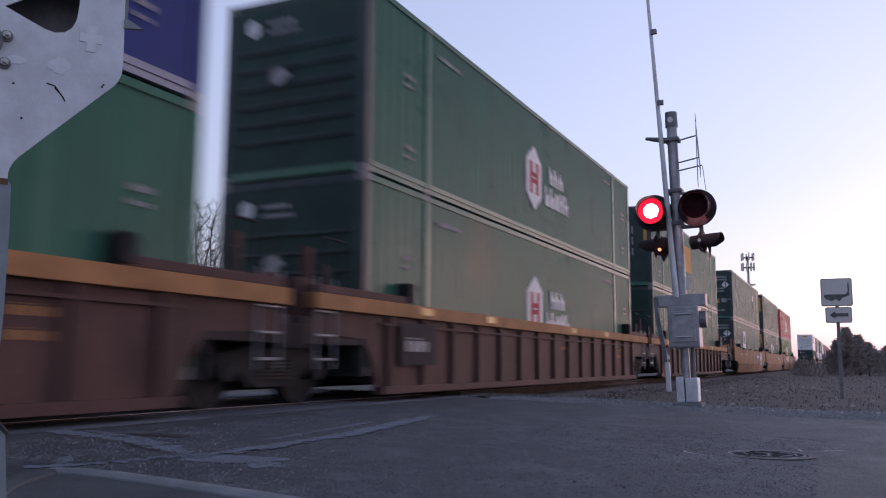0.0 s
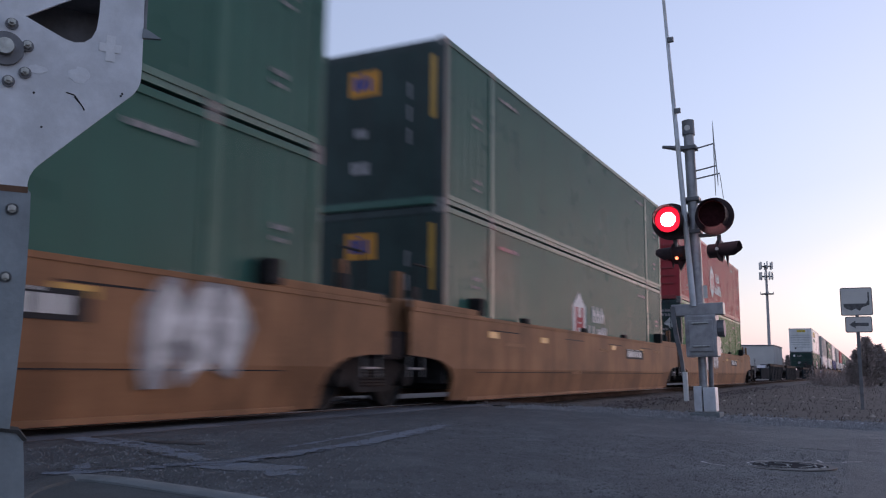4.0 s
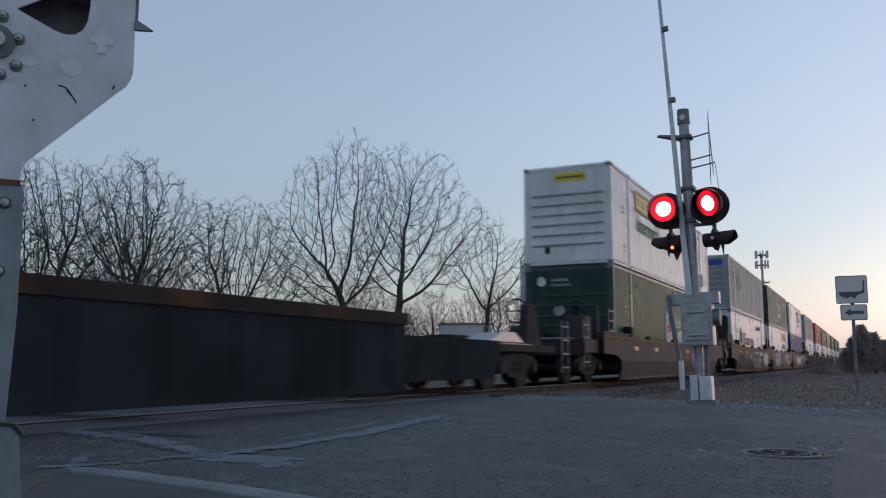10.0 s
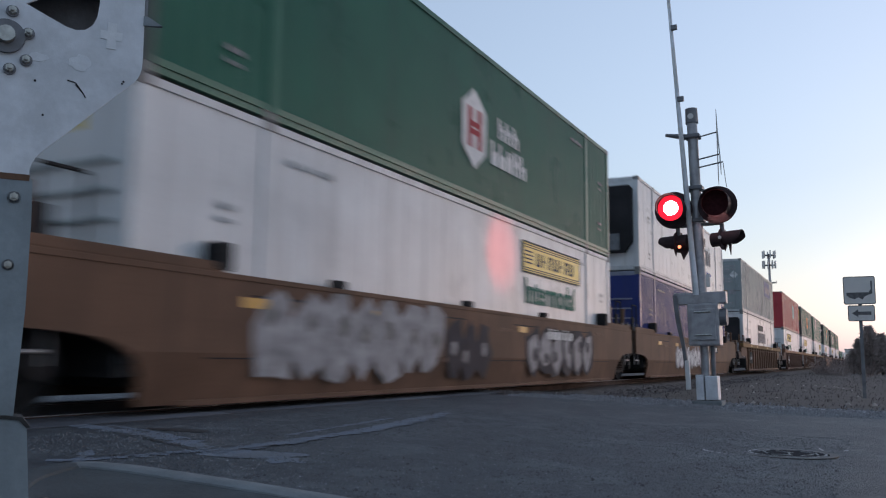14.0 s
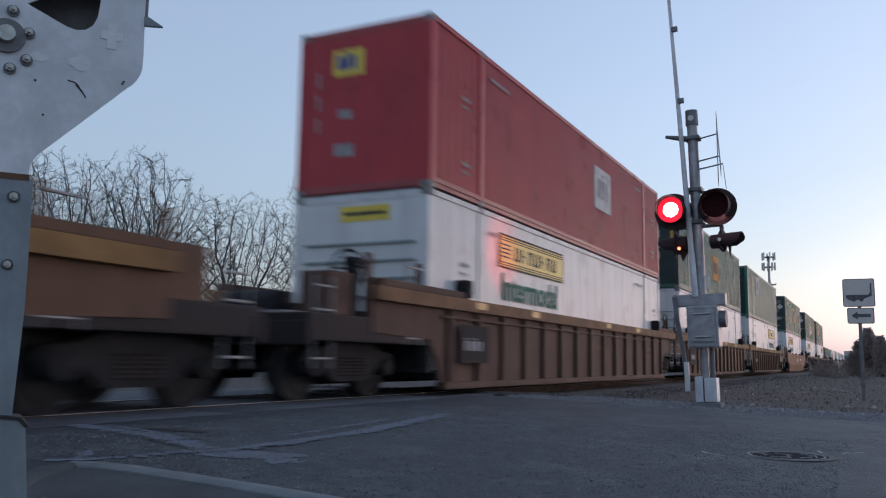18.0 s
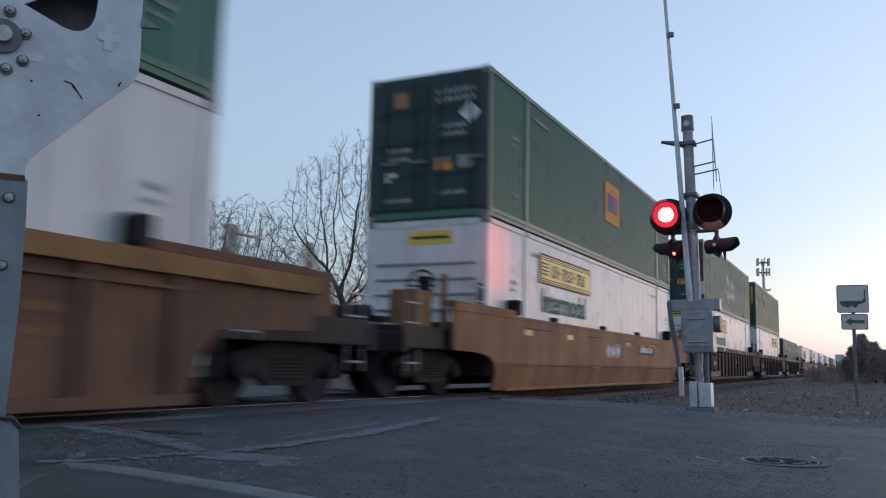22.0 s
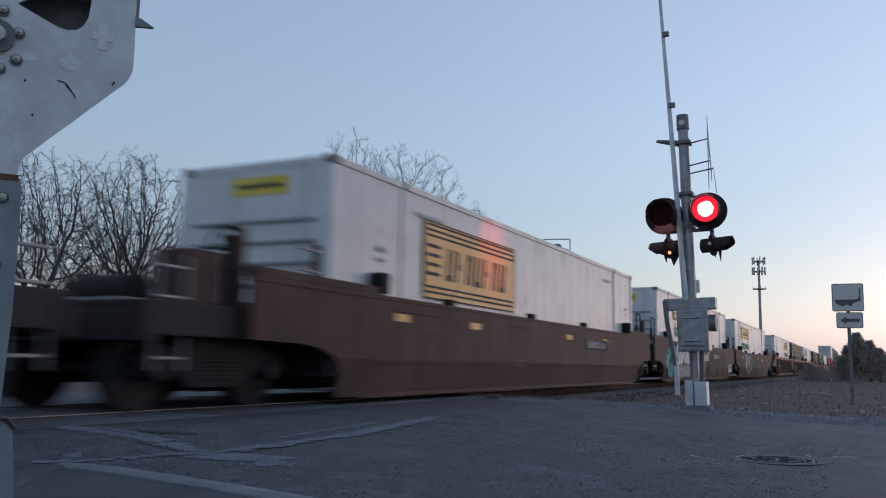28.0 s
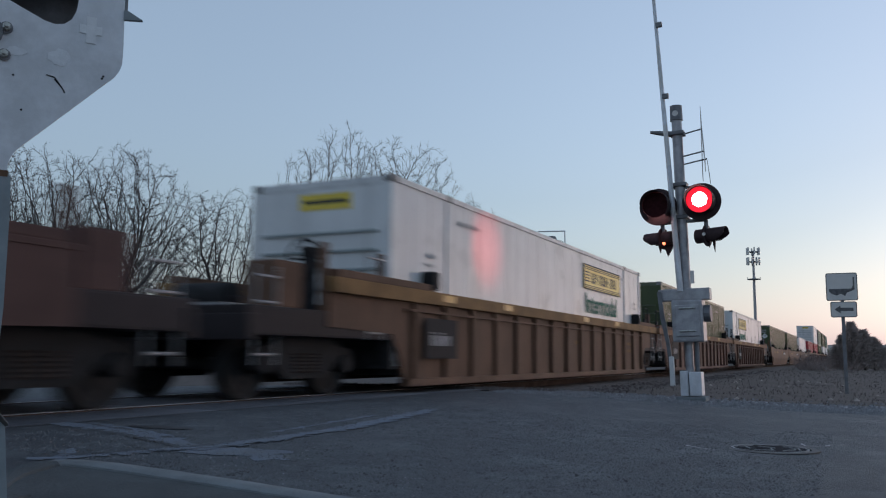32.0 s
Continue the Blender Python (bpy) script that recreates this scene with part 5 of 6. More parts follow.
def low_car(u, lows, w0, w1, trucks, couple):
    """An empty low car: a raised trough w0..w1 and low bodies beside it, with bogies at trucks."""
    car = thing("empty_well_car", "empty rusty low well car with a dark trough", "rail car", "well cars of the train", pose(u, YC, 0))
    a, b = w0 - u, w1 - u
    arched = any(abs(x - w1) < 1.5 for x in trucks)      # the side is cut away over a bogie at its end
    foot = [(b - 1.5, 0.16), (b - 1.1, 0.55), (b, 0.75)] if arched else [(b, 0.16)]
    for s in (-1, 1):
        y0, y1 = sorted((s * 1.5, s * 1.42))
        sd = part("side", slab(B(), [(a, 1.2), (a, 0.16)] + foot + [(b, 1.2)], y0, y1), "w_coal", car)
        part("top_chord", box(B(), a - 0.05, b + 0.05, min(s * 1.53, s * 1.36), max(s * 1.53, s * 1.36), 1.06, 1.23, 0.015), "low_chord", sd, "rusty top chord")
        part("bottom_sill", box(B(), a, b - 1.5 * arched, min(s * 1.52, s * 1.4), max(s * 1.52, s * 1.4), 0.12, 0.2, 0.01), "w_coal", sd)
        for n in range(9):
            part("rib", box(B(), a + 0.4 + n * 1.05, a + 0.48 + n * 1.05, min(s * 1.525, s * 1.49), max(s * 1.525, s * 1.49), 0.6 if n > 6 and arched else 0.2, 1.06), "w_coal", sd)
        for c0, c1 in lows:
            part("low_side", slab(B(), [(c0 - u, 0.92), (c0 - u, 0.25), (c1 - u - 0.3, 0.25), (c1 - u, 0.6), (c1 - u, 0.92)], min(s * 1.46, s * 1.4), max(s * 1.46, s * 1.4)), "w_coal", car)
    for x in (a + 0.4, (a + b) / 2, b - 0.7):
        piece("cross_beam", cube(0.5, 2.7, 0.1, "bogie", 0.01), car, pose(x, 0, 0.22))
    for c0, c1 in lows:
        pf = part("deck", box(B(), c0 - u, c1 - u, -1.4, 1.4, 0.78, 0.9, 0.01), "bogie", car, "dark end deck")
        part("walkway", box(B(), c0 - u + 0.2, c1 - u - 0.2, -1.3, -0.7, 0.9, 0.93), "galv_rung", pf, "pale end walkway")
        part("hitch", slab(B(), [(c1 - u + 0.2, 0.93), (c1 - u + 0.9, 1.1), (c1 - u + 1.5, 1.13), (c1 - u + 2.0, 0.93)], -1.15, -0.6), "zinc_pole", pf, "pale sloping hitch plate")
    for x in trucks:
        bogie(car, x - u, u)
        cap = part("platform", box(B(), x - u - 1.7, x - u + 1.7, -1.3, 1.3, 0.74, 0.88, 0.02), "bogie", car, "dark end platform over the bogie")
        part("walkway", box(B(), x - u - 1.2, x - u + 0.6, -1.15, -0.6, 0.88, 0.91), "galv_rung", cap)
        part("brake_gear", box(B(), x - u - 0.5, x - u + 0.5, 0.2, 0.8, 0.88, 1.1, 0.04), "bogie", cap)
    for x, s in couple:
        piece("coupler", kept("coupler", lambda: coupler_bm(), "bogie"), car, pose(x - u, 0, 0.84, 0, 0, 0 if s > 0 else 180))
        piece("ladder", kept("ladder", ladder_bm, "galv_rung"), car, pose(x - u - s * 0.4, -1.4, 0.3), "pale steel ladder")
        st = part("brake_stand", slab(B(), [(-0.4, 0), (0.7, 0), (0.4, 0.45), (0.26, 0.85), (0.1, 0.95), (-0.2, 0.92), (-0.28, 0.5)], -0.1, 0.1), "bogie", car, "dark tall brake stand", pose(x - u - s * 0.9, -0.7, 0.88))
        piece("brake_wheel", kept("brake_wheel", ring_bm, "bogie"), st, pose(0.1, 0.3, 0.8))
    MOVING.append((car, u, YC, 0))


HEX, HEXR = ("hex", 7.2), ("hex", 7.2, 1)
PANEL_N, PANEL_F = ("panel", 2.8), ("panel", 9.9)
PINK = ("tag_pink", "tag_blue", "tag_black")
PALE = ("tag_grey", "tag_white", "tag_grey")
# x of the well's first end, side, paint, load from below, tags
TRAIN = [
    (-9.45, "rib", "ruby", [("green", "ribs", None), ("blue", "ribs", None)], ()),
    (10.06, "rib", "ruby", [("green", "ribs", HEX), ("green", "ribs", HEX)], ()),
    (29.6, "rib", "ruby", [("green", "ribs", HEX), ("green", "plain", ("square", 7.4, "ink_orange", "ink_orange"))], ()),
    (52.5, "shell", "orange", [("dark_green", "doors", ("square", 5.3, "ink_white", "ink_dark")), ("dark_green", "doors", ("dots", 11.3))], ((13.2, 0.35, 1.4, 1.15, PALE),)),
    (72.1, "shell", "orange", [("dark_green", "plain", HEX), ("dark_green", "plain", None)], ()),
    (91.56, "shell", "orange", [("light_green", "doors", HEX), ("red", "ribs", HEXR)], ((3.0, 0.55, 1.7, 0.9, PALE), (5.6, 0.7, 1.2, 0.8, PALE))),
    (172.09, "shell", "maroon", [("deep_green", "ribs", HEX), ("white", "ribs", PANEL_N)], ((10.4, 0.2, 3.4, 0.98, PINK),)),
    (194.92, "shell", "brown", [("silver", "cool", ("script", 3.75)), ("grey", "ribs", ("faint", 6.3))], ((7.0, 0.17, 4.4, 1.1, ("tag_grey", "tag_black")), (0.6, 0.2, 5.6, 0.85, ("tag_black", "tag_black", "tag_black")), (3.4, 0.72, 3.2, 0.28, ("tag_grey", "tag_black")), (12.8, 0.25, 2.6, 0.95, PALE))),
    (214.3, "shell", "brown", [("white", "ribs", PANEL_F), ("green", "ribs", ("hex", 7.6))], ((9.6, 0.2, 4.2, 1.05, ("tag_black", "tag_grey", "tag_black")), (1.6, 0.2, 4.4, 1.15, ("tag_grey", "tag_grey", "panel_worn")), (6.2, 0.2, 1.6, 1.0, ("tag_black", "tag_black", "tag_grey")))),
    (233.7, "shell", "brown", [("blue", "ribs", None), ("silver", "cool", ("darklabel", 9.0))], ((4.0, 0.3, 5.0, 0.8, PALE),)),
    (256.3, "rib", "ochre", [("silver", "cool", ("darklabel", 6.7)), ("grey", "doors", ("bluepanel", 10.7))], ()),
    (279.68, "rib", "rust", [("white", "ribs", PANEL_N), ("red", "plain", ("square", 9.7, "tag_white", "tag_grey"))], ()),
    (299.04, "rib", "ochre", [("white", "ribs", PANEL_N), ("dark_green", "plain", ("square", 8.3, "ink_orange", "ink_dark", 1.56))], ()),
    (318.5, "rib", "ochre", [("white", "ribs", PANEL_F), ("faded", "ribs", ("square", 4.7, "tag_white", "tag_grey", 2.1))], ()),
    (341.9, "shell", "orange", [("white", "ribs", PANEL_N), ("green", "doors", ("square", 8.6, "ink_orange", "ink_blue"))], ((7.2, 0.75, 1.3, 0.4, PALE),)),
    (365.29, "rib", "dark", [("white", "ribs", PANEL_N), ("green", "doors", HEX)], ()),
    (384.8, "rib", "dark", [("white", "ribs", ("panel", 9.9, 1)), ("green", "plain", ("square", 5.05, "ink_orange", "ink_blue", 1.9))], ()),
    (404.25, "rib", "dark", [("green", "ribs", None)], ()),
    (427.55, "shell", "umber", [("white", "ribs", ("framed", 2.6))], ()),
    (447.25, "shell", "umber", [("white", "ribs", PANEL_N)], ((0.3, 0.2, 2.0, 1.1, ("tag_teal", "tag_black", "tag_teal", "tag_cyan")), (1.9, 0.14, 4.8, 0.52, ("tag_grey", "tag_grey", "tag_blue")), (2.2, 0.62, 4.4, 0.76, ("tag_white", "tag_white", "tag_blue")), (6.5, 0.25, 0.5, 1.0, ("tag_teal", "tag_black", "tag_teal", "tag_teal")), (7.0, 0.82, 2.3, 0.3, ("tag_white",)), (7.3, 0.28, 0.9, 0.42, ("tag_white", "tag_grey", "tag_black")), (9.3, 0.25, 4.9, 1.1, ("tag_black", "tag_black", "tag_black")), (15.2, 0.3, 1.2, 0.47, ("tag_white", "tag_grey", "tag_black")))),
    (467.03, "shell", "umber", [("white", "ribs", PANEL_N)], ((2.5, 0.25, 3.3, 1.12, ("tag_cyan", "tag_teal", "tag_blue", "tag_white", "tag_grey", "tag_red", "tag_black", "tag_cyan", "tag_black")),)),
    (490.65, "rib", "ochre", [("white", "ribs", PANEL_F)], ()),
    (510.15, "rib", "rust", [("olive", "ribs", None)], ()),
    (529.7, "rib", "rust", [("white", "ribs", PANEL_N)], ()),
    (552.9, "shell", "brown", [("olive", "doors", None)], ()),
    (572.4, "shell", "brown", [("olive", "ribs", None)], ()),
    (591.9, "shell", "brown", [("white", "ribs", None)], ()),
    (615.2, "rib", "rust", [("red", "ribs", None)], ()),
    (634.7, "rib", "rust", [("red", "ribs", None), ("white", "ribs", None)], ()),
    (654.2, "rib", "rust", [("olive", "ribs", None), ("green", "ribs", None)], ()),
    (677.4, "rib", "rust", [("white", "ribs", None), ("olive", "ribs", None)], ()),
    (696.9, "rib", "rust", [("white", "ribs", None), ("green", "ribs", None)], ()),
    (716.4, "rib", "rust", [("olive", "ribs", None)], ()),
]
for i, (u, kind, paint, load, marks) in enumerate(TRAIN):
    before = u - (TRAIN[i - 1][0] + L) if i else 3.35
    after = TRAIN[i + 1][0] - (u + L) if i + 1 < len(TRAIN) else 7.0
    before, after = (7.0 if before > 20 else before), (7.0 if after > 20 else after)
    well_car(u, kind, paint, "join" if before < 4.5 else "couple", "join" if after < 4.5 else "couple", before, after, load, marks)
low_car(111.6, ((115.0, 119.8),), 119.85, 129.2, (113.4, 129.7), ((112.0, -1),))
low_car(130.5, ((141.5, 146.3),), 132.2, 141.5, (148.0,), ())
low_car(149.3, ((160.1, 163.6),), 150.7, 160.05, (165.4,), ((167.9, 1),))


# ---- crossing signal across the road ----
SX, SY = 13.45, 2.28
signal = thing("crossing_signal", "grey level crossing signal mast with red flashing lamps and raised gate", "crossing signal", at=pose(SX, SY, -0.03, -1.5, 0, 0))


def disc(r, depth, n=36):
    """A round plate that faces -x."""
    bm = B()
    bmesh.ops.create_cone(bm, cap_ends=True, segments=n, radius1=r, radius2=r, depth=depth, matrix=Matrix.Rotation(radians(90), 4, "Y"))
    return bm


def visor_bm(r, reach):
    """A hood open below, pointing to -x."""
    bm = B()
    n = 20
    rows = []
    for k, rr in ((0, r), (1, r - 0.008)):
        for q in (0, 1):
            row = []
            for i in range(n + 1):
                a = radians(-50 + 280 * i / n)
                cut = 1 - 0.55 * max(0.0, -math.sin(a))
                row.append(bm.verts.new((-reach * q * cut, rr * math.cos(a), rr * math.sin(a))))
            rows.append(row)
    for a, b in ((0, 1), (3, 2), (1, 3), (2, 0)):
        for i in range(n):
            bm.faces.new((rows[a][i], rows[a][i + 1], rows[b][i + 1], rows[b][i]))
    return bm


LENSES = []


def lamp_head(y, z, turn, flashing=None, x=-0.12, size=0.295, lit=False):
    """A lamp with its round backboard, hood and lens."""
    head = part("lamp_head", disc(size, 0.02), "lamp_black", signal, "black round backboard with red lens", pose(x, y, z, 0, 0, turn), smooth=True)
    part("housing", disc(0.155 if flashing else 0.11, 0.16), "lamp_black", head, at=pose(0.09, 0, 0), smooth=True)
    part("hood", visor_bm(0.115 if flashing is None else 0.215, 0.3 if flashing is None else 0.36), "lamp_black", head, at=pose(-0.01, 0, 0), smooth=True)
    if flashing is None:
        part("lens", disc(0.105, 0.012), "lens_glow" if lit else "lens_dark", head, at=pose(-0.018, 0, 0), smooth=True)
    else:
        # lens made oversized; its outer ring stands in for the red glow around the lamp
        lens = part("lens", disc(0.2, 0.008), "lens_dark", head, "red lens that lights and goes dark", pose(-0.215, 0, 0), smooth=True)
        me = lens.data
        me.materials.append(M["lens_glow"])
        me.materials.append(M["lens_core"])
        bm = B()
        bm.from_mesh(me)
        front = [f for f in bm.faces if f.normal.x < -0.9][0]
        front.material_index = 1
        inner = bmesh.ops.inset_region(bm, faces=[front], thickness=0.086)
        front.material_index = 2
        bm.to_mesh(me)
        bm.free()
        LENSES.append((lens, flashing))
    return head


part("mast", tube(B(), (0, 0, 0.3), (0, 0, 1.55), 0.065, 0.065, 20), "zinc_pole", signal, "grey aluminium mast", smooth=True)
tube_bm = tube(B(), (0, 0, 1.5), (0, 0, 4.4), 0.086, 0.08, 20)
part("mast", tube_bm, "zinc_pole", signal, "grey aluminium mast", smooth=True)
part("mast_cap", tube(B(), (0, 0, 4.36), (0, 0, 4.6), 0.1, 0.095, 20), "galv_dark", signal, smooth=True)
part("cap_window", disc(0.045, 0.02), "sign", signal, at=pose(-0.095, 0, 4.46))
bm = B()
box(bm, -0.12, 0.12, 0.0, 0.12, 0.0, 0.38, 0.015)
part("base_box", bm, "galv", signal, "pale split junction box base", pose(0, 0.02, 0))
part("base_box", box(B(), -0.13, 0.13, -0.185, 0.0, 0.0, 0.36, 0.015), "galv", signal, "pale split junction box base", pose(0, 0, 0))
part("footing", box(B(), -0.2, 0.2, -0.24, 0.2, -0.12, -0.01, 0.02), "kerb", signal)
part("conduit", tube(B(), (-0.02, -0.12, 0.34), (-0.02, -0.13, 1.05), 0.035, n=10), "galv_dark", signal, smooth=True)
for z in (4.14, 3.3, 2.78, 1.35, 0.95):
    part("clamp", box(B(), -0.115, 0.115, -0.115, 0.115, z - 0.03, z + 0.03, 0.012), "galv_dark", signal)
part("crossarm", box(B(), -0.05, 0.05, -0.36, 0.40, 2.69, 2.735, 0.008), "galv_dark", signal)
part("crossarm", box(B(), -0.05, 0.05, -0.40, 0.1, 3.24, 3.265, 0.006), "galv_dark", signal)
lamp_head(0.335, 2.96, 0, "L")
lamp_head(-0.335, 2.98, 0, "R")
for y, turn, lit in ((0.30, -110, True), (-0.37, 75, False)):
    part("drop_arm", box(B(), -0.02, 0.02, -0.03, 0.03, 2.4, 2.7), "galv_dark", signal, at=pose(-0.03, y, 0))
    h = lamp_head(y, 2.46, turn, None, 0.0, 0.17, lit)
    for tip in (((0.41, 2.44), (0.32, 2.44), (0.365, 2.24)), ((0.34, 2.47), (0.15, 2.5), (0.14, 2.37), (0.25, 2.18))) if lit else (((-0.32, 2.47), (-0.43, 2.44), (-0.39, 2.27)), ((-0.42, 2.5), (-0.5, 2.5), (-0.47, 2.2))):
        part("hood_lip", slab(B(), tip, -0.03, 0.03), "lamp_black", signal, at=pose(0.04, 0, 0, 0, 0, 90))
    part("side_light", disc(0.026, 0.01, 12), "peep" if lit else "sign", signal, "small lit side lens" if lit else "", pose(-0.2, y - 0.04 if lit else y + 0.02, 2.36 if lit else 2.46))
# bell arm and the crossbuck seen edge on
part("bell", tube(B(), (-0.02, 0.12, 4.15), (-0.02, 0.42, 4.22), 0.05, 0.025, 10), "galv_dark", signal, smooth=True)
part("bracket", box(B(), -0.03, 0.03, 0.06, 0.2, 4.11, 4.18, 0.01), "galv_dark", signal)
for z, y1 in ((4.12, -0.37), (3.76, -0.40), (3.63, -0.44)):
    part("bracket", tube(B(), (0, -0.06, z), (0, y1, z + 0.05), 0.012, n=8), "galv_dark", signal)
bm = B()
for s in (-1, 1):
    slab(bm, [(-0.62, -0.115), (0.62, -0.115), (0.62, 0.115), (-0.62, 0.115)], -0.004 + s * 0.012, 0.004 + s * 0.012)
    bmesh.ops.rotate(bm, verts=bm.verts[-8:], cent=(0, 0, 0), matrix=Matrix.Rotation(radians(45 * s), 3, "Y"))
part("crossbuck", bm, "sign", signal, "white crossbuck board seen edge on", pose(0.0, -0.38, 3.92, 0, 0, 9.7))
part("wire", tube(B(), (0, -0.44, 3.66), (0, -0.47, 3.27), 0.005, n=6), "galv_dark", signal)
# gate mechanism
mech = part("gate_mechanism", box(B(), -0.16, 0.16, -0.25, 0.22, 0.82, 1.46, 0.03), "zinc_pole", signal, "grey gate drive box", pose(-0.05, -0.02, 0))
part("cover", box(B(), -0.19, -0.16, -0.2, 0.16, 0.9, 1.38, 0.012), "zinc_pole", mech)
part("top_beam", box(B(), -0.1, 0.1, -0.36, 0.42, 1.46, 1.64, 0.012), "zinc_pole", mech)
part("hub", tube(B(), (0, -0.25, 1.25), (0, -0.35, 1.25), 0.13, n=16), "galv_dark", mech)
part("u_bolt", tube(B(), (-0.2, -0.14, 1.33), (-0.2, 0.1, 1.33), 0.014, n=8), "bolt", mech)
part("u_bolt", tube(B(), (-0.2, -0.14, 0.98), (-0.2, 0.1, 0.98), 0.014, n=8), "bolt", mech)
gate = part("counterweight_arm", slab(B(), [(0.40, 1.6), (0.34, 1.6), (0.31, 1.25), (0.24, 0.75), (0.20, 0.2), (0.25, 0.2), (0.30, 0.8), (0.37, 1.2)], -0.03, 0.03), "galv_dark", signal,
            "grey counterweight arm of the raised gate", pose(-0.2, 0, 0, 0, 0, 90))
part("counterweight", box(B(), -0.05, 0.04, 0.2, 0.265, 0.16, 0.6, 0.01), "arm_white", gate, at=pose(0, 0, 0, 0, 0, -90))
top = Vector((-0.2, 0.27, 7.6))
low = Vector((-0.14, 0.06, 1.6))
for i in range(9):
    a, b = low.lerp(top, i / 9), low.lerp(top, (i + 1) / 9)
    r0, r1 = 0.048 - 0.003 * i, 0.045 - 0.003 * i
    part("gate_arm", tube(B(), a, b, r0, r1, 10), "arm_white" if i % 2 else "galv", signal, "striped raised gate arm" if i == 0 else "", smooth=True)
for q in (0.52, 0.72, 0.88):
    p = low.lerp(top, q)
    part("arm_lamp", box(B(), -0.03, 0.03, -0.05, 0.05, -0.03, 0.05, 0.01), "galv_dark", signal, at=Matrix.Translation(p + Vector((-0.03, -0.05, 0))))
tag_plate = part("number_tag", box(B(), -0.005, 0.005, -0.03, 0.03, 0, 0.2), "sign", signal, "small pale plate with bars", pose(-0.07, -0.12, 1.72))
# the lamp that faces the track lights the passing cars red
spot = new("red_lamp", bpy.data.lights.new("red_lamp", "SPOT"))
spot.data.energy, spot.data.color, spot.data.spot_size, spot.data.spot_blend = 260, (1.0, 0.06, 0.05), radians(32), 0.95
spot.data.shadow_soft_size = 0.06
spot.matrix_basis = look((13.35, 3.05, 2.47), (14.4, 6.1, 2.55))

# ---- advance sign on the verge ----
GX, GY = 20.05, 0.18
sign = thing("warning_sign", "faded low clearance truck sign over an arrow plate", "road sign", at=pose(GX, GY, -0.12))
part("post", box(B(), -0.02, 0.02, -0.035, 0.035, -0.15, 2.3, 0.006), "galv_dark", sign, "dark steel sign post")


def plate(w, h, r):
    pts = []
    for cx, cz, a0 in ((w / 2 - r, h / 2 - r, 0), (-w / 2 + r, h / 2 - r, 90), (-w / 2 + r, -h / 2 + r, 180), (w / 2 - r, -h / 2 + r, 270)):
        pts += [(cx + r * math.cos(radians(a0 + 30 * i)), cz + r * math.sin(radians(a0 + 30 * i))) for i in range(4)]
    return pts


SGN = pose(0, 0, 0, 0, 0, 270)


def sign_part(name, w, h, z, y, picture):
    rim = part(name, slab(B(), plate(w, h, 0.04), -0.004, 0.004), "sign_ink", sign, "faded white plate with dark border", pose(-0.03, y, z) @ SGN)
    part("face", slab(B(), plate(w - 0.035, h - 0.035, 0.03), -0.008, -0.004), "sign", rim)
    part("pictogram", picture, "sign_ink", rim)


bm = B()
slab(bm, [(-0.25, -0.05), (0.18, -0.05), (0.22, 0.02), (0.22, 0.2), (0.25, 0.2), (0.25, -0.07), (0.1, -0.13), (0.06, -0.2), (-0.02, -0.15), (-0.1, -0.19), (-0.2, -0.15), (-0.25, -0.1)], -0.012, -0.008)
box(bm, -0.25, 0.23, -0.0115, -0.008, -0.052, -0.045)
sign_part("sign_plate", 0.62, 0.60, 2.22, 0, bm)
bm = B()
slab(bm, [(-0.18, 0), (-0.06, 0.085), (-0.06, 0.035), (0.19, 0.035), (0.19, -0.035), (-0.06, -0.035), (-0.06, -0.085)], -0.012, -0.008)
sign_part("arrow_plate", 0.52, 0.34, 1.73, -0.02, bm)

# ---- gate bracket beside the camera ----
GA = pose(1.711, 2.39, 0, 0, 0, -35.6)      # x runs along the plate, -y faces the camera
near = thing("gate_bracket", "galvanised steel gate bracket with bolts on a square post", "gate mechanism", at=GA)
outline = [(-0.30, 2.05), (0.345, 2.05), (0.355, 1.56)]
outline += [(0.225 + 0.13 * math.cos(radians(-8 * i)), 1.53 + 0.115 * math.sin(radians(-8 * i))) for i in range(1, 7)]
outline += [(0.06 + 0.0, 1.184), (0.048, 1.168), (0.038, 1.146), (0.034, 1.125), (0.034, 1.108), (-0.30, 1.10)]
hole = [(-0.012, 1.672), (0.11, 1.618), (0.14, 1.612), (0.168, 1.618), (0.19, 1.638), (0.203, 1.67), (0.208, 1.72), (0.21, 1.81), (0.2, 1.812)]


def holed(pts, cut, y0, y1):
    bm = B()
    rings = []
    for y in (y0, y1):
        loops = []
        for loop in (pts, cut):
            vs = [bm.verts.new((x, y, z)) for x, z in loop]
            loops.append((vs, [bm.edges.new((vs[i], vs[(i + 1) % len(vs)])) for i in range(len(vs))]))
        bmesh.ops.triangle_fill(bm, edges=loops[0][1] + loops[1][1], use_beauty=True)
        rings.append(loops)
    for k in (0, 1):
        a, b = rings[0][k][0], rings[1][k][0]
        for i in range(len(a)):
            j = (i + 1) % len(a)
            bm.faces.new((a[i], a[j], b[j], b[i]))
    return bm


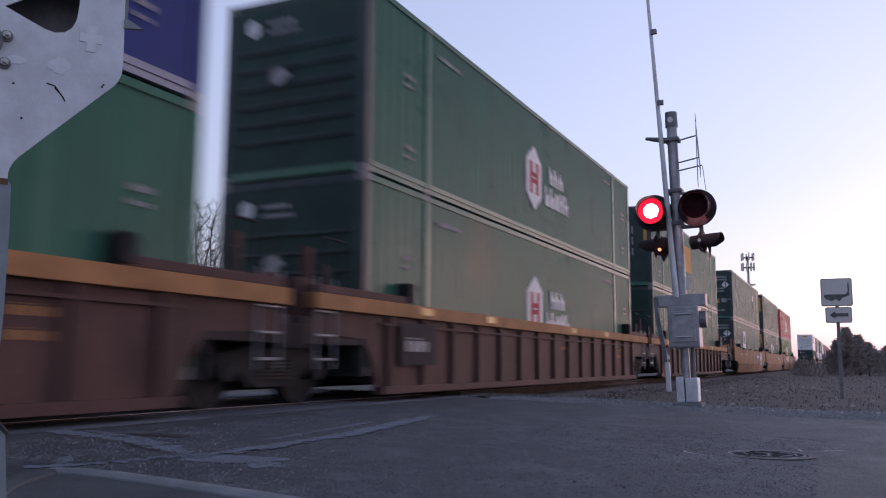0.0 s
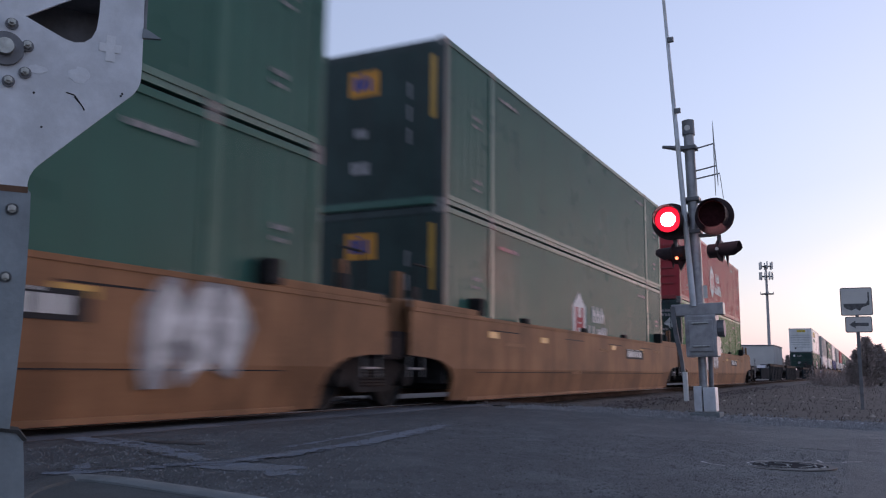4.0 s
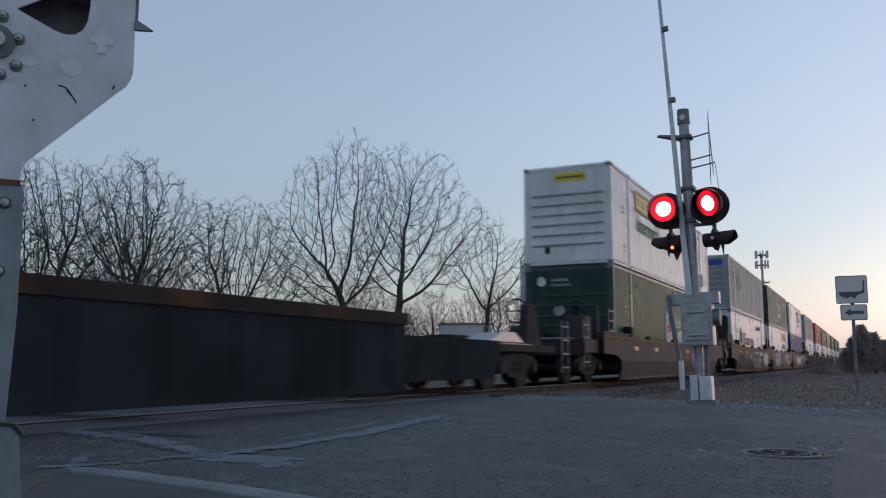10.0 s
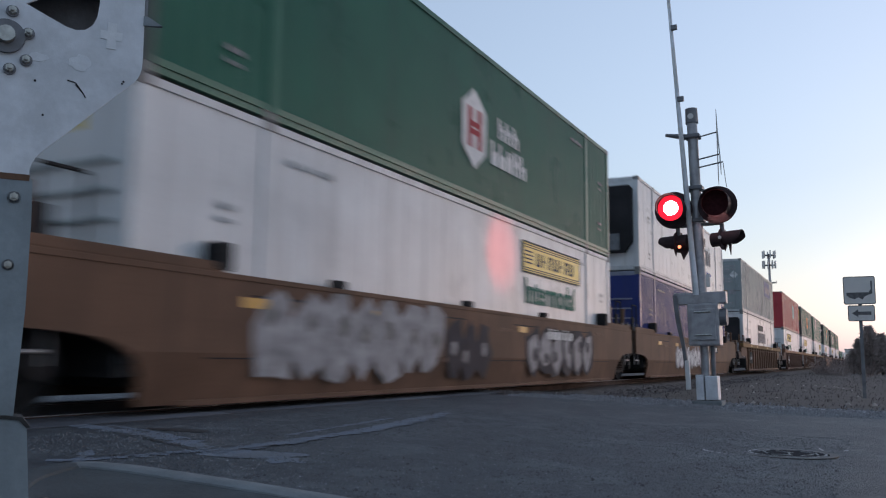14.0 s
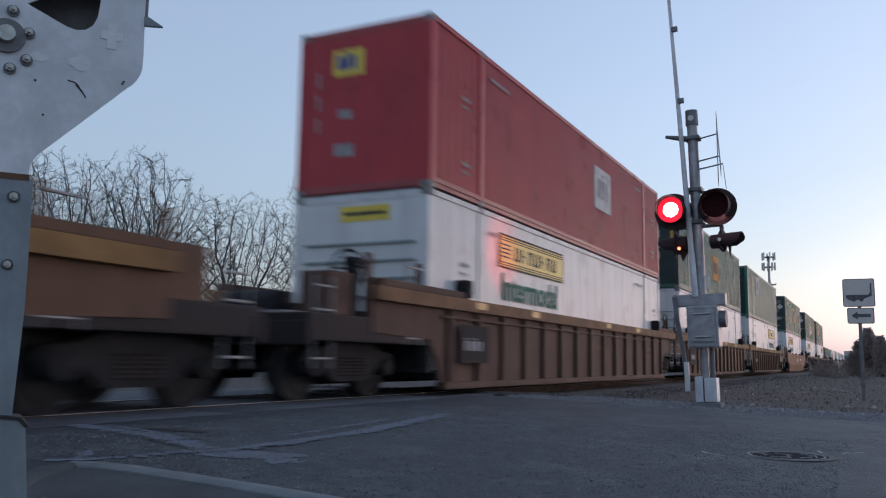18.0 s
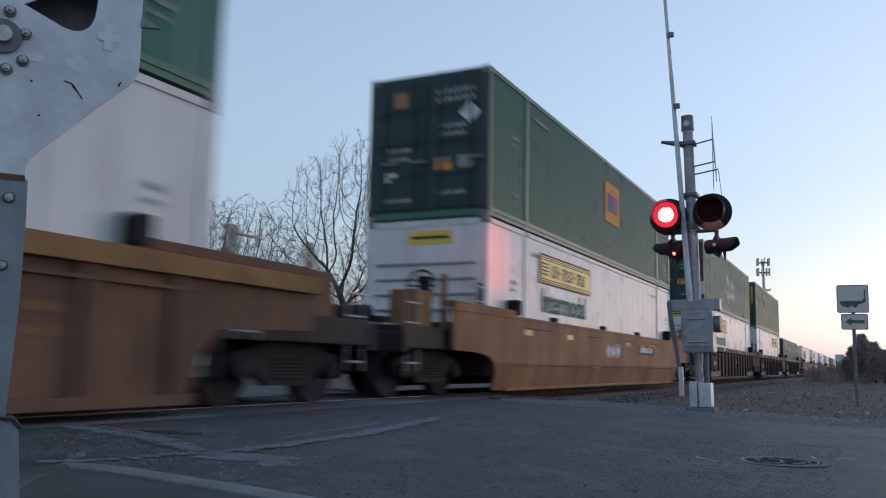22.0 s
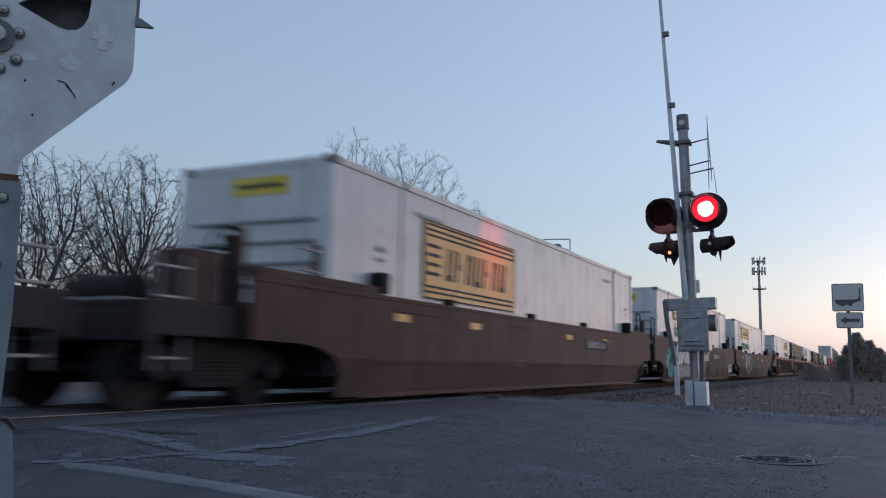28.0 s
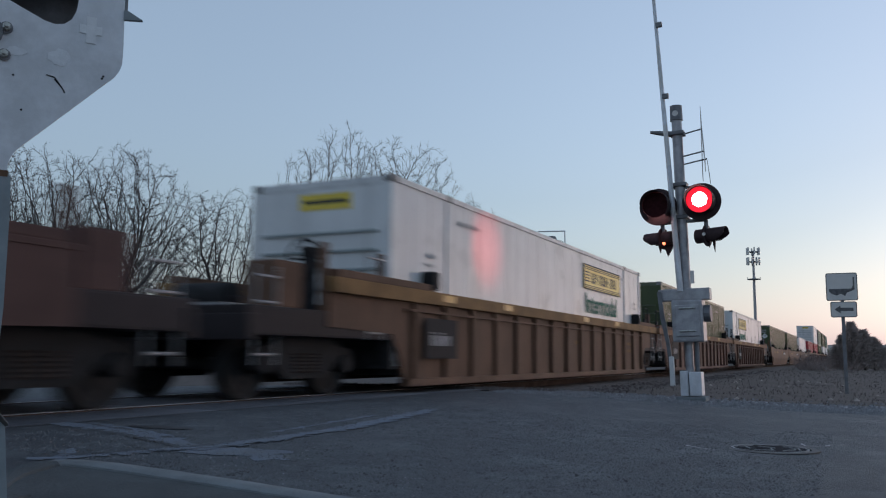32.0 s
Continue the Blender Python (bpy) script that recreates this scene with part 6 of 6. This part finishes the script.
face = part("bracket_plate", holed(outline, hole, -0.005, 0.005), "galv", near, "pale galvanised plate with a cut-out")
part("plate_flange", box(B(), 0.352, 0.362, -0.004, 0.09, 1.70, 2.05, 0.002), "galv_dark", near)
part("hook", slab(B(), [(0.35, 1.702), (0.366, 1.7), (0.412, 1.676), (0.35, 1.668)], -0.012, 0.004), "galv_post", near)
part("rear_plate", slab(B(), [(-0.3, 1.62), (0.23, 1.56), (0.3, 1.7), (0.3, 2.05), (-0.3, 2.05)], 0.16, 0.17), "galv_dark", near)
part("inner_web", box(B(), -0.05, 0.3, 0.005, 0.16, 1.79, 1.80), "galv_dark", near)
post = part("post", slab(B(), [(-0.30, 1.102), (0.034, 1.102), (0.045, 1.09), (0.05, 0.96), (0.052, 0.68), (0.04, 0.33), (-0.30, 0.33)], -0.012, 0.09), "galv_post", near, "dull grey galvanised post")
part("rust_seam", box(B(), -0.3, 0.036, -0.0135, -0.0115, 1.088, 1.108), "w_brown", near)
base = part("base", slab(B(), [(-0.3, 0.35), (0.02, 0.35), (0.06, 0.345), (0.08, 0.32), (0.10, 0.1), (0.11, -0.2), (-0.3, -0.2)], -0.03, 0.12), "galv_post", near, "dull dark grey base casing")
part("gasket", slab(B(), [(-0.3, 0.358), (0.02, 0.358), (0.066, 0.352), (0.09, 0.322), (0.08, 0.318), (0.058, 0.342), (0.02, 0.348), (-0.3, 0.348)], -0.034, 0.125), "rubber", near)


def bolt(x, z, r, parent):
    w = part("washer", tube(B(), (0, 0, 0), (0, -0.006, 0), r, n=20), "galv_dark", parent, at=pose(x, -0.006, z), smooth=True)
    part("nut", tube(B(), (0, -0.006, 0), (0, -0.022, 0), r * 0.66, n=6), "bolt", w)
    part("stud", tube(B(), (0, -0.02, 0), (0, -0.034, 0), r * 0.36, n=12), "bolt", w, smooth=True)


for x, z in ((0.001, 1.571), (0.0, 1.481), (-0.049, 1.637), (-0.045, 1.445), (-0.11, 1.645)):
    bolt(x, z, 0.019, near)
part("hub", tube(B(), (0, -0.004, 0), (0, -0.02, 0), 0.055, n=28), "galv_dark", near, "round hub plate", pose(-0.062, 0, 1.55), smooth=True)
part("hub_shaft", tube(B(), (0, -0.02, 0), (0, -0.045, 0), 0.026, n=20), "bolt", near, at=pose(-0.062, 0, 1.55), smooth=True)
bolt(-0.004, 1.032, 0.02, post)
bolt(-0.006, 0.818, 0.018, post)
bm = B()
box(bm, 0.215, 0.285, -0.0075, -0.005, 1.598, 1.628)
box(bm, 0.236, 0.266, -0.0078, -0.005, 1.566, 1.658)
part("chalk_cross", bm, "chalk", near, "faint white painted cross")


def smear(cx, cz, rx, rz, seed):
    r = random.Random(seed)
    pts = []
    for i in range(18):
        a = i / 18 * math.tau
        q = r.uniform(0.75, 1.1)
        pts.append((cx + rx * q * math.cos(a), cz + rz * q * math.sin(a)))
    return slab(B(), pts, -0.0065, -0.005)


part("scuff", smear(0.16, 1.50, 0.035, 0.03, 5), "scuff", near)
part("scuff", smear(0.035, 1.50, 0.03, 0.016, 6), "scuff", near)
bm = B()
for a, b in (((0.125, 1.437), (0.15, 1.432)), ((0.15, 1.432), (0.178, 1.395)), ((0.178, 1.395), (0.183, 1.385)), ((0.15, 1.426), (0.17, 1.405))):
    tube(bm, (a[0], -0.006, a[1]), (b[0], -0.006, b[1]), 0.0022, n=5)
for x, z in ((0.297, 1.46), (0.293, 1.452), (0.06, 1.31), (0.03, 1.42)):
    tube(bm, (x, -0.004, z), (x, -0.007, z), 0.004, n=6)
part("scratch", bm, "bolt_dark", near)


# ---- bare trees ----
def tree_mesh(seed, height, lobes, trunk, count=2600, fine="twig", jitter=0.1):
    """A bare tree whose boughs fork towards points spread through its crown. lobes: (x, y, z, radius, half height)
    in parts of the tree's height. Returns the wood, the twigs and the height."""
    rng = np.random.default_rng(seed)
    size = np.array([q[3] * q[3] * q[4] for q in lobes])
    aim = []
    for q, share in zip(lobes, size / size.sum()):
        n = int(count * share)
        d = rng.normal(size=(n, 3))
        d /= np.linalg.norm(d, axis=1)[:, None]
        aim.append(np.array(q[:3]) + d * rng.random(n)[:, None] ** 0.42 * np.array((q[3], q[3], q[4])))
    aim = np.concatenate(aim) * height
    aim = aim[aim[:, 2] > 0.08 * height]
    step, kill, sight = 0.021 * height, 0.029 * height, 0.26 * height
    nodes, parent, way = [np.array((0.0, 0.0, -0.3))], [-1], [np.array((0.0, 0.0, 1.0))]
    lean = rng.normal(0, 0.05, 2)
    while nodes[-1][2] < trunk * height:
        way.append(np.array((lean[0], lean[1], 1.0)))
        nodes.append(nodes[-1] + way[-1] * step)
        parent.append(len(nodes) - 2)
    near = np.full(len(aim), np.inf)
    who = np.zeros(len(aim), int)
    for i, q in enumerate(nodes):
        d = np.linalg.norm(aim - q, axis=1)
        who, near = np.where(d < near, i, who), np.minimum(d, near)
    forks = [0] * 60000
    for _ in range(110):
        if not len(aim):
            break
        spent = np.array([forks[i] > 2 for i in who])
        aim, who, near = aim[~spent], who[~spent], near[~spent]
        if not len(aim):
            break
        live = near < max(sight, near.min() * 1.05)
        grown = []
        for i in np.unique(who[live]):
            mine = aim[live & (who == i)] - nodes[i]
            d = (mine / np.linalg.norm(mine, axis=1)[:, None]).mean(axis=0) + 0.6 * way[i] + rng.normal(0, jitter, 3)
            d /= np.linalg.norm(d)
            nodes.append(nodes[i] + d * step)
            parent.append(i)
            forks[i] += 1
            way.append(d)
            grown.append(len(nodes) - 1)
        for i in grown:
            d = np.linalg.norm(aim - nodes[i], axis=1)
            closer = d < near
            who[closer], near[closer] = i, d[closer]
        keep = near > kill
        aim, who, near = aim[keep], who[keep], near[keep]
    tips = np.ones(len(nodes)) * 0.0038 ** 1.95
    for i in range(len(nodes) - 1, 0, -1):
        tips[parent[i]] += tips[i]
    rad = tips ** (1 / 1.95)
    wood, twig = ([], []), ([], [])

    def limb(store, a, b, ra, rb, n):
        vs, fs = store
        a, b = Vector(a), Vector(b)
        d = (b - a).normalized()
        u = d.orthogonal().normalized()
        v = d.cross(u)
        o = len(vs)
        for p, rr in ((a, ra), (b, rb)):
            for i in range(n):
                q = i / n * math.tau
                vs.append(p + u * rr * math.cos(q) + v * rr * math.sin(q))
        fs.extend((o + i, o + (i + 1) % n, o + n + (i + 1) % n, o + n + i) for i in range(n))

    for i in range(1, len(nodes)):
        k = rad[i]
        limb(wood if k > 0.03 else twig, nodes[parent[i]], nodes[i], min(rad[parent[i]], k * 1.35), k, 8 if k > 0.08 else 5 if k > 0.03 else 3)
        if k < 0.02:
            for _ in range(3):
                d = way[i] + rng.normal(0, 0.5, 3)
                d /= np.linalg.norm(d)
                mid = nodes[i] + d * rng.uniform(0.008, 0.018) * height
                limb(twig, nodes[i], mid, 0.0055, 0.0045, 3)
                d = d + rng.normal(0, 0.3, 3)
                limb(twig, mid, mid + d * rng.uniform(0.005, 0.012) * height, 0.0045, 0.003, 3)
    out = []
    for (vs, fs), m in ((wood, "bark" if fine == "twig" else fine), (twig, fine)):
        me = bpy.data.meshes.new("tree")
        me.from_pydata(vs, [], fs)
        me.materials.append(M[m])
        for q in me.polygons:
            q.use_smooth = True
        out.append(me)
    return out, sorted(v.z for v in twig[0])[int(len(twig[0]) * 0.99)]


def bare_tree(x, y, height, kind, turn=0, squash=1.0, label="tall bare deciduous tree with a fan of fine twigs"):
    (wood, twig), top = KINDS[kind]
    k = height / top
    t = thing("bare_tree", label, "tree", "bare trees behind the track", Matrix.Translation((x, y, -0.35)) @ pose(0, 0, 0, 0, 0, turn) @ Matrix.Diagonal((k * squash, k * squash, k, 1)))
    piece("trunk", wood, t)
    piece("crown", twig, t)
    return t


KINDS = {
    "tall": tree_mesh(11, 12, ((-0.03, 0, 0.74, 0.17, 0.24), (0.12, 0.08, 0.78, 0.15, 0.2), (0.29, 0, 0.62, 0.13, 0.14), (-0.12, -0.1, 0.52, 0.14, 0.2), (0.12, -0.08, 0.5, 0.17, 0.2)), 0.15, 3800),
    "fan": tree_mesh(17, 12, ((-0.28, 0, 0.5, 0.15, 0.2), (-0.19, 0.08, 0.74, 0.14, 0.19), (-0.02, -0.05, 0.8, 0.15, 0.19), (0.1, 0.05, 0.6, 0.15, 0.25), (-0.1, -0.1, 0.42, 0.22, 0.18)), 0.12, 3800),
    "wide": tree_mesh(23, 10, ((-0.3, 0, 0.48, 0.28, 0.3), (0.3, 0, 0.48, 0.28, 0.3), (0.0, 0.15, 0.64, 0.3, 0.33), (0.05, -0.2, 0.6, 0.3, 0.33)), 0.13, 3400, jitter=0.17),
    "round": tree_mesh(37, 9, ((0, 0, 0.6, 0.36, 0.38), (-0.28, 0, 0.42, 0.24, 0.24), (0.28, 0.1, 0.44, 0.24, 0.24)), 0.14, 3000, jitter=0.15),
    "slim": tree_mesh(41, 9, ((0.0, 0, 0.74, 0.13, 0.24), (0.21, 0.05, 0.72, 0.13, 0.15), (-0.2, 0, 0.7, 0.13, 0.16), (0.02, -0.05, 0.5, 0.2, 0.14)), 0.26, 1500),
    "shrub": tree_mesh(53, 5, ((0, 0, 0.5, 0.45, 0.45), (0.3, 0, 0.35, 0.3, 0.25)), 0.05, 1100, "brush"),
}
for x, y, h, kind, turn, sq in (
        (38.0, 24.2, 12.5, "fan", -63, 1.0), (38.9, 21.9, 12.3, "tall", -63, 1.0), (49.8, 21.5, 9.7, "slim", -63, 1.0), (28.6, 30.8, 10.1, "wide", -63, 0.85),
        (25.6, 33.3, 9.9, "round", 120, 1.0), (32.8, 27.9, 8.7, "round", -63, 1.0), (22.5, 35.0, 10.0, "wide", 200, 0.9), (30.4, 32.5, 8.4, "round", 200, 0.9),
        (18.5, 37.0, 10.0, "round", 300, 0.9), (45.0, 28.5, 6.0, "round", 20, 1.0)):
    bare_tree(x, y, h, kind, turn, sq)
for x, y, h, kind, turn in ((88, 37, 9.5, "slim", 0), (84, 38, 8, "round", 90), (92, 34, 9, "wide", 30), (97, 30, 9.5, "round", 60), (104, 26, 9.5, "wide", 140),
                            (100, 33, 10, "slim", 50), (78, 40, 8, "round", 10), (72, 42, 7.5, "wide", 70), (110, 22, 9, "round", 220), (64, 44, 7, "wide", 10),
                            (68, 37, 4.5, "slim", 10), (58, 40, 5, "shrub", 140), (50, 38, 5, "shrub", 190), (48, 44, 6, "round", 33), (40, 46, 6.5, "wide", 250)):
    bare_tree(x, y, h, kind, turn, 1.0, "small bare tree far behind the track")
for x, y, h, turn in ((54, 1.6, 1.0, 0), (58, 2.4, 1.2, 60), (52, 0.2, 0.8, 120), (60, 2.8, 1.2, 200), (51, -2.4, 0.9, 80), (64, 3.0, 1.5, 150)):
    t = bare_tree(x, y, h, "shrub", turn, 1.5, "low brown leafless brush beside the track")


def conifer(x, y, h, seed, wide=0.34):
    r = random.Random(seed)
    t = thing("conifer", "dark dense evergreen tree", "tree", "evergreens by the track", pose(x, y, -0.2))
    part("trunk", tube(B(), (0, 0, 0), (0, 0, h * 0.95), h * 0.03, 0.02, 8), "bark", t)
    vs, fs = [], []
    for i in range(1500):
        q = r.random() ** 0.8
        z = h * (0.04 + 0.96 * q)
        rad = h * wide * (1 - q) ** 0.75 * math.sqrt(r.random()) * r.uniform(0.75, 1.15) + 0.03
        a = r.uniform(0, math.tau)
        c = Vector((rad * math.cos(a), rad * math.sin(a), z + r.uniform(-0.1, 0.1)))
        s = h * r.uniform(0.02, 0.05)
        d = Vector((math.cos(a), math.sin(a), r.uniform(0.1, 0.9))).normalized() * s * 2.2
        u = d.orthogonal().normalized() * s * 0.5
        v = d.cross(u).normalized() * s * 0.5
        o = len(vs)
        vs += [c + u, c - u, c + v, c - v, c + d]
        fs += [(o, o + 2, o + 4), (o + 2, o + 1, o + 4), (o + 1, o + 3, o + 4), (o + 3, o, o + 4)]
    me = bpy.data.meshes.new("crown")
    me.from_pydata(vs, [], fs)
    me.materials.append(M["needle"])
    piece("crown", me, t)


for x, y, h, s, w in ((64.9, 0.15, 3.2, 1, 0.42), (65.4, -0.6, 2.7, 2, 0.55), (64.8, 0.75, 2.35, 3, 0.45), (65.8, -1.2, 2.2, 4, 0.7), (64.4, 1.15, 1.6, 9, 0.7), (66.0, -2.4, 2.0, 10, 0.8),
                      (66.4, -3.6, 1.9, 11, 0.9), (195, 15.5, 4.6, 5, 0.3), (193, 16.8, 4.2, 6, 0.35), (198, 14.2, 5.2, 7, 0.28), (67, -5.2, 2.0, 8, 0.9)):
    conifer(x, y, h, s, w)

# dead weeds on the verge beyond the road
vs, fs = [], []
rw = random.Random(9)
for _ in range(6500):
    x = ROAD1 + 1.6 + 60 * rw.random() ** 1.6
    y = rw.uniform(-9, YC - 3.3)
    h = rw.uniform(0.015, 0.06) * (2.2 if rw.random() < 0.03 else 1)
    for k in range(3):
        a = rw.uniform(0, math.tau)
        bend = Vector((math.cos(a), math.sin(a), 0)) * h * rw.uniform(0.2, 0.8)
        side = Vector((-math.sin(a), math.cos(a), 0)) * 0.0035 * (1 + x / 40)
        o = len(vs)
        p = Vector((x, y, ground_z(x, y) - 0.03))
        vs += [p - side, p + side, p + bend + Vector((0, 0, h))]
        fs.append((o, o + 1, o + 2))
me = bpy.data.meshes.new("weeds")
me.from_pydata(vs, [], fs)
me.materials.append(M["weed"])
tagged(new("weeds", me), "dry brown weeds and dead grass", "grass", kind="stuff")

# ---- silos and far buildings ----
def silo(x, y, h, r, seed):
    s = thing("silo", "tall pale metal silo with a railed filter on top", "silo", "silos behind the trees", pose(x, y, -0.3))
    n = 36
    shell = part("shell", tube(B(), (0, 0, 0), (0, 0, h), r, n=n), "silo", s, smooth=True)
    for k in range(1, 9):
        part("band", tube(B(), (0, 0, h * k / 9 - 0.05), (0, 0, h * k / 9 + 0.05), r + 0.03, n=n), "silo", shell, smooth=True)
    part("roof", tube(B(), (0, 0, h), (0, 0, h + 0.35), r, r * 0.4, n), "silo", s)
    bm = B()
    for k in range(16):
        a = k / 16 * math.tau
        b2 = (k + 1) / 16 * math.tau
        p, q = Vector((r * math.cos(a), r * math.sin(a), h)), Vector((r * math.cos(b2), r * math.sin(b2), h))
        tube(bm, p, p + Vector((0, 0, 1.05)), 0.04, n=5)
        for z in (0.55, 1.05):
            tube(bm, p + Vector((0, 0, z)), q + Vector((0, 0, z)), 0.035, n=5)
    part("guard_rail", bm, "galv_dark", s)
    f = part("filter_unit", tube(B(), (0, 0, h + 1.1), (0, 0, h + 3.0), 0.66, n=20), "silo", s, "round dust filter", smooth=True)
    part("cap", tube(B(), (0, 0, h + 3.0), (0, 0, h + 3.4), 0.7, 0.45, 20), "galv_dark", f)
    part("hopper", tube(B(), (0, 0, h + 0.2), (0, 0, h + 1.1), 0.3, 0.66, 16), "galv_dark", f)
    bm = B()
    for k in range(10):
        a, b2 = k / 10 * math.tau, (k + 1) / 10 * math.tau
        p, q = Vector((1.5 * math.cos(a), 1.5 * math.sin(a), h + 1.6)), Vector((1.5 * math.cos(b2), 1.5 * math.sin(b2), h + 1.6))
        tube(bm, p, p + Vector((0, 0, 1.05)), 0.04, n=5)
        tube(bm, p, q, 0.06, n=5)
        tube(bm, p + Vector((0, 0, 1.05)), q + Vector((0, 0, 1.05)), 0.04, n=5)
        if k % 3 == 0:
            tube(bm, p, p - Vector((0, 0, 1.6)), 0.05, n=5)
    part("catwalk", bm, "galv_dark", s)
    return s


silo(107.8, 40.0, 13.9, 1.78, 1)
silo(109.4, 36.7, 13.9, 1.78, 2)
pipe = thing("fill_pipe", "thin steel fill pipe looping over the silos", "pipe", at=pose(108.6, 38.3, -0.3))
bm = B()
for a, b in (((0.0, 0.3, 16.5), (0.3, 0.2, 18.0)), ((0.3, 0.2, 18.0), (1.2, -3.3, 18.0)), ((1.2, -3.3, 18.0), (1.3, -3.4, 0)), ((-0.6, 1.4, 17.4), (0.3, 0.0, 17.2)), ((0, 0, 0), (0, 0, 14))):
    tube(bm, a, b, 0.09, n=8)
part("pipe", bm, "galv", pipe)
bm = B()
for i in range(40):
    tube(bm, (-0.3, -0.25, i * 0.34), (-0.3, 0.25, i * 0.34), 0.03, n=4)
for y in (-0.25, 0.25):
    tube(bm, (-0.3, y, 0), (-0.3, y, 14.5), 0.04, n=5)
part("ladder", bm, "galv_dark", pipe)


def building(x, y, w, d, h, wall, label, turn=0, windows=(), parapet=0.2):
    b = thing("building", label, "building", at=pose(x, y, -0.35, 0, 0, turn))
    part("wall", box(B(), -d / 2, d / 2, -w / 2, w / 2, 0, h), wall, b)
    part("roof", box(B(), -d / 2 - 0.1, d / 2 + 0.1, -w / 2 - 0.1, w / 2 + 0.1, h, h + parapet), "galv_dark", b, "flat roof with a dark edge")
    for y0, z0, ww, hh in windows:
        wd = part("window", box(B(), -d / 2 - 0.03, -d / 2 + 0.1, y0, y0 + ww, z0, z0 + hh), "far_glass", b)
        part("frame", box(B(), -d / 2 - 0.06, -d / 2 - 0.02, y0 - 0.06, y0 + ww + 0.06, z0 - 0.08, z0), "far_wall", wd)
    return b


building(99.5, 24.8, 3.0, 3.0, 8.9, "far_brick", "plain concrete tower building behind trees")
building(102.5, 22.6, 1.8, 3.0, 7.6, "far_wall", "pale narrow tower annex behind trees")
w = building(150, 18.9, 11.0, 14, 5.3, "far_wall", "low pale warehouse with a lit wall lamp", windows=((-4.6, 1.0, 1.2, 1.4), (1.4, 1.0, 1.2, 1.4)))
part("wall_lamp", box(B(), -7.12, -7.0, -1.4, -0.6, 3.0, 3.3, 0.03), "wall_light", w, "lit white wall lamp")
building(62, 43.5, 12, 10, 3.9, "far_wall", "low white shed with a bright roof behind trees", 33, windows=((-3.5, 1, 1.4, 1.2), (1.5, 1, 1.4, 1.2)))
building(78, 36.5, 5, 6, 4.5, "far_wall", "low pale shed behind trees", 28)
building(330, -22, 60, 40, 5.5, "far_wall", "long low grey warehouse far off", windows=((-20, 1, 3, 2), (-10, 1, 3, 2), (0, 1, 3, 2), (10, 1, 3, 2)))

cell = thing("cell_tower", "slim grey mobile phone mast with antenna rings", "mast", at=pose(264.4, 25.9, -0.4))
part("pole", tube(B(), (0, 0, 0), (0, 0, 33.0), 0.55, 0.3, 14), "zinc_pole", cell, smooth=True)
for z, n in ((32.6, 6), (29.6, 9), (24.4, 4)):
    ring = part("antenna_ring", tube(B(), (0, 0, z - 0.1), (0, 0, z + 0.1), 1.5 if n > 4 else 1.9, n=16), "galv_dark", cell)
    for i in range(n):
        a = i / n * math.tau + 0.3
        part("antenna", box(B(), -0.22, 0.22, -0.15, 0.15, -1.1, 1.1) if n > 4 else box(B(), -0.1, 0.1, -0.1, 0.1, -0.4, 0.4), "sign", ring,
             at=pose(1.8 * math.cos(a), 1.8 * math.sin(a), z + 0.2, 0, 0, math.degrees(a)))


# ---- what moves ----
def motions():
    keys = [4 * i for i in range(9)]
    for ob, x, y, z in MOVING:
        walk(ob, [(t, pose(x - run(t), y, z)) for t in keys])
    for ob, x, s in WHEELS:
        if x > 525 or x < -3:
            continue
        spans = [f / FPS for f in range(0, 32 * FPS + 1) if -2 < x - run(f / FPS) < 34]
        rows = [] if spans and spans[0] == 0 else [(0.0, pose(s, 0, 0.425))]
        a0 = run(spans[0]) if spans else 0
        for t in spans:
            rows.append((t, pose(s, 0, 0.425, 0, -math.degrees((run(t) - a0) / 0.425) % 360 - 360, 0)))
        if rows[-1][0] < 32:
            rows.append((32.0, rows[-1][1]))
        walk(ob, rows)
    half, first = 0.6507, 14.535 - 23 * 0.6507
    for lens, side in LENSES:
        on = (int(-first // half) % 2 == 1) == (side == "R")
        angle = 0.0 if on else 180.0
        rows = [(0.0, pose(-0.215, 0, 0, 0, 0, angle))]
        for k in range(1, 52):
            change = first + k * half
            if not 0.2 < change < 31.7:
                continue
            on = (k % 2 == 1) == (side == "R")
            f = round(change * FPS) + (-2 if on else 0)     # a lamp lights before the other has gone dark
            for q in (0, 60, 120, 180):
                rows.append(((f + q / 60) / FPS, pose(-0.215, 0, 0, 0, 0, angle + q)))
            angle += 180
        rows.append((32.0, pose(-0.215, 0, 0, 0, 0, angle)))
        walk(lens, rows)


motions()
